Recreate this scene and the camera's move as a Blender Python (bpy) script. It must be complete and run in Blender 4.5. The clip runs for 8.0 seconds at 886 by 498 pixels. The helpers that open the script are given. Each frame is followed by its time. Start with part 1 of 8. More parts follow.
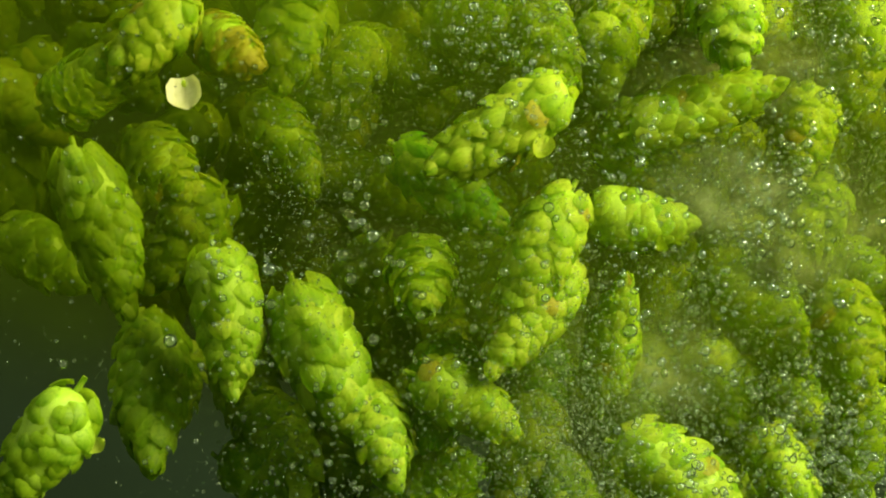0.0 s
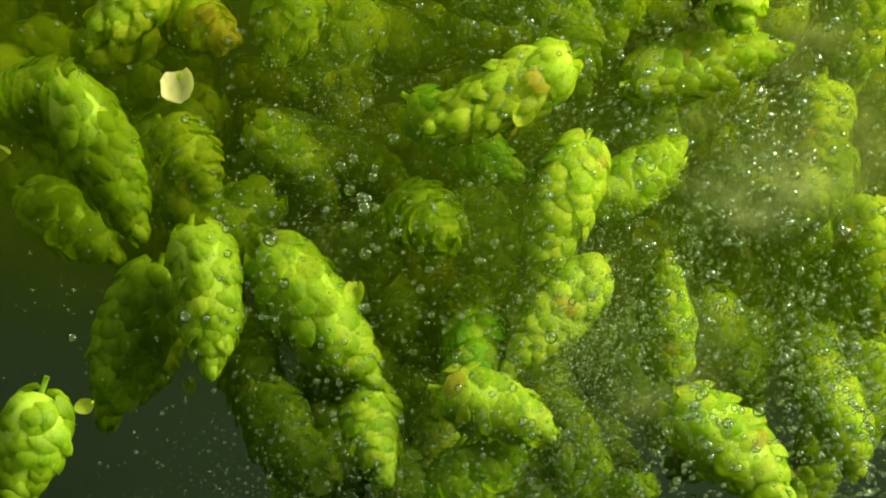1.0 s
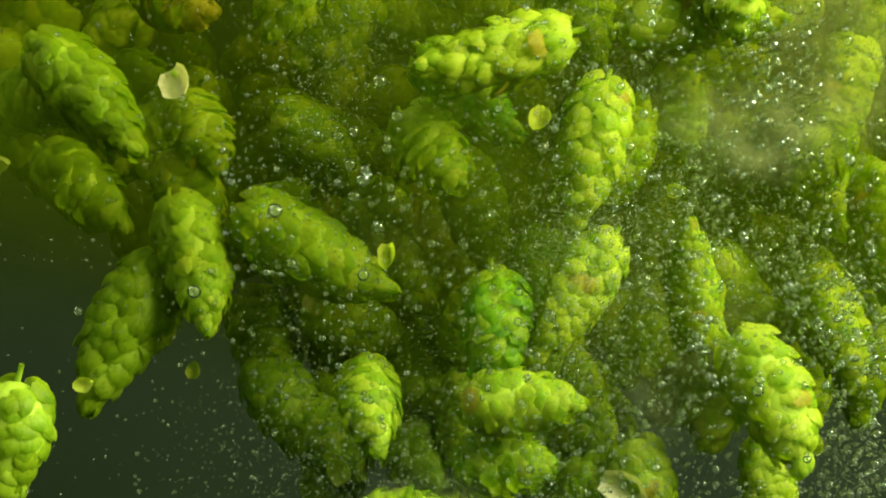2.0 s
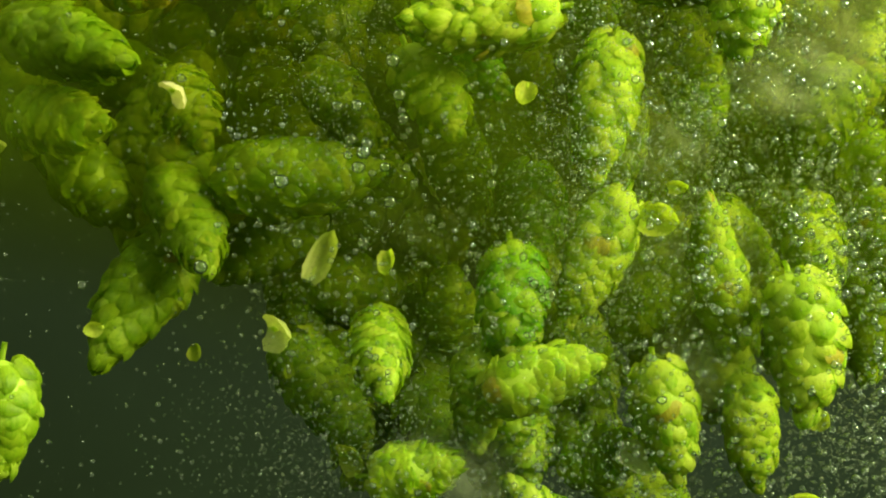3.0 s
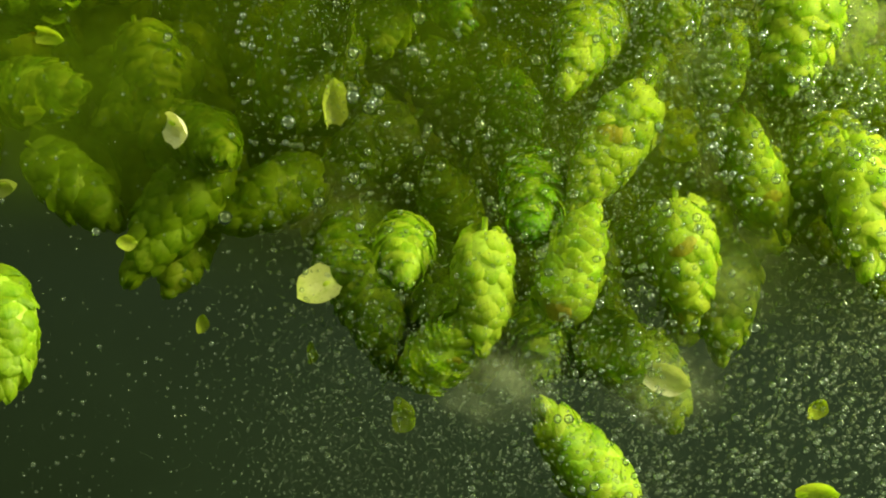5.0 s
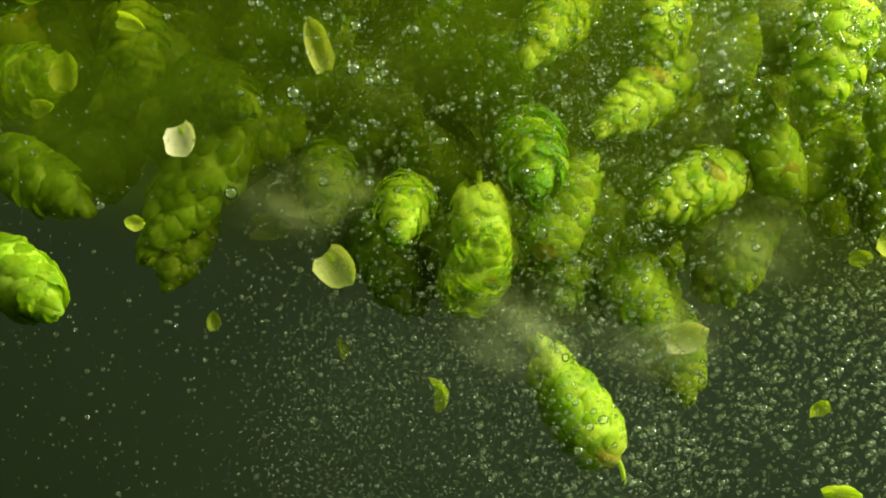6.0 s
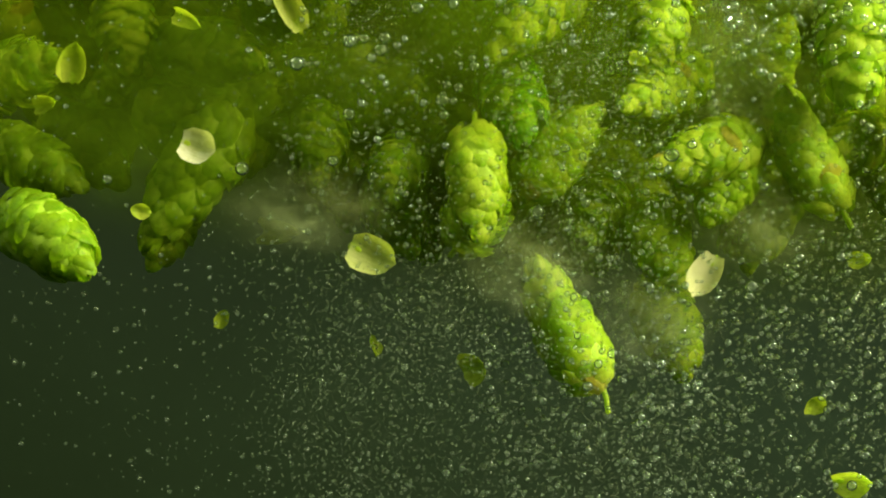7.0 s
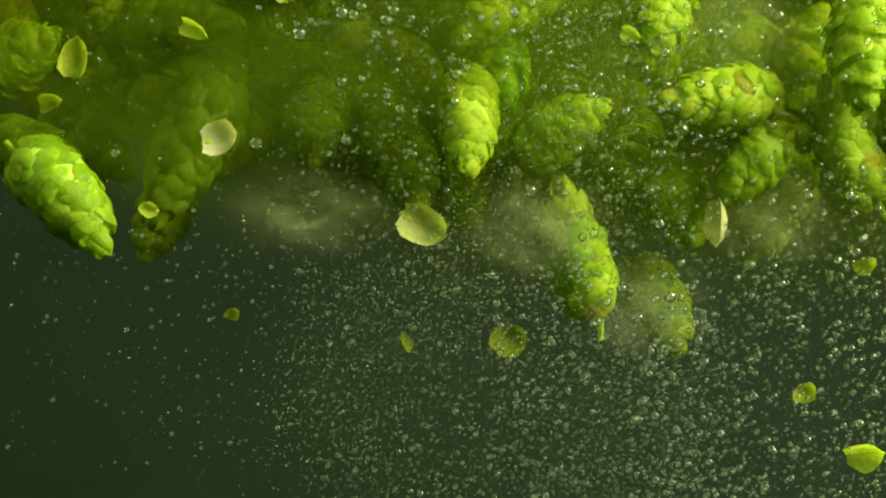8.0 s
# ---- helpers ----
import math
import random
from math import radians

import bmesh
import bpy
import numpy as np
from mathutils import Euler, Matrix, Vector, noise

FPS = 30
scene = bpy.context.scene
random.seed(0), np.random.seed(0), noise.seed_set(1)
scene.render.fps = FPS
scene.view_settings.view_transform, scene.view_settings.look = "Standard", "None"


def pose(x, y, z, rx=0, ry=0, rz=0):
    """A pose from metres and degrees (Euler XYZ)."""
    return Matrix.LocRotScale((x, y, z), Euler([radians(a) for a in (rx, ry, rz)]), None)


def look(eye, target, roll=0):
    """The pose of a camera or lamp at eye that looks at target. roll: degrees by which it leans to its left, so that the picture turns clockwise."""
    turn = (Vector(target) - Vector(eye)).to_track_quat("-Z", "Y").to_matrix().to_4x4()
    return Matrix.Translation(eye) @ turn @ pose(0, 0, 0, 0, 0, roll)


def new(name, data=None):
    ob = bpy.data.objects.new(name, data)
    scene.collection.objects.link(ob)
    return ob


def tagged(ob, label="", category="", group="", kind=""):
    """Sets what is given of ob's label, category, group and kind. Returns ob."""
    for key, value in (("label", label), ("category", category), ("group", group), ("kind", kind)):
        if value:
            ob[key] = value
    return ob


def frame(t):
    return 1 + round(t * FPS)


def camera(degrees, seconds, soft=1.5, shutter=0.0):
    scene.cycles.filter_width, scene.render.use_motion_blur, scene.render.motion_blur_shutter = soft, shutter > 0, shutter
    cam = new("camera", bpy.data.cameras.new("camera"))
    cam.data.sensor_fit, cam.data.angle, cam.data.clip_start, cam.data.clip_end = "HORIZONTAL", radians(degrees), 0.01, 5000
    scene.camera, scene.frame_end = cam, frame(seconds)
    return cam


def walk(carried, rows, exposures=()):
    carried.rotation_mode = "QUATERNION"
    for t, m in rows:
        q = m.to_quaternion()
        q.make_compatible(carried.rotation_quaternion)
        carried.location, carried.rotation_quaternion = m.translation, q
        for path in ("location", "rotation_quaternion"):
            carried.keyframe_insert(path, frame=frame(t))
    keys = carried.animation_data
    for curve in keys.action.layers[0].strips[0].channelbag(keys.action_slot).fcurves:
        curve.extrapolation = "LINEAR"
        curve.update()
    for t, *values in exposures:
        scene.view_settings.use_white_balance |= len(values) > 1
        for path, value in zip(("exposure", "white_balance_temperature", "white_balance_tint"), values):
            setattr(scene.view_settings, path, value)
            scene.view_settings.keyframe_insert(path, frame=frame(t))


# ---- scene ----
# ---- camera: stands still before a tank of water, hops 4 to 5 cm long ----
cam = camera(30, 8.0, soft=2.1)
walk(cam, [(0, look((0, -0.42, 0), (0, 0, 0))), (8, look((0, -0.42, 0), (0, 0, 0)))])

# ---- light: a lamp high on the right before the tank, dim daylight round it ----
LAMP_AT = Vector((0.38, -0.23, 0.27))
world = bpy.data.worlds.new("world")
scene.world = world
world.use_nodes = True
wn = world.node_tree
sky = wn.nodes.new("ShaderNodeTexSky")
sky.sky_type, sky.sun_disc = "NISHITA", False
sky.sun_elevation = math.asin(LAMP_AT.normalized().z)
sky.sun_rotation = math.atan2(LAMP_AT.x, LAMP_AT.y)
# daylight reaches the hops through green water
tint = wn.nodes.new("ShaderNodeMix")
tint.data_type, tint.blend_type = "RGBA", "MULTIPLY"
tint.inputs[0].default_value, tint.inputs[7].default_value = 1.0, (0.85, 1.0, 0.36, 1)
wn.links.new(sky.outputs[0], tint.inputs[6])
wn.links.new(tint.outputs[2], wn.nodes["Background"].inputs[0])
wn.nodes["Background"].inputs[1].default_value = 0.092
lamp = new("lamp", bpy.data.lights.new("lamp", "AREA"))
lamp.data.shape, lamp.data.size = "DISK", 0.36
lamp.data.energy, lamp.data.color = 16.4, (1.0, 0.91, 0.66)
lamp.matrix_world = look(LAMP_AT, (0.02, 0, 0))
# a weaker soft lamp over the open tank on the other side
top_lamp = new("top_lamp", bpy.data.lights.new("top_lamp", "AREA"))
top_lamp.data.shape, top_lamp.data.size = "DISK", 0.34
top_lamp.data.energy, top_lamp.data.color = 1.1, (1.0, 0.96, 0.75)
top_lamp.matrix_world = look((-0.30, -0.10, 0.30), (-0.04, -0.02, 0))
scene.view_settings.exposure = 0.0


# ---- materials ----
def material(name):
    m = bpy.data.materials.new(name)
    m.use_nodes = True
    n = m.node_tree
    return m, n, n.nodes["Principled BSDF"], n.nodes["Material Output"]


def node(n, kind, **sets):
    made = n.nodes.new(kind)
    for key, value in sets.items():
        made.inputs[key.replace("_", " ")].default_value = value
    return made


def ramp(n, source, stops):
    r = n.nodes.new("ShaderNodeValToRGB")
    while len(r.color_ramp.elements) < len(stops):
        r.color_ramp.elements.new(0.5)
    for e, (at, colour) in zip(r.color_ramp.elements, stops):
        e.position, e.color = at, (*colour, 1)
    n.links.new(source, r.inputs[0])
    return r.outputs[0]


def mixed(n, fac, a, b, blend="MIX"):
    m = n.nodes.new("ShaderNodeMix")
    m.data_type, m.blend_type = "RGBA", blend
    for where, value in ((m.inputs[0], fac), (m.inputs[6], a), (m.inputs[7], b)):
        if isinstance(value, (int, float)):
            where.default_value = value
        elif isinstance(value, tuple):
            where.default_value = (*value, 1)
        else:
            n.links.new(value, where)
    return m.outputs[2]


def leaf(name, dark, mid, pale, rust, through_light=0.6):
    """Papery bract: veins along its length, blotches, a rusty edge on some."""
    m, n, p, out = material(name)
    info = n.nodes.new("ShaderNodeObjectInfo")
    where = n.nodes.new("ShaderNodeAttribute")
    where.attribute_name = "blade"
    shift = n.nodes.new("ShaderNodeVectorMath")
    shift.operation = "ADD"
    n.links.new(where.outputs["Vector"], shift.inputs[0])
    n.links.new(info.outputs["Random"], shift.inputs[1])
    tone = ramp(n, info.outputs["Random"], [(0.0, dark), (0.45, mid), (1.0, pale)])
    blotch = node(n, "ShaderNodeTexNoise", Scale=2.2, Detail=4.0)
    n.links.new(shift.outputs[0], blotch.inputs["Vector"])
    stain = ramp(n, blotch.outputs[0], [(0.3, dark), (0.55, mid), (0.75, pale)])
    colour = mixed(n, 0.55, tone, stain)
    stretch = n.nodes.new("ShaderNodeMapping")
    stretch.inputs["Scale"].default_value = (11, 3, 1.1)
    n.links.new(shift.outputs[0], stretch.inputs[0])
    vein = node(n, "ShaderNodeTexNoise", Scale=1.3, Detail=3.0)
    n.links.new(stretch.outputs[0], vein.inputs["Vector"])
    colour = mixed(n, ramp(n, vein.outputs[0], [(0.4, (0, 0, 0)), (0.72, (0.5, 0.5, 0.5))]), colour, pale)
    axes = n.nodes.new("ShaderNodeSeparateXYZ")
    n.links.new(where.outputs["Vector"], axes.inputs[0])
    colour = mixed(n, ramp(n, axes.outputs[2], [(0.35, (0.75, 0.75, 0.75)), (0.72, (0.12, 0.12, 0.12)), (1.0, (0, 0, 0))]), colour, pale)
    colour = mixed(n, ramp(n, axes.outputs[2], [(0.70, (0, 0, 0)), (1.0, (0.15, 0.15, 0.15))]), colour, dark)
    side = n.nodes.new("ShaderNodeMath")
    side.operation = "ABSOLUTE"
    n.links.new(axes.outputs[0], side.inputs[0])
    colour = mixed(n, ramp(n, side.outputs[0], [(0.26, (0, 0, 0)), (0.48, (0.45, 0.45, 0.45))]), colour, pale)
    speck = node(n, "ShaderNodeTexNoise", Scale=7.0, Detail=5.0, Roughness=0.6)
    n.links.new(shift.outputs[0], speck.inputs["Vector"])
    colour = mixed(n, ramp(n, speck.outputs[0], [(0.50, (0, 0, 0)), (0.66, (0.55, 0.55, 0.55))]), colour, dark)
    rusty = node(n, "ShaderNodeTexNoise", Scale=0.9, Detail=5.0)
    n.links.new(shift.outputs[0], rusty.inputs["Vector"])
    colour = mixed(n, ramp(n, rusty.outputs[0], [(0.66, (0, 0, 0)), (0.78, (0.65, 0.65, 0.65))]), colour, rust)
    n.links.new(colour, p.inputs["Base Color"])
    p.inputs["Roughness"].default_value = 0.5
    p.inputs["Specular IOR Level"].default_value = 0.25
    bump = node(n, "ShaderNodeBump", Strength=0.35, Distance=0.0006)
    n.links.new(vein.outputs[0], bump.inputs["Height"])
    n.links.new(bump.outputs[0], p.inputs["Normal"])
    glow = n.nodes.new("ShaderNodeBsdfTranslucent")
    n.links.new(mixed(n, 1.0, colour, (0.90, 1.0, 0.35), "MULTIPLY"), glow.inputs[0])
    n.links.new(bump.outputs[0], glow.inputs["Normal"])
    mix = n.nodes.new("ShaderNodeMixShader")
    mix.inputs[0].default_value = through_light
    n.links.new(p.outputs[0], mix.inputs[1])
    n.links.new(glow.outputs[0], mix.inputs[2])
    # soaked and thin as tissue: some light passes straight through
    sheer = n.nodes.new("ShaderNodeBsdfTransparent")
    sheer.inputs[0].default_value = (0.80, 0.90, 0.40, 1)
    wet = n.nodes.new("ShaderNodeMixShader")
    wet.inputs[0].default_value = 0.26
    n.links.new(mix.outputs[0], wet.inputs[1])
    n.links.new(sheer.outputs[0], wet.inputs[2])
    n.links.new(wet.outputs[0], out.inputs[0])
    return m


RUST = (0.30, 0.17, 0.03)
LEAVES = [
    leaf("bract_green", (0.13, 0.31, 0.003), (0.26, 0.48, 0.004), (0.46, 0.63, 0.05), RUST),
    leaf("bract_olive", (0.11, 0.24, 0.003), (0.20, 0.37, 0.004), (0.32, 0.48, 0.012), RUST),
    leaf("bract_yellow_green", (0.22, 0.38, 0.004), (0.36, 0.55, 0.006), (0.58, 0.70, 0.08), RUST),
    leaf("bract_deep_green", (0.05, 0.24, 0.004), (0.13, 0.41, 0.005), (0.32, 0.57, 0.016), RUST),
    leaf("bract_rusty", (0.22, 0.22, 0.010), (0.38, 0.34, 0.02), (0.55, 0.52, 0.07), (0.32, 0.14, 0.03)),
    leaf("bract_pale", (0.30, 0.42, 0.06), (0.42, 0.52, 0.12), (0.55, 0.62, 0.24), (0.4, 0.45, 0.05), 0.5),
    leaf("bract_white", (0.50, 0.54, 0.24), (0.62, 0.65, 0.38), (0.72, 0.74, 0.52), (0.5, 0.5, 0.05), 0.4),
]
CORE, cn, cp, _ = material("strig")
cnoise = node(cn, "ShaderNodeTexNoise", Scale=300.0, Detail=3.0)
cn.links.new(ramp(cn, cnoise.outputs[0], [(0.35, (0.14, 0.25, 0.004)), (0.7, (0.25, 0.40, 0.008))]), cp.inputs["Base Color"])
cp.inputs["Roughness"].default_value = 0.7

WALL, bn, bp, _ = material("tank_wall_paint")
bnoise = node(bn, "ShaderNodeTexNoise", Scale=9.0, Detail=5.0)
bn.links.new(ramp(bn, bnoise.outputs[0], [(0.3, (0.029, 0.055, 0.037)), (0.7, (0.039, 0.072, 0.049))]), bp.inputs["Base Color"])
bp.inputs["Roughness"].default_value = 0.85

# air bubble in water: clear in the middle, a total mirror towards the rim
BUBBLE, gn, _, gout = material("air_bubble")
clear = gn.nodes.new("ShaderNodeBsdfTransparent")
clear.inputs[0].default_value = (0.95, 0.98, 0.93, 1)
film = gn.nodes.new("ShaderNodeBsdfDiffuse")
film.inputs[0].default_value = (0.26, 0.35, 0.24, 1)
dull = gn.nodes.new("ShaderNodeMixShader")
dull.inputs[0].default_value = 0.06
gn.links.new(clear.outputs[0], dull.inputs[1])
gn.links.new(film.outputs[0], dull.inputs[2])
gloss = node(gn, "ShaderNodeBsdfGlossy", Roughness=0.2)
gloss.inputs[0].default_value = (0.45, 0.55, 0.48, 1)
rim = node(gn, "ShaderNodeFresnel", IOR=0.75)
gmix = gn.nodes.new("ShaderNodeMixShader")
gn.links.new(rim.outputs[0], gmix.inputs[0])
gn.links.new(dull.outputs[0], gmix.inputs[1])
gn.links.new(gloss.outputs[0], gmix.inputs[2])
gn.links.new(gmix.outputs[0], gout.inputs[0])
# bubbles too fine to see through: they scatter the light
FIZZ, fn, fp, fout = material("fine_bubble")
fp.inputs["Base Color"].default_value = (0.22, 0.31, 0.19, 1)
fp.inputs["Roughness"].default_value = 0.3
fclear = fn.nodes.new("ShaderNodeBsdfTransparent")
fmix = fn.nodes.new("ShaderNodeMixShader")
fmix.inputs[0].default_value = 0.30
fn.links.new(fclear.outputs[0], fmix.inputs[1])
fn.links.new(fp.outputs[0], fmix.inputs[2])
fn.links.new(fmix.outputs[0], fout.inputs[0])


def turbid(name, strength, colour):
    """Water clouded by hop dust, its haze put into the sheet's colour: thin, in drifting billows, thinning out
    downwards.
    """
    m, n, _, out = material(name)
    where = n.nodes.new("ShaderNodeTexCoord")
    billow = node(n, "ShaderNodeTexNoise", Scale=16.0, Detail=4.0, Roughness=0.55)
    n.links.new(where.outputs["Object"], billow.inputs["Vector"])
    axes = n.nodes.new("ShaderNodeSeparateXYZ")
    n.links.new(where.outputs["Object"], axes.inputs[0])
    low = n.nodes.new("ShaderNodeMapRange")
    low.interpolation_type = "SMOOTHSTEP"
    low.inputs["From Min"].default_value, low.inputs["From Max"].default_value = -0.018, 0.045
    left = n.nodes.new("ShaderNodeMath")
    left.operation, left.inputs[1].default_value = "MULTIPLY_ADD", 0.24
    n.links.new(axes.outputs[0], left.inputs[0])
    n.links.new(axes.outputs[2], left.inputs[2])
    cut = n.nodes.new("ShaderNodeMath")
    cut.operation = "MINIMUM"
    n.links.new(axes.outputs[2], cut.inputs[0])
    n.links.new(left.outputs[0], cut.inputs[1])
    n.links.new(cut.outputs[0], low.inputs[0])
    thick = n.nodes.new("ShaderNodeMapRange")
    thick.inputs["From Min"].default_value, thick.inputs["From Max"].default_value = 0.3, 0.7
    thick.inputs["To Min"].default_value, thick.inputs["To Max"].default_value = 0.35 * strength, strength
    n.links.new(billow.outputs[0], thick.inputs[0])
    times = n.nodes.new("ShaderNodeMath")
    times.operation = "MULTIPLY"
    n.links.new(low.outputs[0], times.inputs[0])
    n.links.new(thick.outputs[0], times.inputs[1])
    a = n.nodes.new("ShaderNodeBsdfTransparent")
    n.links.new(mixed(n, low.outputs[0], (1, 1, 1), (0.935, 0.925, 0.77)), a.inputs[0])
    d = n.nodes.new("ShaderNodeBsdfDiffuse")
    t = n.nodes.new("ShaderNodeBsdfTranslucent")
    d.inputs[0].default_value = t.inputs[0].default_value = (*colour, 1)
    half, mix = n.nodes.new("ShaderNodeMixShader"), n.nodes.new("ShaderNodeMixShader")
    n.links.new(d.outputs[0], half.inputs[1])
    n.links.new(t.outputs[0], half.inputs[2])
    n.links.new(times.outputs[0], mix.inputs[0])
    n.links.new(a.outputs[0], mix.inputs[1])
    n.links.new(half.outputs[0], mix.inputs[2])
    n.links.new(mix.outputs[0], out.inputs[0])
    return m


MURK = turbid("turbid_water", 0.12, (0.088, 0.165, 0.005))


def milky(name, strength, colour):
    """A rounded puff of milky water, thickest at its middle."""
    m, n, _, out = material(name)
    where = n.nodes.new("ShaderNodeTexCoord")
    billow = node(n, "ShaderNodeTexNoise", Scale=3.2, Detail=6.0, Roughness=0.65)
    n.links.new(where.outputs["Object"], billow.inputs["Vector"])
    far = n.nodes.new("ShaderNodeVectorMath")
    far.operation = "LENGTH"
    n.links.new(where.outputs["Object"], far.inputs[0])
    edge = n.nodes.new("ShaderNodeMapRange")
    edge.interpolation_type = "SMOOTHSTEP"
    edge.inputs["From Min"].default_value, edge.inputs["From Max"].default_value = 1.0, 0.1
    n.links.new(far.outputs["Value"], edge.inputs[0])
    thick = n.nodes.new("ShaderNodeMapRange")
    thick.inputs["From Min"].default_value, thick.inputs["From Max"].default_value = 0.3, 0.7
    thick.inputs["To Min"].default_value, thick.inputs["To Max"].default_value = 0.2 * strength, strength
    n.links.new(billow.outputs[0], thick.inputs[0])
    times = n.nodes.new("ShaderNodeMath")
    times.operation = "MULTIPLY"
    n.links.new(edge.outputs[0], times.inputs[0])
    n.links.new(thick.outputs[0], times.inputs[1])
    a = n.nodes.new("ShaderNodeBsdfTransparent")
    d = n.nodes.new("ShaderNodeBsdfDiffuse")
    d.inputs[0].default_value = (*colour, 1)
    mix = n.nodes.new("ShaderNodeMixShader")
    n.links.new(times.outputs[0], mix.inputs[0])
    n.links.new(a.outputs[0], mix.inputs[1])
    n.links.new(d.outputs[0], mix.inputs[2])
    n.links.new(mix.outputs[0], out.inputs[0])
    return m


MILK = milky("milky_water", 0.42, (0.26, 0.33, 0.17))
# dark puffs: murk and the upper hops' shade, both put into this colour
SHADE_MURK = milky("shade_murk", 0.58, (0.055, 0.105, 0.005))
scene.cycles.transparent_max_bounces = 40


# ---- the tank ----
def mesh_of(name, bm, mat, smooth=True):
    me = bpy.data.meshes.new(name)
    bm.to_mesh(me)
    bm.free()
    me.materials.append(mat)
    if smooth:
        me.polygons.foreach_set("use_smooth", [True] * len(me.polygons))
    return me


def part(name, bm, mat, parent, label=""):
    ob = new(name, mesh_of(name, bm, mat))
    ob.parent = parent
    return tagged(ob, label)


def slab(name, size, at, label):
    bm = bmesh.new()
    bmesh.ops.create_cube(bm, size=1)
    bmesh.ops.scale(bm, vec=size, verts=bm.verts)
    ob = new(name, mesh_of(name, bm, WALL, False))
    ob.location = at
    return tagged(ob, label, "tank wall", kind="structure")


slab("wall_north", (3.2, 0.02, 2.0), (0, 1.60, 0), "dark green painted back wall of the water tank")
slab("wall_west", (0.02, 2.08, 2.0), (-1.20, 0.54, 0), "dark green painted side wall of the water tank")
slab("floor", (3.2, 2.3, 0.02), (0, 0.48, -1.01), "dark green painted floor of the water tank")


# ---- hop cones ----
def bract_mesh(name, mat, seed, curl, point):
    """A cupped papery scale: unit length along z, base at the origin, outer face towards y."""
    rnd = random.Random(seed)
    bm = bmesh.new()
    cols, rows = 6, 6
    grid = []
    lean = rnd.uniform(-0.12, 0.12)
    fold, wave = rnd.uniform(0.018, 0.04), rnd.uniform(0, 6)
    for j in range(rows + 1):
        v = 1 - (1 - j / rows) ** 1.5
        half = 0.5 * (0.55 + 0.45 * math.sin(math.pi / 2 * v / 0.42)) if v < 0.42 else 0.5 * max(0.03, 1 - ((v - 0.42) / 0.58) ** 2) ** point
        half *= 1 + 0.07 * math.sin(7 * v + wave)
        line = []
        for i in range(cols + 1):
            u = 2 * i / cols - 1
            x = u * half + lean * v * v
            y = -0.40 * (u * half * 2) ** 2 + 0.20 * math.sin(math.pi * v ** 1.2) + curl * v ** 3
            # a raised midrib with folds beside it, and a crumpled margin
            y += fold * math.cos(3 * math.pi * u) * math.sin(math.pi * min(1, v * 1.05))
            y += 0.05 * noise.noise((1.6 * u + seed, 2.4 * v, wave)) * (0.4 + v)
            y += 0.03 * math.sin(8 * v + 3 * u + wave) * abs(u) ** 3
            line.append(bm.verts.new((x, y, v - 0.06 * abs(u) * v + 0.03 * noise.noise((3 * u, seed, 1)) * v)))
        grid.append(line)
    for j in range(rows):
        for i in range(cols):
            bm.faces.new((grid[j][i], grid[j][i + 1], grid[j + 1][i + 1], grid[j + 1][i]))
    me = mesh_of(name, bm, mat)
    at = np.empty(3 * len(me.vertices))
    me.vertices.foreach_get("co", at)
    me.attributes.new("blade", "FLOAT_VECTOR", "POINT").data.foreach_set("vector", at)
    return me


def joined_bracts(pieces, parent):
    """The bracts of a far cone as one mesh; pieces: a bract's mesh and its pose in the cone."""
    co, blade, faces, slots, mats = [], [], [], [], []
    for me, m in pieces:
        at = np.empty(3 * len(me.vertices))
        me.vertices.foreach_get("co", at)
        at = at.reshape(-1, 3)
        first = sum(len(c) for c in co)
        m = np.array(m)
        co.append(at @ m[:3, :3].T + m[:3, 3])
        blade.append(at)
        faces += [[first + v for v in p.vertices] for p in me.polygons]
        if me.materials[0] not in mats:
            mats.append(me.materials[0])
        slots += [mats.index(me.materials[0])] * len(me.polygons)
    made = bpy.data.meshes.new("bracts")
    made.from_pydata(np.concatenate(co).tolist(), [], faces)
    for mat in mats:
        made.materials.append(mat)
    made.polygons.foreach_set("material_index", slots)
    made.polygons.foreach_set("use_smooth", [True] * len(faces))
    made.attributes.new("blade", "FLOAT_VECTOR", "POINT").data.foreach_set("vector", np.concatenate(blade).ravel())
    ob = new("bracts", made)
    ob.parent = parent
    return tagged(ob, "layered papery green bracts", kind="stuff")


BRACTS = [[bract_mesh("bract", mat, 10 * k + s, curl, point) for s, (curl, point) in
           enumerate([(-0.20, 0.36), (-0.14, 0.42), (-0.08, 0.5), (-0.12, 0.38), (-0.18, 0.55), (0.04, 0.45)])] for k, mat in enumerate(LEAVES)]
WORDS = ["bright green", "dull olive green", "yellow-green", "deep green", "rust-tinged green"]


def girth(s):
    """Half-width of a cone along its axis, stem end at 0, tip at 1."""
    return max(0.05, math.sin(math.pi * min(1, 0.06 + 0.92 * s) ** 0.85)) ** 0.55 * (1.04 - 0.22 * s)


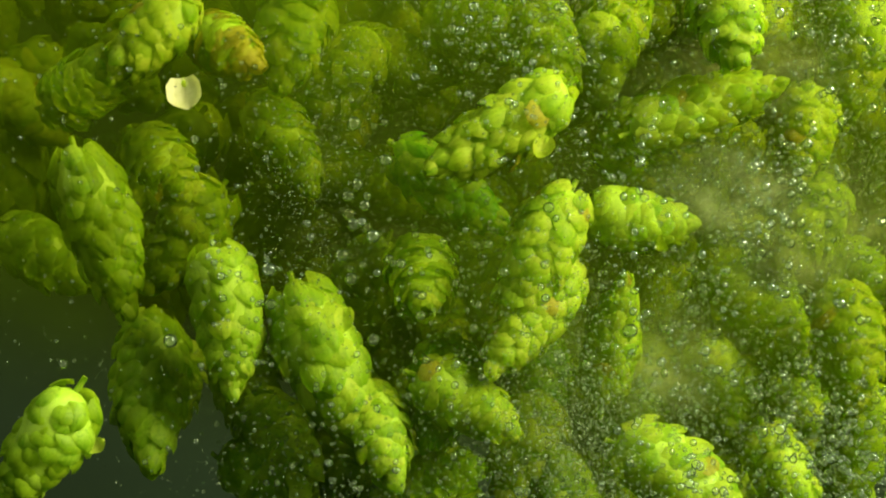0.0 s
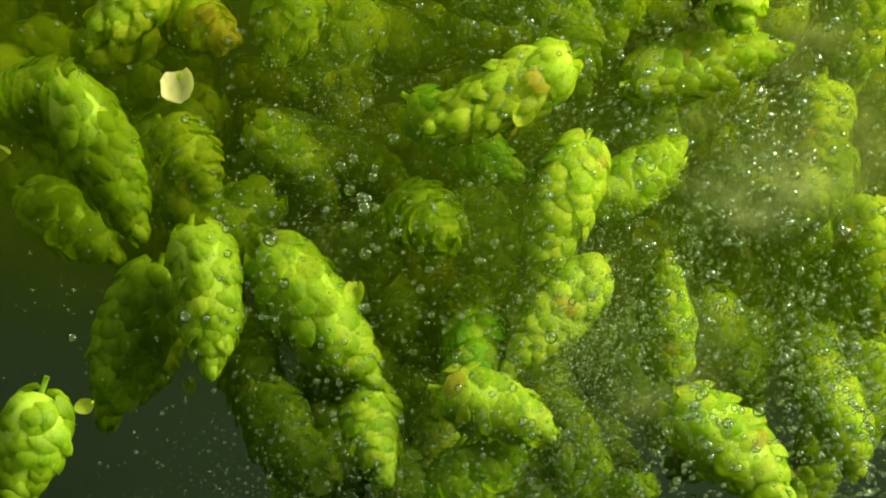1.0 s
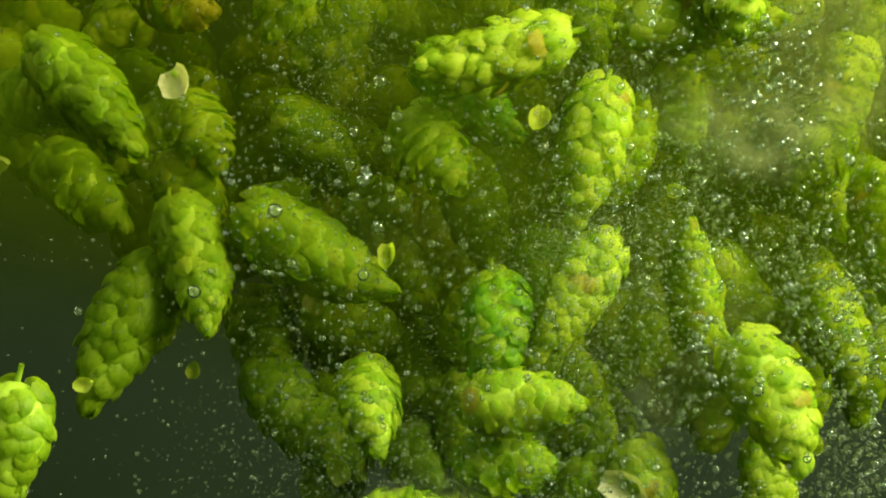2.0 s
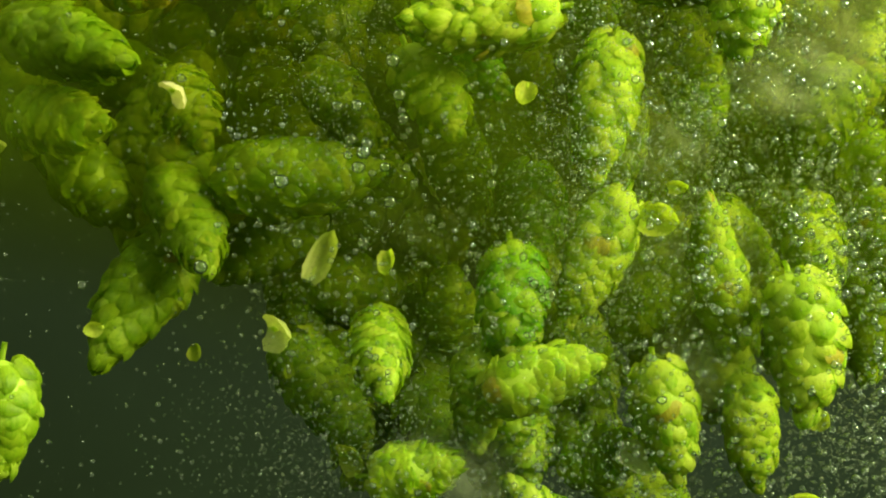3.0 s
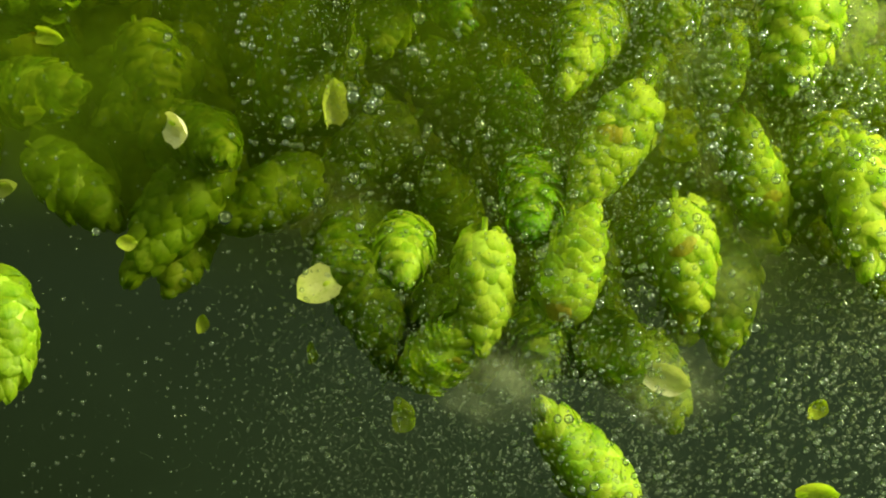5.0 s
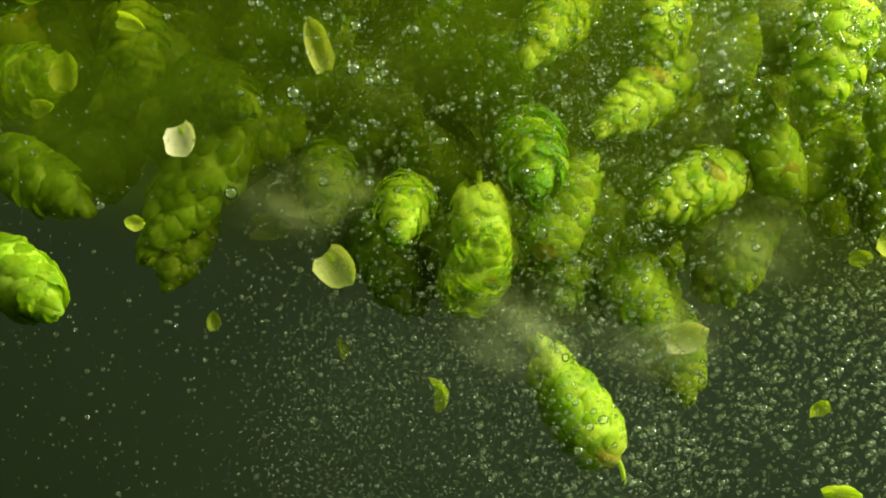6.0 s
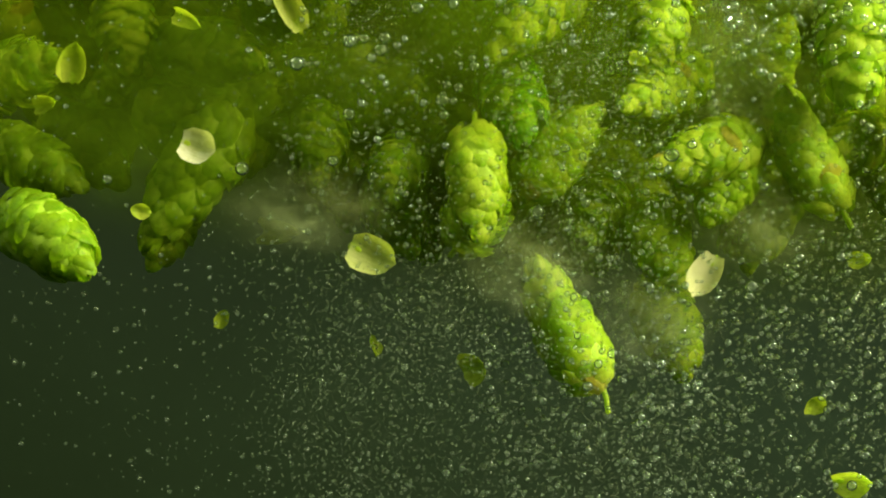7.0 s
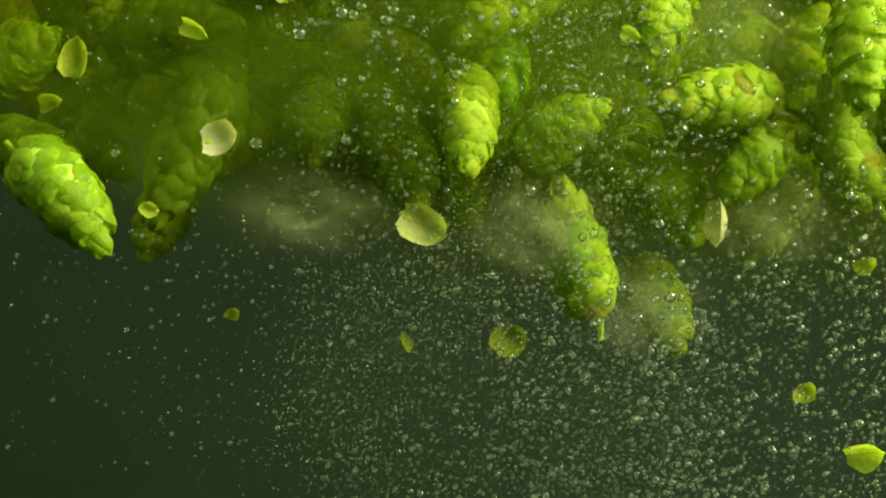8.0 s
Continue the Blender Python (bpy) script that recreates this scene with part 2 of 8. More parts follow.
def hop_cone(length, width, seed, loose, tone, fullness=1.0, stem=0.003, far=False):
    """A cone along z about its middle: core, stem and spiralling bracts."""
    rnd = random.Random(seed)
    cone = new("hop_cone")
    cone.empty_display_size = 0.01
    state = "with spread bracts" if loose else "with tight papery bracts"
    tagged(cone, WORDS[tone] + " hop cone " + state + ", afloat in water", "hop cone", "hop cones in the tank")
    radius = 0.57 * width
    curve, bias = rnd.uniform(0.05, 0.34) * length, rnd.uniform(0.9, 1.1)

    def axis(s):
        return curve * (s - 0.5) ** 2 - 0.06 * curve

    bm = bmesh.new()
    bmesh.ops.create_uvsphere(bm, u_segments=14, v_segments=10, radius=1)
    for v in bm.verts:
        s = (v.co.z + 1) / 2
        flat = math.hypot(v.co.x, v.co.y) or 1
        r = 0.82 * radius * girth(s) * min(1, 3.2 * math.sqrt(max(0, s * (1 - s))))
        v.co = (v.co.x / flat * r + axis(s), v.co.y / flat * r, (s - 0.5) * length * 0.93)
    part("strig", bm, CORE, cone, "green inner core")
    bm = bmesh.new()
    bend = rnd.uniform(-0.3, 0.3)
    rings = []
    for k in range(3):
        z = -0.46 * length - k * stem / 2
        rings.append([bm.verts.new((axis(0) + 0.0007 * math.cos(q) + bend * stem * k * k * 0.3, 0.0007 * math.sin(q), z)) for q in (0, 1.05, 2.09, 3.14, 4.19, 5.24)])
    for lo, hi in zip(rings, rings[1:]):
        for q in range(6):
            bm.faces.new((lo[q], hi[q], hi[(q + 1) % 6], lo[(q + 1) % 6]))
    bm.faces.new(rings[-1])
    part("stem", bm, LEAVES[0], cone, "thin green stem")
    count = int(fullness * (38 + 22 * (length / width - 1.2)))
    small = 0.80 / math.sqrt(fullness)
    pieces = []
    for k in range(count):
        s = (k + 0.5) / count * 0.96
        turn = k * radians(137.5) + rnd.uniform(-0.38, 0.38)
        size = length * small * rnd.uniform(0.26, 0.41) * (1 - 0.30 * max(0, s - 0.5) * 2) * (1.12 if loose else 1)
        size = min(size, (1.07 - s) * length)
        base_r = 0.72 * radius * girth(s)
        tip_s = min(1.0, s + 0.9 * size / length)
        tip_r = radius * girth(tip_s) * (0.90 if tip_s < 0.94 else 0.12) + (rnd.uniform(0.05, 0.32) if loose else rnd.uniform(-0.06, 0.13)) * radius
        lift = math.atan2(tip_r - base_r, size)
        kind = tone
        chance = rnd.random()
        if chance < 0.22:
            kind = (2, 0, 0, 0, 2)[tone]
        elif chance < 0.34:
            kind = (1, 1, 0, 3, 4)[tone]
        elif chance > 0.985 and tone == 2:
            kind = 4
        scale_mesh = BRACTS[kind][rnd.randrange(6)]
        wide = radius * small * rnd.uniform(1.0, 1.40) * (0.75 + 0.25 * girth(s)) * min(1, 0.40 + 2.4 * (1 - s))
        slant = Matrix.Rotation(math.atan(2 * curve * (s - 0.5) / length), 4, "Y")
        at = (Matrix.Translation((axis(s), 0, (s - 0.5) * length)) @ slant @ Matrix.Rotation(turn, 4, "Z") @ Matrix.Translation((0, base_r, 0))
              @ Matrix.Rotation(-lift + rnd.uniform(-0.10, 0.10), 4, "X") @ Matrix.Rotation(rnd.uniform(-0.3, 0.3), 4, "Y")
              @ Matrix.Diagonal((wide, size * 0.62, size, 1)))
        if far:
            pieces.append((scale_mesh, at))
            continue
        b = new("bract", scale_mesh)
        b.parent, b.matrix_basis = cone, at
    if far:
        joined_bracts(pieces, cone)
    return cone


def loose_bract(length, width, seed, tone):
    """A single fallen scale with its seed swelling at the base."""
    rnd = random.Random(seed)
    leaf_thing = new("loose_bract")
    tagged(leaf_thing, ("yellow-green", "pale cream-green", "yellow-green", "whitish")[tone] + " loose hop bract, adrift in dark water", "hop bract", "loose bracts")
    blade = new("blade", BRACTS[(2, 5, 2, 6)[tone]][rnd.randrange(6)])
    blade.parent = leaf_thing
    blade.matrix_basis = Matrix.Translation((0, -0.1 * length, -length / 2)) @ Matrix.Diagonal((width * 1.1, length * 0.8, length, 1))
    bm = bmesh.new()
    bmesh.ops.create_icosphere(bm, subdivisions=2, radius=1)
    for v in bm.verts:
        v.co = Vector((v.co.x * width * 0.14, v.co.y * width * 0.10, v.co.z * length * 0.15 - length * 0.42))
    part("seed", bm, LEAVES[2], leaf_thing, "yellow seed at the base")
    return leaf_thing


# tones mix own colour with light: olive where dim, yellow-green where brightly lit
cone_a = hop_cone(0.0445, 0.0216, 1, 0, 0, 1.9)
cone_b = hop_cone(0.0367, 0.0180, 2, 0, 0, 1.9)
cone_c = hop_cone(0.0437, 0.0191, 3, 0, 1, 1.9)
cone_d = hop_cone(0.0316, 0.0184, 4, 0, 1, 1.9)
cone_d2 = hop_cone(0.0266, 0.0168, 5, 1, 2, 1.9)
cone_e = hop_cone(0.0312, 0.0186, 6, 0, 1, 1.9, 0.004)
cone_f = hop_cone(0.0434, 0.0203, 7, 0, 1, 1.9)
cone_f2 = hop_cone(0.0276, 0.0174, 8, 0, 2, 1.9)
cone_g = hop_cone(0.0260, 0.0178, 9, 1, 0, 1.9)
cone_h = hop_cone(0.0256, 0.0188, 10, 0, 2, 1.9)
cone_i = hop_cone(0.0294, 0.0171, 11, 0, 2, 1.9)
cone_j = hop_cone(0.0298, 0.0173, 12, 1, 3, 1.9)
cone_k = hop_cone(0.0296, 0.0158, 13, 0, 2, 1.9)
cone_k2 = hop_cone(0.0244, 0.0172, 14, 1, 0, 1.9)
cone_l = hop_cone(0.0382, 0.0164, 15, 1, 2, 1.9)
cone_l2 = hop_cone(0.0336, 0.0147, 16, 1, 3, 1.9)
cone_m = hop_cone(0.0362, 0.0178, 17, 0, 2, 1.9)
cone_n = hop_cone(0.0353, 0.0166, 18, 0, 2, 1.9)
cone_o = hop_cone(0.0335, 0.0144, 19, 0, 2, 1.9, 0.005)
cone_p = hop_cone(0.0390, 0.0168, 20, 0, 2, 1.9)
cone_q = hop_cone(0.0303, 0.0184, 21, 1, 0, 1.9)
cone_r = hop_cone(0.0273, 0.0165, 22, 0, 2, 1.9)
cone_s = hop_cone(0.0367, 0.0200, 23, 0, 2, 1.9)
cone_t = hop_cone(0.0315, 0.0168, 24, 0, 2, 1.9)
cone_u = hop_cone(0.0283, 0.0162, 25, 0, 0, 1.9)
cone_w = hop_cone(0.0346, 0.0177, 26, 0, 0, 1.9)
cone_x = hop_cone(0.0238, 0.0168, 27, 0, 4, 1.9)
cone_y = hop_cone(0.0316, 0.0172, 28, 1, 0, 1.9)
cone_z = hop_cone(0.0233, 0.0160, 29, 1, 2, 1.9)
cone_aa = hop_cone(0.0349, 0.0175, 30, 0, 2, 1.9, 0.007)
cone_ab = hop_cone(0.0315, 0.0175, 31, 0, 2, 1.9)
cone_ac = hop_cone(0.0241, 0.0170, 32, 1, 2, 1.9)
cone_ad = hop_cone(0.0305, 0.0160, 33, 0, 2, 1.9)
cone_ae = hop_cone(0.0325, 0.0214, 34, 0, 2, 1.9)
cone_af = hop_cone(0.0215, 0.0151, 35, 0, 0, 1.9)
cone_ag = hop_cone(0.0220, 0.0162, 36, 0, 0, 1.9)
cone_ba = hop_cone(0.0338, 0.0200, 37, 0, 1, 1.9)
cone_bb = hop_cone(0.0346, 0.0204, 38, 0, 0, 1.9)
cone_bc = hop_cone(0.0323, 0.0192, 39, 1, 2, 1.9)
cone_bd = hop_cone(0.0335, 0.0190, 40, 0, 1, 1.9)
cone_be = hop_cone(0.0323, 0.0185, 41, 1, 3, 1.9)
cone_bf = hop_cone(0.0338, 0.0192, 42, 0, 0, 1.9)
cone_bg = hop_cone(0.0338, 0.0192, 43, 0, 2, 1.9)
cone_r1 = hop_cone(0.0277, 0.0177, 44, 0, 2, 1.9)
cone_r2 = hop_cone(0.0418, 0.0257, 45, 0, 0, 1.9)
cone_r3 = hop_cone(0.0346, 0.0195, 46, 0, 2, 1.9)
cone_r4 = hop_cone(0.0328, 0.0197, 47, 0, 1, 1.9)
cone_am = hop_cone(0.0323, 0.0191, 48, 0, 0, 1.9)
cone_an = hop_cone(0.0265, 0.0176, 49, 0, 0, 1.9)
cone_ao = hop_cone(0.0361, 0.0195, 50, 0, 0, 1.9)
cone_ap = hop_cone(0.0362, 0.0204, 51, 0, 0, 1.9)
cone_bk0 = hop_cone(0.0394, 0.0227, 52, 0, 0, 1.1, far=True)
cone_bk1 = hop_cone(0.0406, 0.0196, 53, 1, 1, 1.1, far=True)
cone_bk2 = hop_cone(0.0417, 0.0202, 54, 0, 1, 1.1, far=True)
cone_bk3 = hop_cone(0.0366, 0.0197, 55, 1, 0, 1.1, far=True)
cone_bk4 = hop_cone(0.0378, 0.0203, 56, 0, 1, 1.1, far=True)
cone_bk5 = hop_cone(0.0366, 0.0214, 57, 1, 1, 1.1, far=True)
cone_bk6 = hop_cone(0.0365, 0.0211, 58, 0, 0, 1.1, far=True)
cone_bk7 = hop_cone(0.0391, 0.0228, 59, 1, 1, 1.1, far=True)
cone_bk8 = hop_cone(0.0429, 0.0197, 60, 0, 1, 1.1, far=True)
cone_bk9 = hop_cone(0.0336, 0.0228, 61, 1, 0, 1.1, far=True)
cone_bk10 = hop_cone(0.0373, 0.0196, 62, 0, 1, 1.1, far=True)
cone_bk11 = hop_cone(0.0378, 0.0202, 63, 1, 1, 1.1, far=True)
cone_bk12 = hop_cone(0.0357, 0.0222, 64, 0, 0, 1.1, far=True)
cone_bk13 = hop_cone(0.0358, 0.0210, 65, 1, 1, 1.1, far=True)
cone_bk14 = hop_cone(0.0397, 0.0209, 66, 0, 1, 1.1, far=True)
cone_bk15 = hop_cone(0.0416, 0.0218, 67, 1, 0, 1.1, far=True)
cone_bk16 = hop_cone(0.0401, 0.0220, 68, 0, 1, 1.1, far=True)
cone_bk17 = hop_cone(0.0333, 0.0196, 69, 1, 1, 1.1, far=True)
cone_bk18 = hop_cone(0.0343, 0.0203, 70, 0, 0, 1.1, far=True)
cone_bk19 = hop_cone(0.0330, 0.0207, 71, 1, 1, 1.1, far=True)
cone_bk20 = hop_cone(0.0364, 0.0214, 72, 0, 1, 1.1, far=True)
cone_bk21 = hop_cone(0.0425, 0.0230, 73, 1, 0, 1.1, far=True)
cone_bk22 = hop_cone(0.0418, 0.0205, 74, 0, 1, 1.1, far=True)
cone_bk23 = hop_cone(0.0427, 0.0210, 75, 1, 1, 1.1, far=True)
cone_bk24 = hop_cone(0.0359, 0.0222, 76, 0, 0, 1.1, far=True)
cone_bk25 = hop_cone(0.0428, 0.0202, 77, 1, 1, 1.1, far=True)
cone_bk26 = hop_cone(0.0363, 0.0202, 78, 0, 1, 1.1, far=True)
cone_mid0 = hop_cone(0.0333, 0.0199, 79, 1, 0, 1.2)
cone_mid1 = hop_cone(0.0353, 0.0205, 80, 0, 1, 1.2)
cone_mid2 = hop_cone(0.0325, 0.0187, 81, 0, 2, 1.2)
cone_mid3 = hop_cone(0.0326, 0.0196, 82, 1, 0, 1.2)
cone_mid4 = hop_cone(0.0375, 0.0217, 83, 0, 0, 1.2)
cone_mid5 = hop_cone(0.0345, 0.0196, 84, 0, 1, 1.2)
cone_mid6 = hop_cone(0.0367, 0.0188, 85, 1, 2, 1.2)
cone_mid7 = hop_cone(0.0318, 0.0203, 86, 0, 0, 1.2)
cone_mid8 = hop_cone(0.0361, 0.0183, 87, 0, 0, 1.2)
cone_mid9 = hop_cone(0.0289, 0.0185, 88, 1, 1, 1.2)
cone_mid10 = hop_cone(0.0338, 0.0211, 89, 0, 2, 1.2)
cone_mid11 = hop_cone(0.0364, 0.0181, 90, 0, 0, 1.2)
cone_mid12 = hop_cone(0.0370, 0.0179, 91, 1, 0, 1.2)
cone_mid13 = hop_cone(0.0365, 0.0192, 92, 0, 1, 1.2)
cone_mid14 = hop_cone(0.0309, 0.0196, 93, 0, 2, 1.2)
cone_mid15 = hop_cone(0.0338, 0.0172, 94, 1, 0, 1.2)
cone_mid16 = hop_cone(0.0330, 0.0200, 95, 0, 0, 1.2)
cone_mid17 = hop_cone(0.0343, 0.0196, 96, 0, 1, 1.2)
cone_mid18 = hop_cone(0.0334, 0.0194, 97, 1, 2, 1.2)
cone_mid19 = hop_cone(0.0299, 0.0180, 98, 0, 0, 1.2)
cone_mid20 = hop_cone(0.0363, 0.0203, 99, 0, 0, 1.2)
cone_mid21 = hop_cone(0.0292, 0.0199, 100, 1, 1, 1.2)
cone_far0 = hop_cone(0.0401, 0.0208, 101, 0, 1, 0.8, far=True)
cone_far1 = hop_cone(0.0414, 0.0222, 102, 1, 0, 0.8, far=True)
cone_far2 = hop_cone(0.0402, 0.0213, 103, 0, 1, 0.8, far=True)
cone_far3 = hop_cone(0.0414, 0.0243, 104, 1, 1, 0.8, far=True)
cone_far4 = hop_cone(0.0385, 0.0207, 105, 0, 0, 0.8, far=True)
cone_far5 = hop_cone(0.0399, 0.0243, 106, 1, 1, 0.8, far=True)
cone_far6 = hop_cone(0.0438, 0.0217, 107, 0, 0, 0.8, far=True)
cone_far7 = hop_cone(0.0449, 0.0237, 108, 1, 1, 0.8, far=True)
cone_far8 = hop_cone(0.0453, 0.0214, 109, 0, 1, 0.8, far=True)
cone_far9 = hop_cone(0.0426, 0.0215, 110, 1, 0, 0.8, far=True)
cone_far10 = hop_cone(0.0380, 0.0205, 111, 0, 1, 0.8, far=True)
cone_far11 = hop_cone(0.0435, 0.0240, 112, 1, 0, 0.8, far=True)
cone_far12 = hop_cone(0.0422, 0.0229, 113, 0, 1, 0.8, far=True)
cone_far13 = hop_cone(0.0412, 0.0237, 114, 1, 1, 0.8, far=True)
cone_far14 = hop_cone(0.0393, 0.0211, 115, 0, 0, 0.8, far=True)
cone_far15 = hop_cone(0.0408, 0.0227, 116, 1, 1, 0.8, far=True)
cone_far16 = hop_cone(0.0394, 0.0221, 117, 0, 0, 0.8, far=True)
cone_far17 = hop_cone(0.0422, 0.0217, 118, 1, 1, 0.8, far=True)
cone_far18 = hop_cone(0.0427, 0.0230, 119, 0, 1, 0.8, far=True)
cone_far19 = hop_cone(0.0404, 0.0232, 120, 1, 0, 0.8, far=True)
cone_far20 = hop_cone(0.0426, 0.0240, 121, 0, 1, 0.8, far=True)
cone_far21 = hop_cone(0.0434, 0.0213, 122, 1, 0, 0.8, far=True)
cone_far22 = hop_cone(0.0421, 0.0235, 123, 0, 1, 0.8, far=True)
cone_far23 = hop_cone(0.0434, 0.0237, 124, 1, 1, 0.8, far=True)
cone_far24 = hop_cone(0.0444, 0.0226, 125, 0, 0, 0.8, far=True)
cone_far25 = hop_cone(0.0417, 0.0228, 126, 1, 1, 0.8, far=True)
cone_far26 = hop_cone(0.0453, 0.0241, 127, 0, 0, 0.8, far=True)
cone_far27 = hop_cone(0.0387, 0.0235, 128, 1, 1, 0.8, far=True)
cone_far28 = hop_cone(0.0397, 0.0212, 129, 0, 1, 0.8, far=True)
cone_far29 = hop_cone(0.0425, 0.0238, 130, 1, 0, 0.8, far=True)
cone_far30 = hop_cone(0.0396, 0.0233, 131, 0, 1, 0.8, far=True)
cone_far31 = hop_cone(0.0449, 0.0242, 132, 1, 0, 0.8, far=True)
cone_far32 = hop_cone(0.0422, 0.0210, 133, 0, 1, 0.8, far=True)
cone_far33 = hop_cone(0.0414, 0.0225, 134, 1, 1, 0.8, far=True)
cone_far34 = hop_cone(0.0440, 0.0232, 135, 0, 0, 0.8, far=True)
cone_far35 = hop_cone(0.0441, 0.0220, 136, 1, 1, 0.8, far=True)
cone_far36 = hop_cone(0.0405, 0.0229, 137, 0, 0, 0.8, far=True)
cone_far37 = hop_cone(0.0432, 0.0234, 138, 1, 1, 0.8, far=True)
cone_far38 = hop_cone(0.0449, 0.0226, 139, 0, 1, 0.8, far=True)
cone_far39 = hop_cone(0.0390, 0.0223, 140, 1, 0, 0.8, far=True)
cone_far40 = hop_cone(0.0421, 0.0216, 141, 0, 1, 0.8, far=True)
cone_far41 = hop_cone(0.0448, 0.0221, 142, 1, 0, 0.8, far=True)
cone_far42 = hop_cone(0.0426, 0.0222, 143, 0, 1, 0.8, far=True)
cone_far43 = hop_cone(0.0419, 0.0244, 144, 1, 1, 0.8, far=True)
cone_far44 = hop_cone(0.0424, 0.0229, 145, 0, 0, 0.8, far=True)
cone_far45 = hop_cone(0.0385, 0.0226, 146, 1, 1, 0.8, far=True)
cone_far46 = hop_cone(0.0383, 0.0209, 147, 0, 0, 0.8, far=True)
cone_far47 = hop_cone(0.0420, 0.0234, 148, 1, 1, 0.8, far=True)
cone_far48 = hop_cone(0.0434, 0.0232, 149, 0, 1, 0.8, far=True)
cone_far49 = hop_cone(0.0412, 0.0236, 150, 1, 0, 0.8, far=True)
cone_far50 = hop_cone(0.0393, 0.0227, 151, 0, 1, 0.8, far=True)
cone_far51 = hop_cone(0.0422, 0.0242, 152, 1, 0, 0.8, far=True)
cone_far52 = hop_cone(0.0418, 0.0234, 153, 0, 1, 0.8, far=True)
cone_far53 = hop_cone(0.0430, 0.0238, 154, 1, 1, 0.8, far=True)
cone_far54 = hop_cone(0.0436, 0.0243, 155, 0, 0, 0.8, far=True)
cone_far55 = hop_cone(0.0396, 0.0233, 156, 1, 1, 0.8, far=True)
cone_far56 = hop_cone(0.0447, 0.0240, 157, 0, 0, 0.8, far=True)
cone_far57 = hop_cone(0.0399, 0.0243, 158, 1, 1, 0.8, far=True)
cone_far58 = hop_cone(0.0427, 0.0243, 159, 0, 1, 0.8, far=True)
cone_far59 = hop_cone(0.0385, 0.0223, 160, 1, 0, 0.8, far=True)
cone_far60 = hop_cone(0.0420, 0.0225, 161, 0, 1, 0.8, far=True)
cone_far61 = hop_cone(0.0408, 0.0223, 162, 1, 0, 0.8, far=True)
cone_far62 = hop_cone(0.0430, 0.0214, 163, 0, 1, 0.8, far=True)
cone_far63 = hop_cone(0.0431, 0.0232, 164, 1, 1, 0.8, far=True)
cone_far64 = hop_cone(0.0411, 0.0224, 165, 0, 0, 0.8, far=True)
cone_far65 = hop_cone(0.0429, 0.0228, 166, 1, 1, 0.8, far=True)
cone_far66 = hop_cone(0.0438, 0.0240, 167, 0, 0, 0.8, far=True)
cone_far67 = hop_cone(0.0427, 0.0212, 168, 1, 1, 0.8, far=True)
cone_far68 = hop_cone(0.0448, 0.0226, 169, 0, 1, 0.8, far=True)
cone_far69 = hop_cone(0.0396, 0.0227, 170, 1, 0, 0.8, far=True)
cone_far70 = hop_cone(0.0428, 0.0206, 171, 0, 1, 0.8, far=True)
cone_far71 = hop_cone(0.0456, 0.0237, 172, 1, 0, 0.8, far=True)
cone_far72 = hop_cone(0.0434, 0.0240, 173, 0, 1, 0.8, far=True)
cone_far73 = hop_cone(0.0432, 0.0225, 174, 1, 1, 0.8, far=True)
cone_far74 = hop_cone(0.0395, 0.0234, 175, 0, 0, 0.8, far=True)
cone_fa = hop_cone(0.0340, 0.0205, 301, 1, 1, 1.2)
cone_fb = hop_cone(0.0330, 0.0200, 302, 0, 2, 1.2)
cone_fc = hop_cone(0.0345, 0.0210, 303, 1, 2, 1.2)
cone_fd = hop_cone(0.0320, 0.0190, 304, 0, 2, 1.2)
cone_fe = hop_cone(0.0340, 0.0200, 305, 1, 2, 1.2)
cone_ff = hop_cone(0.0320, 0.0195, 306, 0, 1, 1.2)
cone_fg = hop_cone(0.0330, 0.0200, 307, 1, 0, 1.2)
cone_fh = hop_cone(0.0340, 0.0200, 308, 0, 1, 1.2)
cone_fi = hop_cone(0.0300, 0.0170, 309, 0, 2, 1.7)
cone_fj = hop_cone(0.0230, 0.0165, 310, 1, 2, 1.7)
cone_fk = hop_cone(0.0225, 0.0162, 311, 1, 2, 1.7)
cone_fl = hop_cone(0.0270, 0.0180, 312, 1, 1, 1.2)
petal_v = loose_bract(0.0087, 0.0077, 176, 3)
petal_w = loose_bract(0.0120, 0.0088, 177, 1)
petal_x = loose_bract(0.0095, 0.0077, 178, 0)
petal_y = loose_bract(0.0104, 0.0065, 179, 0)
petal_z = loose_bract(0.0138, 0.0058, 180, 1)
petal_aa = loose_bract(0.0123, 0.0074, 181, 3)
petal_ab = loose_bract(0.0062, 0.0038, 182, 0)
petal_ac = loose_bract(0.0055, 0.0032, 183, 0)
petal_ad = loose_bract(0.0060, 0.0029, 184, 0)
petal_ae = loose_bract(0.0066, 0.0053, 185, 0)
petal_af = loose_bract(0.0099, 0.0063, 186, 0)
petal_ag = loose_bract(0.0091, 0.0039, 187, 0)
petal_ah = loose_bract(0.0079, 0.0039, 188, 0)
petal_ai = loose_bract(0.0044, 0.0033, 189, 0)
petal_aj = loose_bract(0.0065, 0.0044, 190, 0)
petal_ak = loose_bract(0.0065, 0.0044, 191, 0)
petal_al = loose_bract(0.0053, 0.0032, 192, 0)
petal_am = loose_bract(0.0105, 0.0079, 193, 0)
petal_an = loose_bract(0.0079, 0.0059, 194, 0)
# the last two bracts are added, standing in for pale streaks on the water
streak_ap = loose_bract(0.0123, 0.0041, 195, 1)
streak_aq = loose_bract(0.0173, 0.0068, 196, 1)


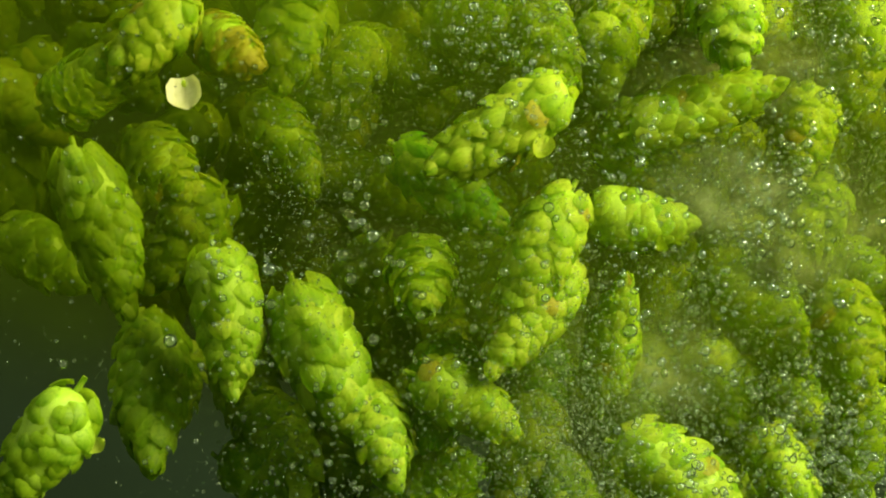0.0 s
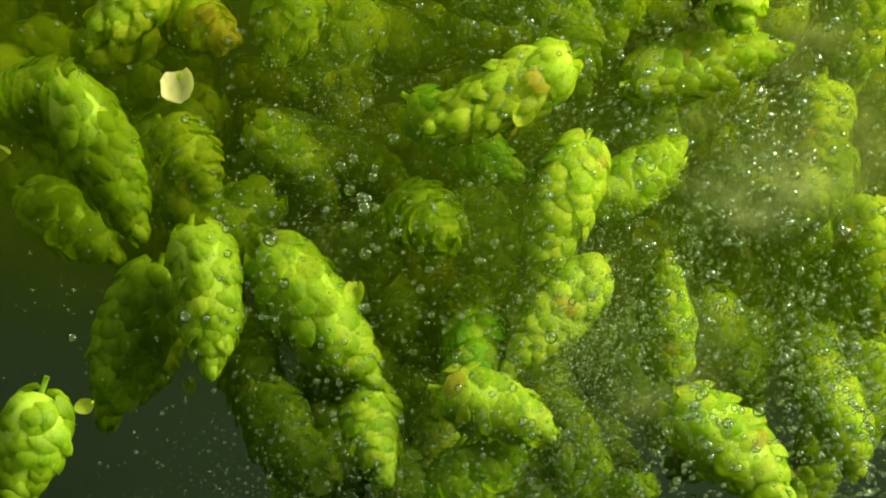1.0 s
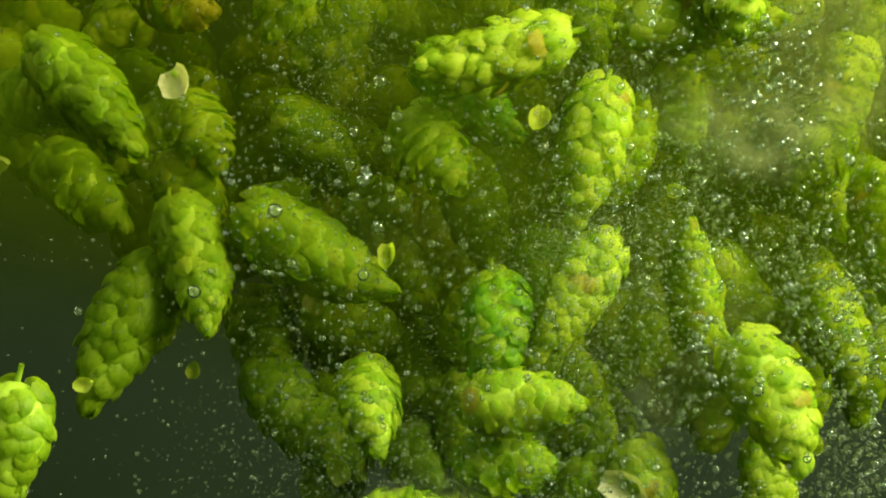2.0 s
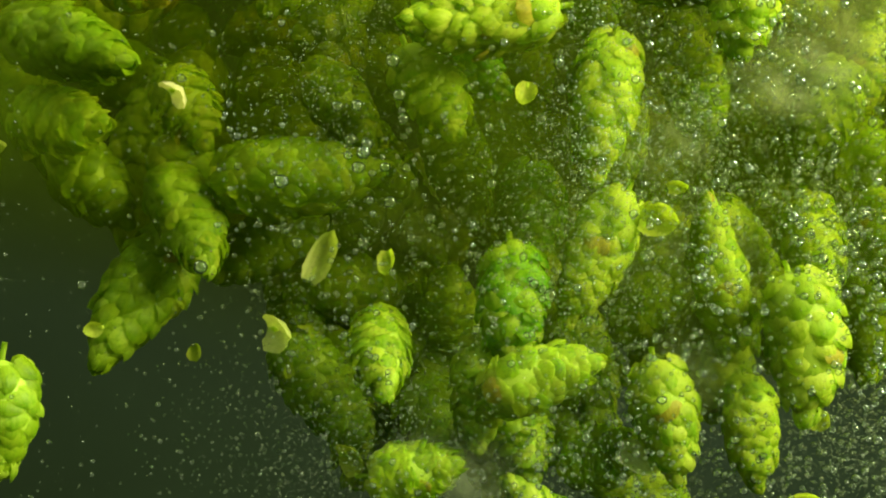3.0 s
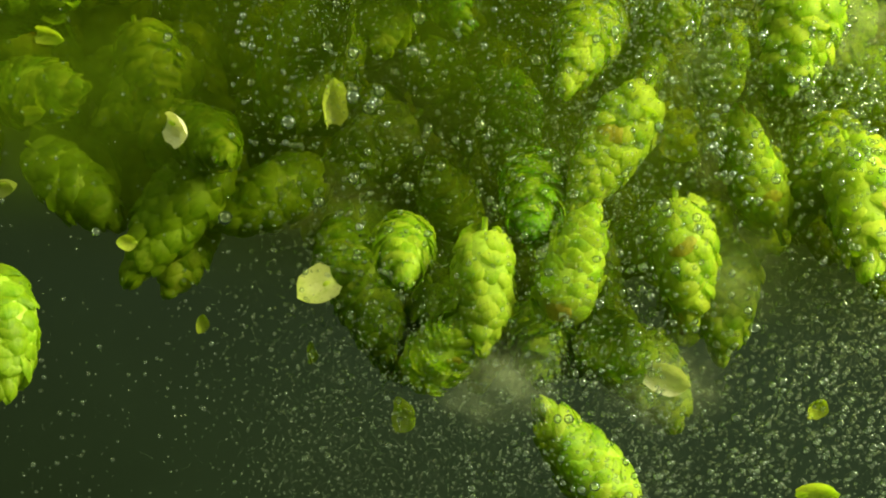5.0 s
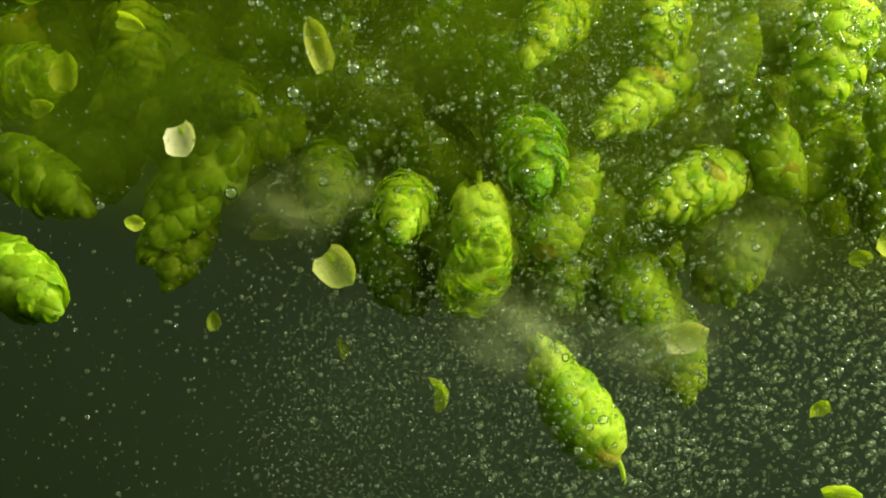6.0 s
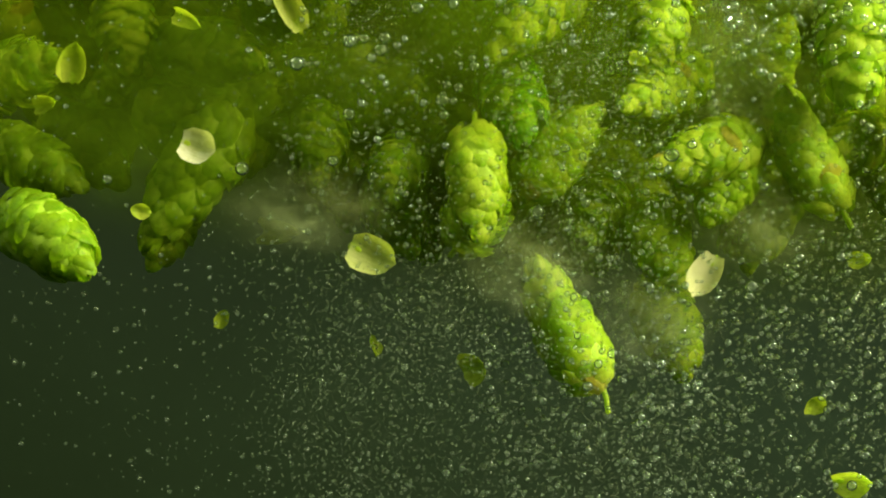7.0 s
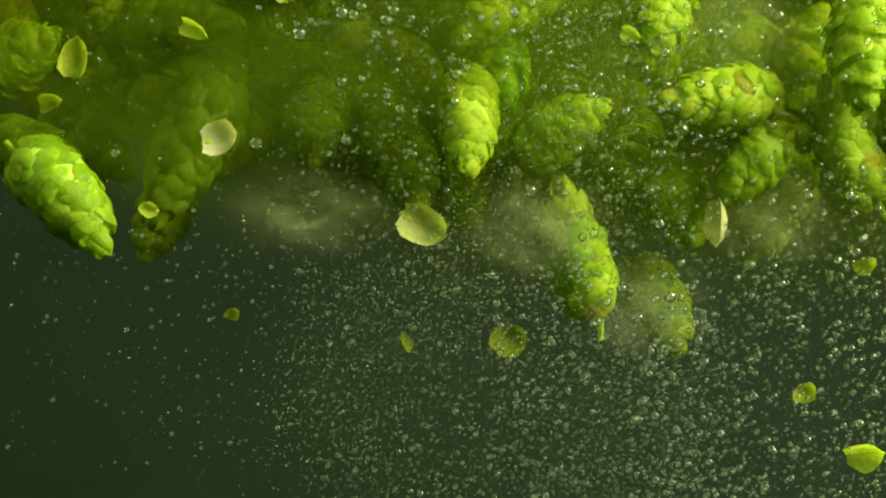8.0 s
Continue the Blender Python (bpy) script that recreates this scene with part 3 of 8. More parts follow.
# ---- bubbles ----
def ball(sub):
    bm = bmesh.new()
    bmesh.ops.create_icosphere(bm, subdivisions=sub, radius=1)
    co = np.array([v.co[:] for v in bm.verts])
    bm.verts.index_update()
    tri = np.array([[v.index for v in f.verts] for f in bm.faces])
    bm.free()
    return co, tri


def grain():
    """The smallest bubbles: eight faces."""
    co = np.array([(1, 0, 0), (-1, 0, 0), (0, 1, 0), (0, -1, 0), (0, 0, 1), (0, 0, -1)], float)
    tri = np.array([(a, b, c) if k % 2 else (b, a, c) for k, (a, b, c) in enumerate((x, y, z) for x in (0, 1) for y in (2, 3) for z in (4, 5))])
    return co, tri


BALLS = {0: grain(), 2: ball(2)}


def bubble_cloud(name, count, seed, box, sizes, sub, mat, label, clumps=0):
    """Many small bubbles in one drifting sheet; box: x, y and z spans in metres."""
    rng = np.random.default_rng(seed)
    lo, hi = np.array(box).T
    at = rng.uniform(lo, hi, (count, 3))
    if clumps:
        heart = rng.uniform(lo, hi, (clumps, 3))
        pick = rng.integers(0, clumps, count)
        near = heart[pick] + rng.normal(0, 1, (count, 3)) * (hi - lo) * np.array([0.07, 0.2, 0.06])
        at = np.where(rng.random((count, 1)) < 0.6, near, at)
    r = sizes[0] * (sizes[1] / sizes[0]) ** (rng.random(count) ** 2.2)
    co, tri = BALLS[sub]
    squash = rng.uniform(0.88, 1.12, (count, 1, 3))
    verts = (at[:, None, :] + co[None] * squash * r[:, None, None]).reshape(-1, 3)
    faces = (tri[None] + (np.arange(count) * len(co))[:, None, None]).reshape(-1, 3)
    me = bpy.data.meshes.new(name)
    me.from_pydata(verts.tolist(), [], faces.tolist())
    me.materials.append(mat)
    me.polygons.foreach_set("use_smooth", [True] * len(me.polygons))
    return tagged(new(name, me), label, "bubbles", kind="stuff")


CLEAR = "rising cloud of clear air bubbles in water"
VEIL = "milky veil of very fine bubbles"
CLOUDS = [  # each with its drift to the right and its rise in eight seconds
    (bubble_cloud("bubble_cloud", 6000, 1, ((0.0, 0.13), (-0.06, 0.03), (-0.18, 0.075)), (0.00035, 0.0011), 2, BUBBLE, CLEAR, 40), 0.012, 0.115),
    (bubble_cloud("bubble_cloud", 2100, 7, ((0.04, 0.125), (-0.06, 0.02), (-0.22, -0.03)), (0.0005, 0.0011), 2, BUBBLE, CLEAR, 14), 0.010, 0.115),
    (bubble_cloud("bubble_cloud", 2300, 8, ((0.055, 0.13), (-0.06, 0.01), (-0.07, 0.07)), (0.0004, 0.0012), 2, BUBBLE, CLEAR, 14), 0.010, 0.115),
    (bubble_cloud("bubble_cloud", 1900, 2, ((-0.05, 0.04), (-0.06, 0.0), (-0.15, 0.06)), (0.0003, 0.0009), 2, BUBBLE, CLEAR, 20), 0.012, 0.075),
    (bubble_cloud("bubble_cloud", 1350, 3, ((-0.16, -0.04), (-0.065, -0.01), (-0.13, 0.06)), (0.0002, 0.0007), 2, BUBBLE, "sparse clear air bubbles in dark water", 26), 0.045, 0.085),
    (bubble_cloud("bubble_cloud", 3400, 10, ((-0.07, 0.03), (-0.05, 0.0), (-0.13, 0.045)), (0.00018, 0.0005), 2, BUBBLE, CLEAR, 22), 0.014, 0.07),
    (bubble_cloud("bubble_cloud", 900, 11, ((0.02, 0.13), (-0.03, 0.05), (-0.22, 0.03)), (0.0004, 0.0009), 2, BUBBLE, CLEAR, 0), 0.008, 0.10),
    (bubble_cloud("fine_bubbles", 60000, 4, ((-0.01, 0.15), (-0.055, 0.09), (-0.20, 0.08)), (0.0001, 0.00032), 0, FIZZ, VEIL, 46), 0.010, 0.095),
    (bubble_cloud("fine_bubbles", 40000, 12, ((0.025, 0.14), (-0.055, 0.03), (-0.07, 0.09)), (0.00012, 0.00036), 0, FIZZ, VEIL, 20), 0.020, 0.16),
    (bubble_cloud("fine_bubbles", 34000, 5, ((-0.045, 0.05), (-0.05, 0.08), (-0.15, 0.06)), (0.0001, 0.00026), 0, FIZZ, VEIL, 26), 0.010, 0.06),
    (bubble_cloud("fine_bubbles", 1400, 6, ((-0.18, -0.03), (-0.06, 0.05), (-0.14, 0.07)), (0.0001, 0.00028), 0, FIZZ, "scattered very fine bubbles in dark water"), 0.04, 0.07),
]


def large_bubbles(count, seed):
    """Single larger bubbles, most of them in a loose swarm; each with its way up."""
    rnd = random.Random(seed)
    bm = bmesh.new()
    bmesh.ops.create_icosphere(bm, subdivisions=3, radius=1)
    me = mesh_of("air_bubble", bm, BUBBLE)
    made = []
    for k in range(count):
        b = tagged(new("air_bubble", me), "single clear round air bubble in green water", "bubble", "large air bubbles")
        r = rnd.uniform(0.0008, 0.0017)
        b.scale = (r * rnd.uniform(0.95, 1.1), r, r * rnd.uniform(0.9, 1.05))
        if k < count * 0.6:
            at = Vector((rnd.gauss(-0.015, 0.009), rnd.uniform(-0.06, -0.04), rnd.gauss(0.030, 0.011)))
        else:
            at = Vector((rnd.uniform(-0.10, 0.10), rnd.uniform(-0.06, -0.04), rnd.uniform(-0.04, 0.05)))
        made.append((b, at, rnd.uniform(0.0045, 0.0075), rnd.uniform(-0.0015, 0.003)))
    return made


LARGE = large_bubbles(36, 9)


# ---- clouded water: haze put into billowing tinted veils of hop dust, one behind the other ----
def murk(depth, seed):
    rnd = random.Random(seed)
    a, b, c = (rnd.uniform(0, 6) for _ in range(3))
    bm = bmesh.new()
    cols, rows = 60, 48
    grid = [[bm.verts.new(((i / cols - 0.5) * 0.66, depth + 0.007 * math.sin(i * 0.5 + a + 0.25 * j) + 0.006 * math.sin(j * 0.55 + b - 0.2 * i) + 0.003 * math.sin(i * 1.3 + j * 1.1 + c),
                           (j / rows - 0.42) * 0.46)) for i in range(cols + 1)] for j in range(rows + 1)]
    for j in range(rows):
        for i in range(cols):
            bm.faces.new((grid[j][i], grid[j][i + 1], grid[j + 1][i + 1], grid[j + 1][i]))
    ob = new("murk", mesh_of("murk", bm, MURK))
    return tagged(ob, "drifting sheet tinted as green hop-dust haze in the water", "cloudy water", kind="stuff")


def milk_puff(width, height, seed, mat=None):
    rnd = random.Random(seed)
    a, b = rnd.uniform(0, 6), rnd.uniform(0, 6)
    bm = bmesh.new()
    n = 24
    grid = [[bm.verts.new((2 * i / n - 1, 0.25 * math.sin(i * 0.5 + a) * math.sin(j * 0.45 + b), 2 * j / n - 1)) for i in range(n + 1)] for j in range(n + 1)]
    for j in range(n):
        for i in range(n):
            bm.faces.new((grid[j][i], grid[j][i + 1], grid[j + 1][i + 1], grid[j + 1][i]))
    name = "shade_puff" if mat else "milk_puff"
    ob = new(name, mesh_of(name, bm, mat or MILK))
    ob.scale = (width, 0.005, height)
    return tagged(ob, "dark green murk puff, added to darken the hops behind" if mat else "pale milky puff of the finest bubbles", "cloudy water", kind="stuff")


PUFF_A = milk_puff(0.0164, 0.0123, 70)
PUFF_B = milk_puff(0.0227, 0.0147, 71)
PUFF_C = milk_puff(0.0191, 0.0150, 72)
PUFF_D = milk_puff(0.0220, 0.0118, 73)
PUFF_E = milk_puff(0.0199, 0.0146, 74)
PUFF_F = milk_puff(0.0273, 0.0130, 75)
PUFF_G = milk_puff(0.0210, 0.0154, 76)
# the three dark ones are added before the upper hops to shade them
PUFF_H = milk_puff(0.0563, 0.0340, 77, SHADE_MURK)
PUFF_I = milk_puff(0.0633, 0.0343, 78, SHADE_MURK)
PUFF_J = milk_puff(0.0621, 0.0324, 79, SHADE_MURK)
PUFF_K = milk_puff(0.0300, 0.0230, 80)
PUFF_L = milk_puff(0.0270, 0.0150, 81)
PUFF_M = milk_puff(0.0240, 0.0200, 82)
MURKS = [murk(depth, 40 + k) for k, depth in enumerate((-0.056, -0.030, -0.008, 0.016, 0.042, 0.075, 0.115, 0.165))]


# ---- everything drifts upwards ----
def afloat(x, y, z, turn, tilt, spin):
    """A place in millimetres; turn: the tip's way in the upright plane, clockwise from up; tilt: towards the front; spin: about its own axis."""
    return pose(x / 1000, y / 1000, z / 1000, tilt, turn, 0) @ pose(0, 0, 0, 0, 0, spin)


def motions():
    for cloud, across, rise in CLOUDS:
        walk(cloud, [(0, pose(0, 0, 0)), (4, pose(across * 0.4, 0, rise * 0.52)), (8, pose(across, 0, rise))])
    for b, at, rise, across in LARGE:
        walk(b, [(t, pose(at.x + across * (t - 4.5) + 0.0006 * math.sin(2 * t + 900 * at.x), at.y, at.z + rise * (t - 4.5))) for t in (0, 1.5, 3, 4.5, 6, 8)])
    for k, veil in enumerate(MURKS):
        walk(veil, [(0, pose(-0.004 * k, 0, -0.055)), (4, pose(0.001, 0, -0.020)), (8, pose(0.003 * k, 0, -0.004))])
    walk(cone_a, [(0, afloat(-27.8, -25, -27.1, 156, 0, 121)),
        (0.5, afloat(-28.9, -25, -22.8, 154, 0, 123)),
        (1, afloat(-30.2, -25, -15.7, 142, 0, 125)),
        (1.5, afloat(-31.3, -18, -9.2, 130, 5, 127)),
        (2.8, afloat(-35.6, -10, 14.9, 95, 10, 132.2)),
        (3.5, afloat(-36.9, -8, 25.8, 67, 15, 135)),
        (4, afloat(-35.2, -6, 35.6, 45, 15, 137)),
        (4.5, afloat(-35.8, -4, 42.8, 30, 10, 139)),
        (5.2, afloat(-34.4, 0, 54.6, 14, 10, 141.8)),
        (6.4, afloat(-40.3, 2, 69.4, -5, 10, 146.6)),
        (8, afloat(-49.3, 0, 79.1, -15, 10, 153))])
    walk(cone_b, [(0, afloat(-50.9, -30, -16.1, 172, 0, 303)),
        (0.5, afloat(-53.2, -30, -15.9, 173, 0, 305)),
        (1, afloat(-55.6, -30, -11.2, 172, 5, 307)),
        (1.5, afloat(-58.2, -22, -6.9, 168, 10, 309)),
        (2.8, afloat(-63.6, -8, 4.6, 150, 30, 314.2)),
        (3.5, afloat(-63.1, -6, 12.7, 140, 50, 317)),
        (4, afloat(-62.6, -5, 17.5, 130, 58, 319)),
        (4.5, afloat(-62.1, -4, 23.0, 122, 60, 321)),
        (5.2, afloat(-59.7, 0, 29.2, 115, 55, 323.8)),
        (6.5, afloat(-57.3, 0, 45.4, 105, 40, 329)),
        (7, afloat(-58.8, -2, 49.4, 100, 35, 331)),
        (8, afloat(-65.7, -5, 56.8, 90, 30, 335))])
    walk(cone_c, [(0, afloat(-82.6, -20, 5.3, 162, 0, 278)),
        (0.5, afloat(-81.9, -20, 14.5, 158, 0, 280)),
        (1, afloat(-82.8, -20, 23.1, 153, 0, 282)),
        (1.5, afloat(-84.2, -20, 30.5, 148, 10, 284)),
        (2.8, afloat(-90.1, -20, 48, 112, 30, 289.2)),
        (3.5, afloat(-94.2, -20, 52.8, 100, 30, 292)),
        (4, afloat(-99, -20, 55.5, 95, 30, 294)),
        (5, afloat(-105.8, -20, 60.3, 90, 30, 298)),
        (6.5, afloat(-115.4, -20, 65.8, 85, 30, 304)),
        (8, afloat(-123.6, -20, 69.9, 80, 30, 310))])
    walk(cone_d, [(0, afloat(-102.7, 10, -2.1, 120, 0, 66)),
        (0.5, afloat(-99.8, 10, 1.3, 122, 0, 68)),
        (1, afloat(-96.8, 10, 6.5, 125, 0, 70)),
        (1.5, afloat(-94.9, 10, 12.2, 128, 0, 72)),
        (2.8, afloat(-91.7, 10, 18.1, 140, 0, 77.2)),
        (3.5, afloat(-91, 10, 18.5, 142, 0, 80)),
        (4.5, afloat(-92.4, 10, 18.5, 138, 0, 84)),
        (5.2, afloat(-97.3, 10, 15.6, 130, 0, 86.8)),
        (6.5, afloat(-106.4, 10, 20.7, 120, 10, 92)),
        (8, afloat(-106.4, 10, 25.1, 110, 20, 98))])
    walk(cone_d2, [(0, afloat(-88.8, -10, 40.8, 60, 20, 189)),
        (1, afloat(-101.5, -10, 38.7, 70, 20, 193)),
        (1.5, afloat(-102.9, -10, 40.8, 75, 20, 195)),
        (2.8, afloat(-95.6, -10, 31.2, 100, 20, 200.2)),
        (3.5, afloat(-94.2, -10, 37.7, 95, 20, 203)),
        (4, afloat(-94.4, -10, 40.1, 92, 20, 205)),
        (4.5, afloat(-98.4, -10, 36.3, 95, 20, 207)),
        (5.2, afloat(-101.5, -10, 40.8, 90, 20, 209.8)),
        (6.5, afloat(-105.7, -10, 42.9, 80, 20, 215)),
        (8, afloat(-107.1, -10, 47.8, 70, 20, 221))])
    walk(cone_e, [(0, afloat(-90.2, -45, -44.7, 214, 0, 309)),
        (0.5, afloat(-92.5, -45, -46, 203, 0, 311)),
        (1, afloat(-94.7, -45, -46.4, 200, 0, 313)),
        (1.5, afloat(-96.4, -45, -46, 196, 0, 315)),
        (2.8, afloat(-100.5, -45, -40.2, 190, 0, 320.2)),
        (3.5, afloat(-101.5, -45, -36.8, 188, 0, 323)),
        (4, afloat(-102, -45, -31.9, 184, 5, 325)),
        (4.5, afloat(-101.5, -45, -25.5, 176, 10, 327)),
        (5.2, afloat(-99.8, -45, -16.5, 160, 25, 329.8)),
        (6.4, afloat(-93.8, -45, -3.5, 108, 35, 334.6)),
        (7, afloat(-89.6, -45, 2.2, 120, 30, 337)),
        (7.5, afloat(-87.9, -45, 7.2, 130, 15, 339)),
        (8, afloat(-86.1, -45, 11.9, 138, 5, 341))])
    walk(cone_f, [(0, afloat(-72.3, -10, -34.9, 175, 30, 242)),
        (0.5, afloat(-75.9, -10, -29.3, 184, 10, 244)),
        (1, afloat(-76.9, -10, -22.6, 199, 0, 246)),
        (1.5, afloat(-79.5, -10, -21.2, 204, 0, 248)),
        (2.8, afloat(-78.0, 0, -14.2, 207, 20, 253.2)),
        (3.5, afloat(-75.3, 2, -5.3, 210, 30, 256)),
        (4, afloat(-74.1, 4, -0.1, 212, 25, 258)),
        (4.5, afloat(-72.7, 6, 4.8, 213, 15, 260)),
        (5.2, afloat(-67.5, 8, 11.6, 215, 0, 262.8)),
        (6.5, afloat(-63.7, 2, 17.2, 215, 0, 268)),
        (7, afloat(-63.4, 0, 19.1, 213, 0, 270)),
        (8, afloat(-63.7, -2, 26.1, 206, 0, 274))])
    walk(cone_f2, [(0, afloat(-70.3, 5, -36.2, 190, 10, 320)),
        (1.5, afloat(-75.8, 5, -20.2, 190, 10, 326)),
        (3, afloat(-70.3, 5, -5.7, 190, 10, 332)),
        (4.5, afloat(-69.5, 20, 0.9, 195, 10, 338)),
        (5.5, afloat(-69.5, 28, 0.1, 197, 10, 342)),
        (6.5, afloat(-73.4, 35, 5.0, 198, 10, 346)),
        (8, afloat(-78.8, 45, 9.5, 200, 10, 352))])
    walk(cone_g, [(0, afloat(-5.3, -20, -7, 170, 50, 297)),
        (0.5, afloat(-4, -20, 0.1, 150, 55, 299)),
        (1, afloat(-4, -20, 6.7, 130, 50, 301)),
        (1.5, afloat(-3.6, -20, 15.9, 135, 40, 303)),
        (2.8, afloat(-2.6, -20, 35.7, 150, 10, 308.2)),
        (3.5, afloat(-4.4, -20, 46.9, 155, 5, 311)),
        (4, afloat(-6.7, -20, 52.1, 165, 5, 313)),
        (4.5, afloat(-9.8, -20, 55.1, 172, 10, 315)),
        (5.2, afloat(-16.3, -20, 63, 178, 10, 317.8)),
        (6.5, afloat(-23.8, -20, 72.6, 180, 10, 323)),
        (8, afloat(-27.9, -20, 78.1, 180, 10, 329))])
    walk(cone_h, [(0, afloat(-0.6, 20, -19.4, 150, 40, 33)),
        (0.5, afloat(4.7, 20, -17.9, 20, 50, 35)),
        (1, afloat(6.6, 20, -17.6, 10, 45, 37)),
        (1.5, afloat(7.2, 20, -20.9, 5, 40, 39)),
        (2.8, afloat(2.4, 20, -17.9, 0, 30, 44.2)),
        (3.5, afloat(0.9, 20, -8.9, -10, 30, 47)),
        (4.5, afloat(2.4, 20, 6.2, -20, 30, 51)),
        (6.5, afloat(-6.6, 20, 30.2, -30, 30, 59)),
        (8, afloat(-9.6, 20, 48.3, -40, 30, 65))])
    walk(cone_i, [(0, afloat(5.5, -26, -36.4, 120, 10, 310)),
        (0.5, afloat(8.7, -32, -37.2, 117, 5, 312)),
        (1, afloat(12.4, -34, -37.1, 112, 5, 314)),
        (1.5, afloat(14.7, -34, -37.0, 100, 10, 316)),
        (2.8, afloat(22.1, -36, -31.4, 72, 5, 321.2)),
        (3.5, afloat(23.2, -38, -24.9, 66, 10, 324)),
        (4, afloat(26.3, -38, -17.5, 48, 10, 326)),
        (4.5, afloat(29.2, -38, -9.0, 30, 10, 328)),
        (5.2, afloat(30.3, -32, -1.8, 15, 5, 330.8)),
        (6.4, afloat(28.2, -20, 15.9, 32, 10, 335.6)),
        (7, afloat(27.9, -20, 23.4, 40, 15, 338)),
        (8, afloat(27.5, -20, 28.2, 58, 30, 342))])
    walk(cone_j, [(0, afloat(-0.6, -15, -34.5, 190, 30, 6)),
        (0.5, afloat(4.2, -22, -31.2, 190, 25, 8)),
        (1, afloat(7.6, -24, -28.1, 185, 20, 10)),
        (1.5, afloat(9.9, -26, -22.8, 182, 15, 12)),
        (2.8, afloat(15.8, -28, -13.9, 180, 0, 17.2)),
        (3.5, afloat(17.2, -28, -6.6, 195, 5, 20)),
        (4, afloat(19.4, -26, 2.1, 195, 30, 22)),
        (4.5, afloat(20.8, -24, 7.6, 190, 45, 24)),
        (5.2, afloat(22.0, -22, 14.5, 180, 55, 26.8)),
        (6.4, afloat(20.6, -22, 27.6, 170, 50, 31.6)),
        (7, afloat(17.2, -15, 36.4, 165, 45, 34)),
        (7.5, afloat(14.9, -15, 41.7, 165, 40, 36)),
        (8, afloat(12.6, -15, 46.5, 165, 40, 38))])
    walk(cone_k, [(0, afloat(-7.9, 10, -44.7, 190, 30, 240)),
        (1, afloat(-0.6, 10, -49.1, 188, 25, 244)),
        (1.5, afloat(2.4, 10, -48.1, 186, 20, 246)),
        (2.8, afloat(8.9, -15, -36.5, 184, 5, 251.2)),
        (3.5, afloat(9.7, -35, -26.2, 184, 5, 254)),
        (4, afloat(11.1, -35, -20.7, 186, 0, 256)),
        (4.5, afloat(10.8, -35, -15.4, 184, 0, 258)),
        (5.2, afloat(9.1, -35, -6.8, 180, 0, 260.8)),
        (6.4, afloat(9.3, -25, 6.9, 176, 5, 265.6)),
        (7, afloat(8.1, -28, 16.4, 178, 15, 268)),
        (7.5, afloat(7.7, -30, 23.9, 180, 25, 270)),
        (8, afloat(6.1, -30, 30.3, 180, 30, 272))])
    walk(cone_k2, [(0, afloat(-1.9, -12, -57.0, 70, 20, 132)),
        (0.5, afloat(2.2, -22, -55.9, 65, 10, 134)),
        (1, afloat(7.8, -24, -53.7, 62, 10, 136)),
        (1.5, afloat(11.6, -24, -52.4, 62, 10, 138)),
        (2.8, afloat(17.9, -12, -48.4, 160, 10, 143.2)),
        (3.5, afloat(22.7, 0, -40.3, 170, 20, 146)),
        (4, afloat(26, 0, -34, 180, 30, 148)),
        (5.2, afloat(25.6, 0, -20.2, 190, 40, 152.8)),
        (6.4, afloat(36, 0, 1.3, 200, 45, 157.6)),
        (7, afloat(38.6, 0, 8.8, 210, 50, 160)),
        (8, afloat(48.2, 0, 22.4, 220, 60, 164))])
    walk(cone_l, [(0, afloat(13.9, -35, 28, 238, 0, 282)),
        (0.5, afloat(13.9, -35, 31.7, 240, 0, 284)),
        (1, afloat(14.3, -35, 35.9, 243, 0, 286)),
        (1.5, afloat(13.9, -35, 40.9, 250, 5, 288)),
        (2.8, afloat(10.7, -35, 52.1, 262, 10, 293.2)),
        (3.5, afloat(7.4, -35, 58, 268, 10, 296)),
        (4.5, afloat(0.8, -35, 65.9, 275, 10, 300)),
        (8, afloat(-13.7, -35, 76.4, 285, 10, 314))])
    walk(cone_l2, [(0, afloat(0.8, -10, 15.6, 127, 0, 119)),
        (0.5, afloat(3.6, -10, 20.5, 128, 0, 121)),
        (1, afloat(4.3, -10, 27.5, 126, 0, 123)),
        (1.5, afloat(5.7, -10, 32.1, 130, 5, 125)),
        (2.8, afloat(4.3, -10, 49.2, 138, 10, 130.2)),
        (3.5, afloat(0.8, -10, 54.1, 144, 10, 133)),
        (4, afloat(-0.6, -10, 59, 148, 10, 135)),
        (5, afloat(-3.4, -10, 68.8, 150, 10, 139)),
        (8, afloat(-11.8, -10, 81.4, 150, 10, 151))])
    walk(cone_m, [(0, afloat(22.7, -32, -1.2, 206, 0, 98)),
        (0.5, afloat(24.9, -32, 2.8, 204, 0, 100)),
        (1, afloat(27.7, -32, 10.1, 200, 0, 102)),
        (1.5, afloat(31.0, -32, 17.7, 196, 0, 104)),
        (2.8, afloat(37.9, -32, 31.9, 190, 5, 109.2)),
        (3.5, afloat(38, -20, 39.8, 188, 10, 112)),
        (4, afloat(38.8, -20, 43.2, 188, 20, 114)),
        (4.5, afloat(36.4, -20, 45.5, 200, 35, 116)),
        (5.2, afloat(34.3, -20, 52.8, 210, 40, 118.8)),
        (6.5, afloat(24.3, -20, 56.2, 225, 35, 124)),
        (7, afloat(22.7, -20, 56.9, 228, 30, 126)),
        (8, afloat(16.5, -20, 59.6, 235, 30, 130))])
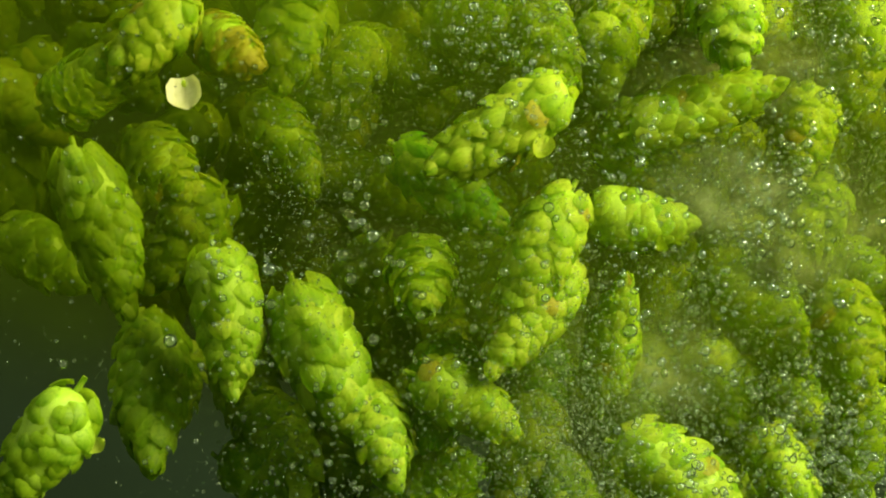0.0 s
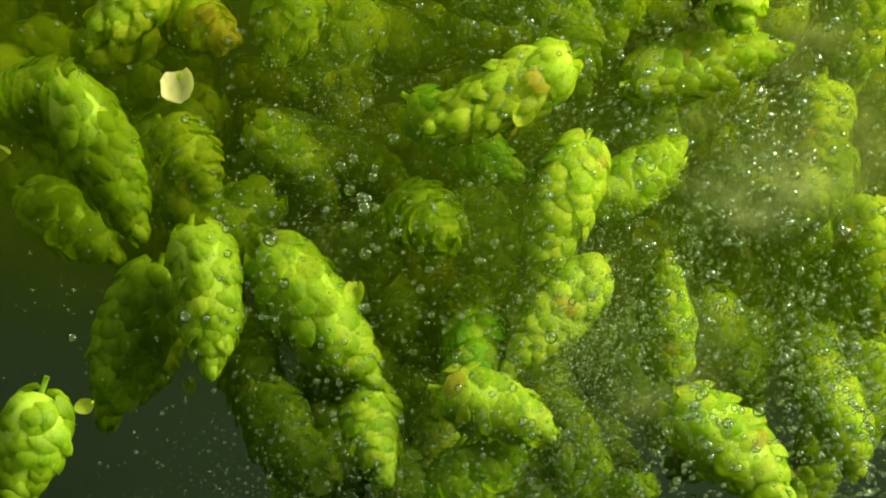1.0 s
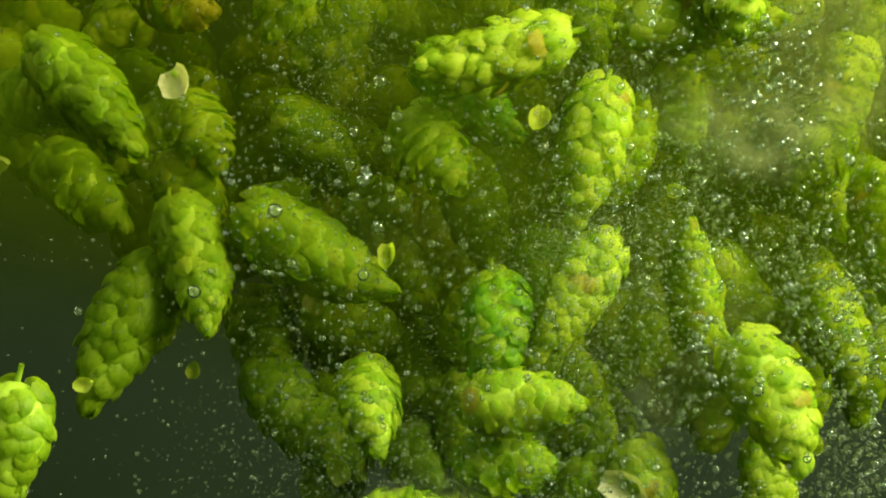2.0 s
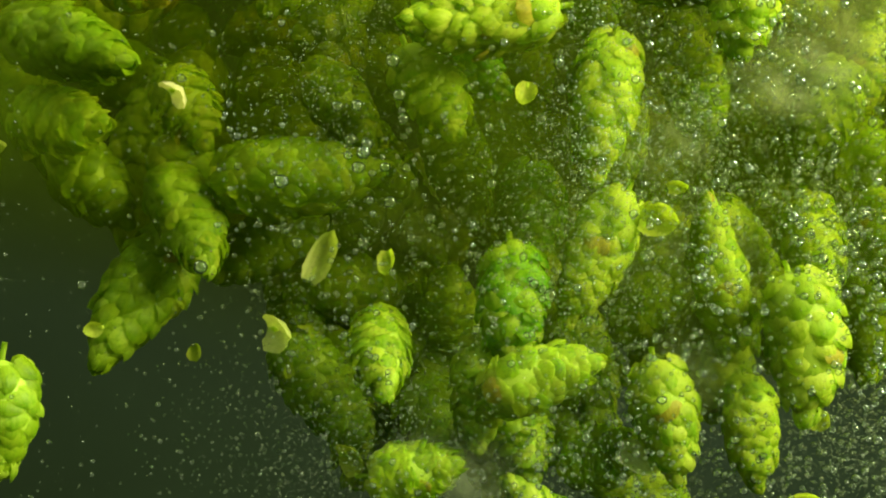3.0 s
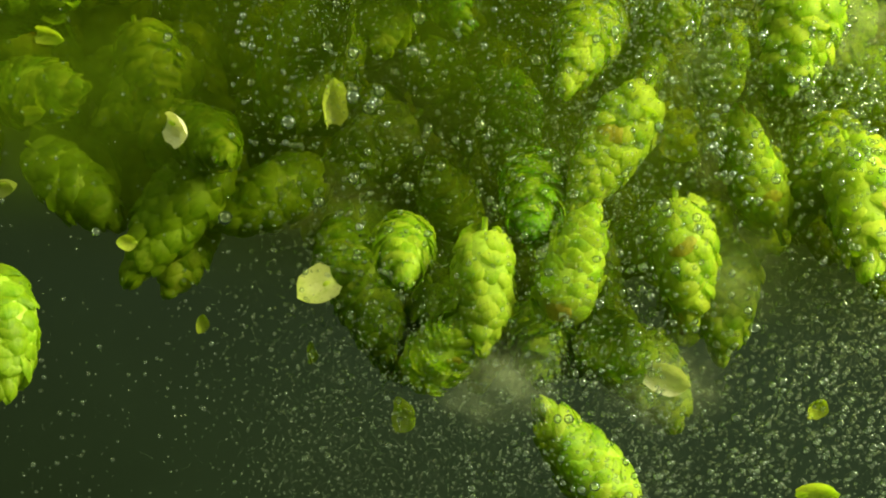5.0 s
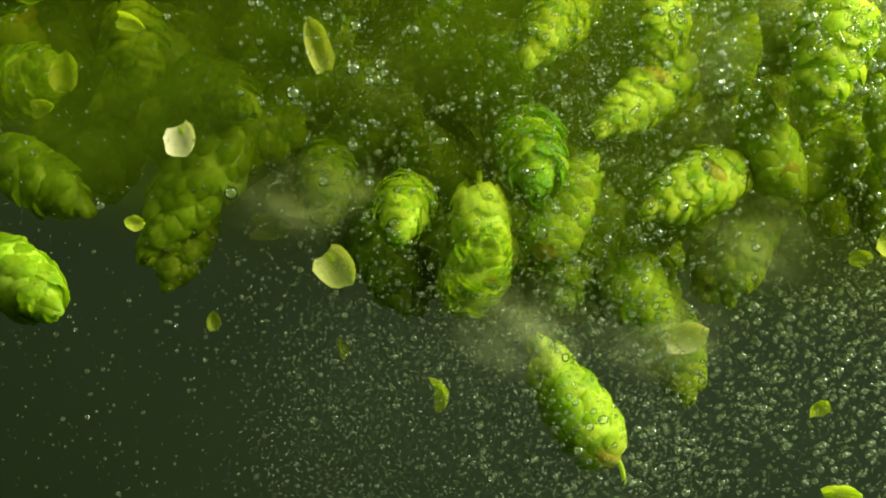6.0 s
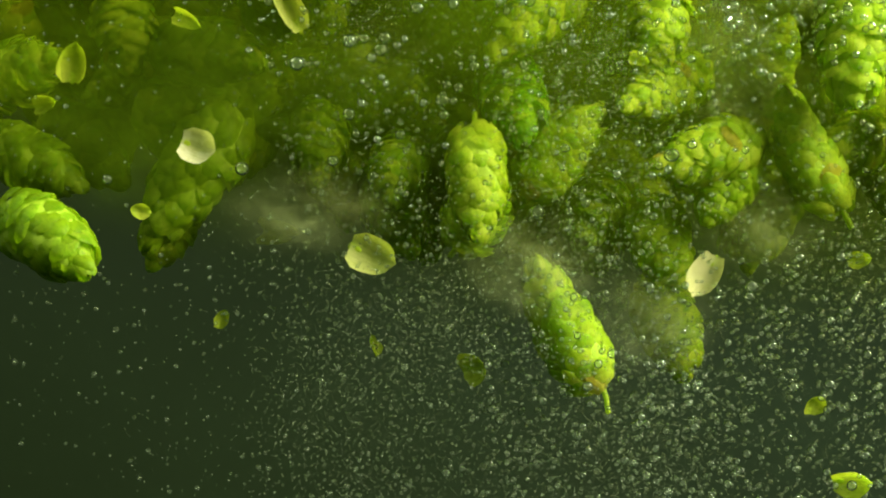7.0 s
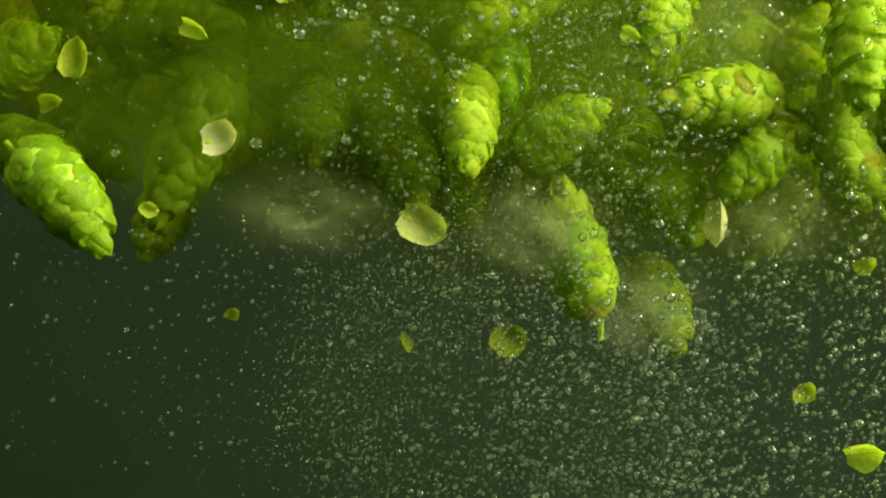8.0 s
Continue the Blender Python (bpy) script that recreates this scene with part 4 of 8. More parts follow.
    walk(cone_n, [(0, afloat(21.6, -28, -16.0, 220, 20, 240)),
        (0.5, afloat(26.0, -28, -16.0, 222, 15, 242)),
        (1, afloat(26.9, -28, -15.7, 222, 10, 244)),
        (1.5, afloat(28.9, -28, -13.6, 218, 10, 246)),
        (2.8, afloat(35.9, -28, -3.6, 206, 0, 251.2)),
        (3.5, afloat(37.3, -28, 4.2, 203, 0, 254)),
        (4, afloat(37.3, -28, 9.5, 204, 0, 256)),
        (4.5, afloat(39.4, -28, 18.2, 206, 0, 258)),
        (5.2, afloat(40.4, -28, 26.2, 216, 5, 260.8)),
        (6.4, afloat(52.7, -15, 39.6, 240, 40, 265.6)),
        (7, afloat(54.1, -15, 38.9, 245, 45, 268)),
        (8, afloat(70, -15, 35.4, 255, 40, 272))])
    walk(cone_o, [(0, afloat(41.1, -20, -22, 368, 20, 276)),
        (0.5, afloat(48, -20, -20.1, 362, 20, 278)),
        (1, afloat(54.1, -20, -17, 354, 20, 280)),
        (1.5, afloat(57.8, -20, -12.4, 352, 20, 282)),
        (2.8, afloat(65.3, -20, -5.6, 349, 5, 287.2)),
        (3.5, afloat(69.4, -20, 1.5, 345, 0, 290)),
        (4, afloat(71.6, -20, 7.8, 344, 0, 292)),
        (4.5, afloat(73.3, -20, 13.5, 342, 20, 294)),
        (5.2, afloat(76, -20, 20.6, 335, 20, 296.8)),
        (6.4, afloat(81.8, -20, 25.4, 330, 20, 301.6)),
        (7, afloat(88.6, -20, 22.7, 333, 0, 304)),
        (7.5, afloat(93.5, -20, 23.4, 334, 0, 306)),
        (8, afloat(97.9, -20, 25, 336, 0, 308))])
    walk(cone_p, [(0, afloat(61.5, -25, 33.6, 72, 0, 281)),
        (0.5, afloat(64.3, -25, 40.3, 74, 0, 283)),
        (1, afloat(62.2, -25, 44.0, 78, 0, 285)),
        (1.5, afloat(61.8, -25, 48.8, 84, 0, 287)),
        (2.8, afloat(60.2, -25, 63.6, 92, 0, 292.2)),
        (4, afloat(56.1, -25, 71.7, 100, 0, 297)),
        (8, afloat(49.4, -25, 81.1, 110, 0, 313))])
    walk(cone_q, [(0, afloat(66.6, -35, 56.7, 180, 20, 243)),
        (1.5, afloat(67.9, -35, 67.2, 180, 10, 249)),
        (2.8, afloat(69.9, -35, 60.7, 190, 0, 254.2)),
        (3.5, afloat(73.8, -35, 58.7, 195, 0, 257)),
        (4, afloat(76.1, -35, 54.7, 200, 0, 259)),
        (4.5, afloat(80, -35, 52.5, 200, 0, 261)),
        (5.2, afloat(85, -35, 50.4, 200, 5, 263.8)),
        (6.4, afloat(93.6, -35, 45.9, 200, 10, 268.6)),
        (7, afloat(96.8, -35, 47.5, 195, 15, 271)),
        (8, afloat(98.8, -35, 46.8, 190, 20, 275))])
    walk(cone_r, [(0, afloat(46.7, -25, 7.1, 100, 0, 203)),
        (0.5, afloat(48.1, -25, 10.3, 78, 0, 205)),
        (1, afloat(46.6, -24, 17.4, 58, 0, 207)),
        (1.5, afloat(44.6, -20, 22.0, 40, 0, 209)),
        (2.8, afloat(43.5, -10, 28.2, 10, 20, 214.2)),
        (3.5, afloat(43.9, 0, 33.9, 0, 30, 217)),
        (4.5, afloat(45.4, 0, 45.4, -10, 30, 221)),
        (5.2, afloat(48.9, 0, 51.1, -15, 20, 223.8)),
        (6.4, afloat(54, 0, 55.4, 170, 20, 228.6)),
        (7, afloat(52.8, 0, 56.1, 172, 10, 231)),
        (8, afloat(54, 0, 56.4, 175, 10, 235))])
    walk(cone_s, [(0, afloat(56.1, -30, -54.5, 125, 10, 327)),
        (0.5, afloat(62.1, -30, -51.2, 127, 10, 329)),
        (1, afloat(67.7, -30, -47.2, 131, 10, 331)),
        (1.5, afloat(72.5, -30, -41.9, 140, 15, 333)),
        (2.8, afloat(83.7, -30, -24.5, 172, 0, 338.2)),
        (3.5, afloat(88.5, -30, -15.9, 178, 10, 341)),
        (4, afloat(92.1, -30, -6.8, 180, 20, 343)),
        (4.5, afloat(94.9, -30, 1.2, 180, 25, 345)),
        (5.2, afloat(101.8, -30, 13.5, 178, 25, 347.8)),
        (6.5, afloat(114.1, -30, 28.1, 170, 20, 353)),
        (8, afloat(122.1, -30, 37.5, 165, 20, 359))])
    walk(cone_t, [(0, afloat(84.9, -10, -58, 160, 0, 77)),
        (0.5, afloat(93.3, -10, -48.9, 158, 0, 79)),
        (1, afloat(97.8, -10, -41.2, 160, 0, 81)),
        (1.5, afloat(100.3, -10, -30, 160, 5, 83)),
        (2.8, afloat(91.9, -10, -4.1, 170, 10, 88.2)),
        (3.5, afloat(91.9, -10, 5, 190, 10, 91)),
        (4.5, afloat(95, -10, 17, 200, 15, 95)),
        (5.2, afloat(93.6, -10, 20.5, 210, 20, 97.8)),
        (6.4, afloat(96.8, -10, 21.9, 235, 30, 102.6)),
        (8, afloat(111.5, -10, 33.8, 250, 30, 109))])
    walk(cone_u, [(0, afloat(-15.1, -25, -44.4, 160, 30, 118)),
        (0.5, afloat(-15.7, -25, -45.8, 162, 32, 120)),
        (1, afloat(-16.7, -25, -43.3, 164, 35, 122)),
        (1.5, afloat(-17.8, -25, -41, 165, 38, 124)),
        (2.8, afloat(-15.7, -25, -27.9, 172, 48, 129.2)),
        (3.5, afloat(-13.4, -25, -18.1, 170, 48, 132)),
        (4, afloat(-12, -25, -12, 172, 52, 134)),
        (4.5, afloat(-10.5, -25, -5.9, 174, 58, 136)),
        (5.2, afloat(-9.3, -25, 0.8, 180, 65, 138.8)),
        (6.4, afloat(-9.9, -15, 13.3, 190, 62, 143.6)),
        (7, afloat(-11.2, -5, 19.3, 190, 55, 146)),
        (8, afloat(-13.9, 12, 29.6, 180, 45, 150))])
    walk(cone_w, [(0, afloat(-42.9, 30, 28.6, 145, 20, 325)),
        (1, afloat(-40.6, 30, 23.2, 138, 0, 329)),
        (1.5, afloat(-37.5, 30, 24, 138, 0, 331)),
        (2.8, afloat(-28.3, 30, 35.5, 140, 20, 336.2)),
        (3.5, afloat(-26.8, 30, 44.8, 150, 30, 339)),
        (5, afloat(-29.8, 30, 58.6, 160, 30, 345)),
        (8, afloat(-34.5, 30, 77.1, 170, 30, 357))])
    walk(cone_x, [(0, afloat(-53.8, -10, 49.9, 120, 30, 77)),
        (0.5, afloat(-57.3, -10, 53.1, 118, 30, 79)),
        (1, afloat(-60.5, -10, 55.5, 115, 30, 81)),
        (1.5, afloat(-62.5, -10, 58.3, 112, 30, 83)),
        (3, afloat(-76.2, -10, 66, 100, 30, 89)),
        (8, afloat(-101.5, -10, 78.6, 90, 30, 109))])
    walk(cone_y, [(0, afloat(26.7, 0, 49.7, 170, 10, 267)),
        (0.5, afloat(28.9, 0, 51.8, 170, 10, 269)),
        (1, afloat(31.4, 0, 54.7, 168, 10, 271)),
        (1.5, afloat(32.7, 0, 58.3, 165, 10, 273)),
        (2.8, afloat(35.3, 0, 66.2, 160, 10, 278.2)),
        (8, afloat(28.1, 0, 80.5, 150, 10, 299))])
    walk(cone_z, [(0, afloat(-19.2, -30, -81.2, 80, 10, 199)),
        (1.5, afloat(-12.5, -30, -69.2, 80, 10, 205)),
        (2.8, afloat(-7.5, -30, -54.5, 80, 10, 210.2)),
        (3.5, afloat(-6.1, -30, -47.9, 75, 10, 213)),
        (4, afloat(-5.2, -30, -41.9, 65, 10, 215)),
        (4.5, afloat(-3.2, -30, -32.5, 50, 20, 217)),
        (5.2, afloat(1.1, -30, -20.5, 40, 30, 219.8)),
        (6.4, afloat(8.8, -30, 1.5, 30, 30, 224.6)),
        (8, afloat(5.3, 10, 16.3, 20, 30, 231))])
    walk(cone_aa, [(0, afloat(21.3, -20, -110.6, 310, 0, 7)),
        (2.8, afloat(27.5, -20, -71, 312, 0, 18.2)),
        (3.6, afloat(30.9, -20, -62.7, 314, 0, 21.4)),
        (4, afloat(33.4, -20, -58.9, 316, 0, 23)),
        (4.5, afloat(34.3, -20, -54.8, 318, 0, 25)),
        (5.2, afloat(34.3, -20, -49.4, 320, 0, 27.8)),
        (6.3, afloat(30.6, -20, -31.6, 328, 0, 32.2)),
        (7, afloat(29.8, -20, -19, 332, 0, 35)),
        (7.5, afloat(30.4, -18, -10.1, 338, 5, 37)),
        (8, afloat(32.9, -16, -0.5, 343, 10, 39))])
    walk(cone_ab, [(0, afloat(41.5, -10, -85.3, 170, 0, 343)),
        (1.5, afloat(47.1, -10, -68.5, 170, 0, 349)),
        (2.8, afloat(52.8, -22, -45.0, 169, 0, 354.2)),
        (3.5, afloat(55.2, -24, -29.7, 168, 0, 357)),
        (4, afloat(56.2, -25, -20.8, 168, 0, 359)),
        (4.5, afloat(57.2, -25, -13.4, 170, 0, 361)),
        (5.2, afloat(57.9, -25, 2.1, 180, 10, 363.8)),
        (6.3, afloat(61.7, -22, 17.6, 255, 30, 368.2)),
        (7, afloat(64.4, -20, 23.1, 255, 25, 371)),
        (7.5, afloat(65.9, -25, 27.8, 260, 20, 373)),
        (8, afloat(66.7, -25, 35.9, 265, 20, 375))])
    walk(cone_ac, [(0, afloat(39.1, -5, -72.2, 60, 0, 32)),
        (1.5, afloat(42, -5, -60.8, 70, 0, 38)),
        (2.8, afloat(39.1, -5, -54, 80, 0, 43.2)),
        (3.5, afloat(42.7, -5, -45.2, 85, 0, 46)),
        (4.5, afloat(45.5, -5, -33.2, 100, 0, 50)),
        (5.2, afloat(43.4, -5, -22.6, 120, 0, 52.8)),
        (6.4, afloat(52.6, -5, -6.2, 150, 0, 57.6)),
        (7, afloat(54.5, -5, 1.6, 155, 0, 60)),
        (8, afloat(58.7, -5, 12.9, 160, 0, 64))])
    walk(cone_ad, [(0, afloat(86.6, 5, -81.2, 180, 0, 81)),
        (1.5, afloat(85.1, 5, -66.7, 180, 0, 87)),
        (2.8, afloat(81.3, 12, -51.5, 175, 0, 92.2)),
        (3.5, afloat(77.2, 8, -36.4, 172, 0, 95)),
        (4.5, afloat(71.1, -5, -18.6, 180, 0, 99)),
        (5.2, afloat(70.9, -8, -10.4, 190, 0, 101.8)),
        (6.4, afloat(79.4, -4, 5.9, 200, 0, 106.6)),
        (8, afloat(85.4, 5, 10.3, 210, 0, 113))])
    walk(cone_ae, [(0, afloat(60.8, 80, -121.2, 150, 0, 302)),
        (2.8, afloat(64.3, 80, -78.4, 150, 0, 313.2)),
        (4, afloat(62.5, 80, -54.5, 150, 0, 318)),
        (5.2, afloat(65.1, 80, -37.4, 155, 0, 322.8)),
        (6.4, afloat(70.2, 80, -28, 160, 0, 327.6)),
        (7, afloat(68, 80, -23.8, 158, 0, 330)),
        (8, afloat(64.3, 80, -16.9, 150, 0, 334))])
    walk(cone_af, [(0, afloat(45.4, 0, 27.4, 0, 20, 21)),
        (2.8, afloat(65.5, 0, 37.5, 10, 20, 32.2)),
        (5, afloat(71.2, 0, 47.5, 15, 20, 41)),
        (6.4, afloat(77.2, 0, 49.7, 20, 20, 46.6)),
        (7, afloat(83.8, 0, 48.9, 20, 15, 49)),
        (8, afloat(92.4, 0, 51.8, 20, 10, 53))])
    walk(cone_ag, [(0, afloat(75.8, 10, -38.1, 200, 20, 154)),
        (1.5, afloat(80.2, 10, -21.9, 200, 20, 160)),
        (3, afloat(75.8, 10, -17.5, 200, 20, 166)),
        (5.2, afloat(67, 10, 6, 200, 20, 174.8)),
        (6.4, afloat(68.8, -10, 13.4, 210, 20, 179.6)),
        (7.5, afloat(70.2, -18, 17.3, 215, 10, 184)),
        (8, afloat(74.9, -20, 20.4, 220, 0, 186))])
    walk(cone_ba, [(0, afloat(-52.9, 30, -39.8, 160, 10, 15)),
        (1.5, afloat(-51.4, 30, -30.6, 160, 10, 21)),
        (2.8, afloat(-40.6, 30, -18.3, 165, 10, 26.2)),
        (3.5, afloat(-34.5, 30, -11.4, 170, 10, 29)),
        (4.5, afloat(-28.3, 30, -1.4, 175, 10, 33)),
        (6.4, afloat(-25.2, 30, 17.1, 180, 10, 40.6)),
        (8, afloat(-25.2, 30, 34, 185, 10, 47))])
    walk(cone_bb, [(0, afloat(-30.5, 40, -56.4, 150, 10, 137)),
        (1.5, afloat(-27.4, 40, -40.7, 150, 10, 143)),
        (2.8, afloat(-22.6, 40, -18.7, 155, 10, 148.2)),
        (4.5, afloat(-16.4, 40, 3.3, 160, 10, 155)),
        (8, afloat(-13.2, 40, 37.9, 170, 10, 169))])
    walk(cone_bc, [(0, afloat(-40.6, 30, -70.6, 190, 10, 242)),
        (1.5, afloat(-34.5, 30, -62.9, 190, 10, 248)),
        (2.8, afloat(-22.1, 30, -50.6, 190, 10, 253.2)),
        (3.5, afloat(-20.6, 30, -39.8, 185, 10, 256)),
        (4.5, afloat(-16, 30, -24.5, 180, 10, 260)),
        (5.2, afloat(-12.1, 30, -15.2, 180, 10, 262.8)),
        (6.4, afloat(-6.8, 30, 6.3, 175, 10, 267.6)),
        (8, afloat(-3.7, 30, 21.7, 170, 10, 274))])
    walk(cone_bd, [(0, afloat(11.6, 25, -5.9, 170, 10, 304)),
        (1.5, afloat(10, 25, 6.2, 165, 10, 310)),
        (3.5, afloat(2.4, 25, 27.5, 160, 10, 318)),
        (5, afloat(0.9, 25, 41.2, 155, 10, 324)),
        (8, afloat(2.4, 25, 64, 150, 10, 336))])
    walk(cone_be, [(0, afloat(25.5, 30, -38.3, 190, 10, 198)),
        (1.5, afloat(27.1, 30, -18.3, 185, 10, 204)),
        (3.5, afloat(22.5, 30, 17.1, 180, 10, 212)),
        (5, afloat(17.8, 30, 34, 175, 10, 218)),
        (8, afloat(11.7, 30, 61.7, 170, 10, 230))])
    walk(cone_bf, [(0, afloat(-9.8, 30, -30.6, 140, 10, 218)),
        (1.5, afloat(-12.9, 30, -12.1, 145, 10, 224)),
        (3.5, afloat(-9.8, 30, 17.1, 150, 10, 232)),
        (5, afloat(-14.5, 30, 29.4, 155, 10, 238)),
        (8, afloat(-22.1, 30, 49.4, 160, 10, 250))])
    walk(cone_bg, [(0, afloat(60.9, 30, -49.1, 200, 10, 202)),
        (1.5, afloat(62.4, 30, -30.6, 195, 10, 208)),
        (3.5, afloat(60.9, 30, 3.2, 190, 10, 216)),
        (5, afloat(60.9, 30, 23.2, 185, 10, 222)),
        (8, afloat(62.4, 30, 47.8, 180, 10, 234))])
    walk(cone_r1, [(0, afloat(93.1, 5, 29.9, 190, 10, 295)),
        (1, afloat(96.7, 5, 31.4, 190, 10, 299)),
        (1.5, afloat(99.4, 5, 37.2, 190, 10, 301)),
        (2.8, afloat(111.7, 15, 49.2, 190, 10, 306.2)),
        (4, afloat(119.3, 30, 55.5, 190, 10, 311)),
        (8, afloat(131.7, 30, 74, 190, 10, 327))])
    walk(cone_r2, [(0, afloat(81.9, 15, -14.7, 150, 20, 227)),
        (0.5, afloat(85.6, 15, -8.8, 150, 20, 229)),
        (1, afloat(96.1, 15, -1.3, 150, 20, 231)),
        (1.5, afloat(98.2, 18, 9.9, 155, 20, 233)),
        (2.8, afloat(95.7, 35, 34.4, 160, 20, 238.2)),
        (3.5, afloat(94.1, 50, 38.7, 170, 20, 241)),
        (5.2, afloat(105.4, 50, 43.5, 180, 20, 247.8)),
        (8, afloat(121.4, 50, 67.6, 190, 20, 259))])
    walk(cone_r3, [(0, afloat(100.8, -8, -25.2, 175, 0, 68)),
        (0.5, afloat(104.3, -8, -17.4, 175, 0, 70)),
        (1, afloat(106.5, -8, -4.1, 175, 0, 72)),
        (1.5, afloat(109.3, -8, 7.2, 175, 0, 74)),
        (2.8, afloat(112.8, 0, -1.3, 170, 0, 79.2)),
        (4, afloat(128.7, 20, 6.2, 165, 0, 84)),
        (8, afloat(137.7, 20, 36.2, 160, 0, 100))])
    walk(cone_r4, [(0, afloat(76.4, 60, -29.4, 180, 0, 187)),
        (1.5, afloat(79.7, 60, 6.7, 180, 0, 193)),
        (2.8, afloat(86.6, 60, 23.1, 182, 0, 198.2)),
        (3.5, afloat(89.9, 60, 33, 184, 0, 201)),
        (4.5, afloat(99.4, 60, 38.7, 186, 0, 205)),
        (5.2, afloat(105.2, 60, 40.4, 190, 0, 207.8)),
        (6.4, afloat(118.3, 60, 30.5, 230, 10, 212.6)),
        (8, afloat(130.6, 60, 33, 240, 10, 219))])
    walk(cone_am, [(0, afloat(-41.7, 10, -51.3, 150, 0, 49)),
        (0.5, afloat(-41.7, 10, -51.3, 152, 0, 51)),
        (1, afloat(-41.7, 10, -48.4, 152, 0, 53)),
        (1.5, afloat(-41.7, 10, -43.9, 150, 0, 55)),
        (2.8, afloat(-35.1, 10, -37.3, 150, 0, 60.2)),
        (3.5, afloat(-28.5, 10, -29.2, 155, 0, 63)),
        (4, afloat(-24.8, 10, -23.4, 160, 0, 65)),
        (4.5, afloat(-22.6, 10, -17.5, 160, 0, 67)),
        (5.2, afloat(-18.2, 10, -11.6, 160, 20, 69.8)),
        (6.4, afloat(-13.8, 10, 3.1, 160, 40, 74.6)),
        (8, afloat(-9.4, 10, 20.7, 160, 50, 81))])
    walk(cone_an, [(0, afloat(-46.1, 10, -58.6, 110, 0, 18)),
        (0.5, afloat(-44.7, 10, -59.4, 110, 0, 20)),
        (1, afloat(-38.8, 10, -52.8, 120, 0, 22)),
        (1.5, afloat(-32.9, 10, -51.3, 130, 0, 24)),
        (2.8, afloat(-27, 10, -43.9, 150, 10, 29.2)),
        (4, afloat(-21.2, 10, -29.2, 160, 30, 34)),
        (5.2, afloat(-27, 10, 1.6, 170, 40, 38.8)),
        (8, afloat(-32.9, 10, 32.5, 180, 30, 50))])
    walk(cone_ao, [(0, afloat(14.4, 20, -17.9, 200, 0, 69)),
        (1, afloat(20.5, 20, -26.9, 205, 10, 73)),
        (1.5, afloat(23.5, 20, -23.9, 205, 10, 75)),
        (2.8, afloat(31, 20, -48, 100, 20, 80.2)),
        (3.5, afloat(34, 20, -42, 100, 20, 83)),
        (4, afloat(40, 20, -42, 95, 10, 85)),
        (4.5, afloat(44.5, 20, -32.9, 95, 10, 87)),
        (5.2, afloat(41.5, 20, -23.9, 95, 20, 89.8)),
        (6.4, afloat(41.5, 20, -1.4, 60, 40, 94.6)),
        (8, afloat(38.5, 20, 21.2, 30, 30, 101))])
    walk(cone_ap, [(0, afloat(-16.4, 40, -18.7, 170, 20, 253)),
        (1, afloat(-13.2, 40, -25, 165, 20, 257)),
        (1.5, afloat(-14.8, 40, -25, 165, 20, 259)),
        (2.8, afloat(-14.8, 40, -9.3, 165, 10, 264.2)),
        (3.5, afloat(-13.2, 40, -9.3, 160, 10, 267)),
        (4.5, afloat(-10.1, 40, 0.2, 150, 10, 271)),
        (5.2, afloat(-6.9, 40, 14.3, 140, 20, 273.8)),
        (6.4, afloat(-3.8, 40, 42.6, 130, 30, 278.6)),
        (8, afloat(-10.1, 40, 59.9, 120, 30, 285))])
    walk(cone_fa, [(0, afloat(-6.7, 28, -55.0, 165, 10, 40)),
        (1.5, afloat(-6.0, 28, -42.7, 174, 10, 46)),
        (2.8, afloat(-5.2, 28, -28.9, 181.8, 10, 51.2)),
        (3.5, afloat(-4.4, 28, -18.2, 186, 10, 54)),
        (4.5, afloat(-2.9, 28, -4.4, 192, 10, 58)),
        (5.2, afloat(-2.1, 28, 3.2, 196.2, 10, 60.8)),
        (6.4, afloat(-2.1, 28, 21.6, 203.4, 10, 65.6)),
        (8, afloat(-0.6, 28, 40.0, 213, 10, 72))])
    walk(cone_fb, [(0, afloat(2.4, 18, -73.2, 150, 10, 40)),
        (1.5, afloat(6.9, 18, -65.7, 159, 10, 46)),
        (2.8, afloat(9.9, 18, -52.2, 166.8, 10, 51.2)),
        (3.5, afloat(12.9, 18, -41.8, 171, 10, 54)),
        (4.5, afloat(9.9, 18, -25.3, 177, 10, 58)),
        (5.2, afloat(9.9, 18, -17.8, 181.2, 10, 60.8)),
        (6.4, afloat(17.4, 18, 6.1, 188.4, 10, 65.6)),
        (8, afloat(26.3, 18, 28.6, 198, 10, 72))])
    walk(cone_fc, [(0, afloat(22.0, 22, -54.2, 190, 10, 40)),
        (1.5, afloat(25.1, 22, -52.7, 199, 10, 46)),
        (2.8, afloat(32.6, 22, -42.1, 206.8, 10, 51.2)),
        (3.5, afloat(34.1, 22, -31.6, 211, 10, 54)),
        (4.5, afloat(31.1, 22, -21.0, 217, 10, 58)),
        (5.2, afloat(32.6, 22, -11.9, 221.2, 10, 60.8)),
        (6.4, afloat(37.2, 22, 6.2, 228.4, 10, 65.6)),
        (8, afloat(41.7, 22, 31.9, 238, 10, 72))])
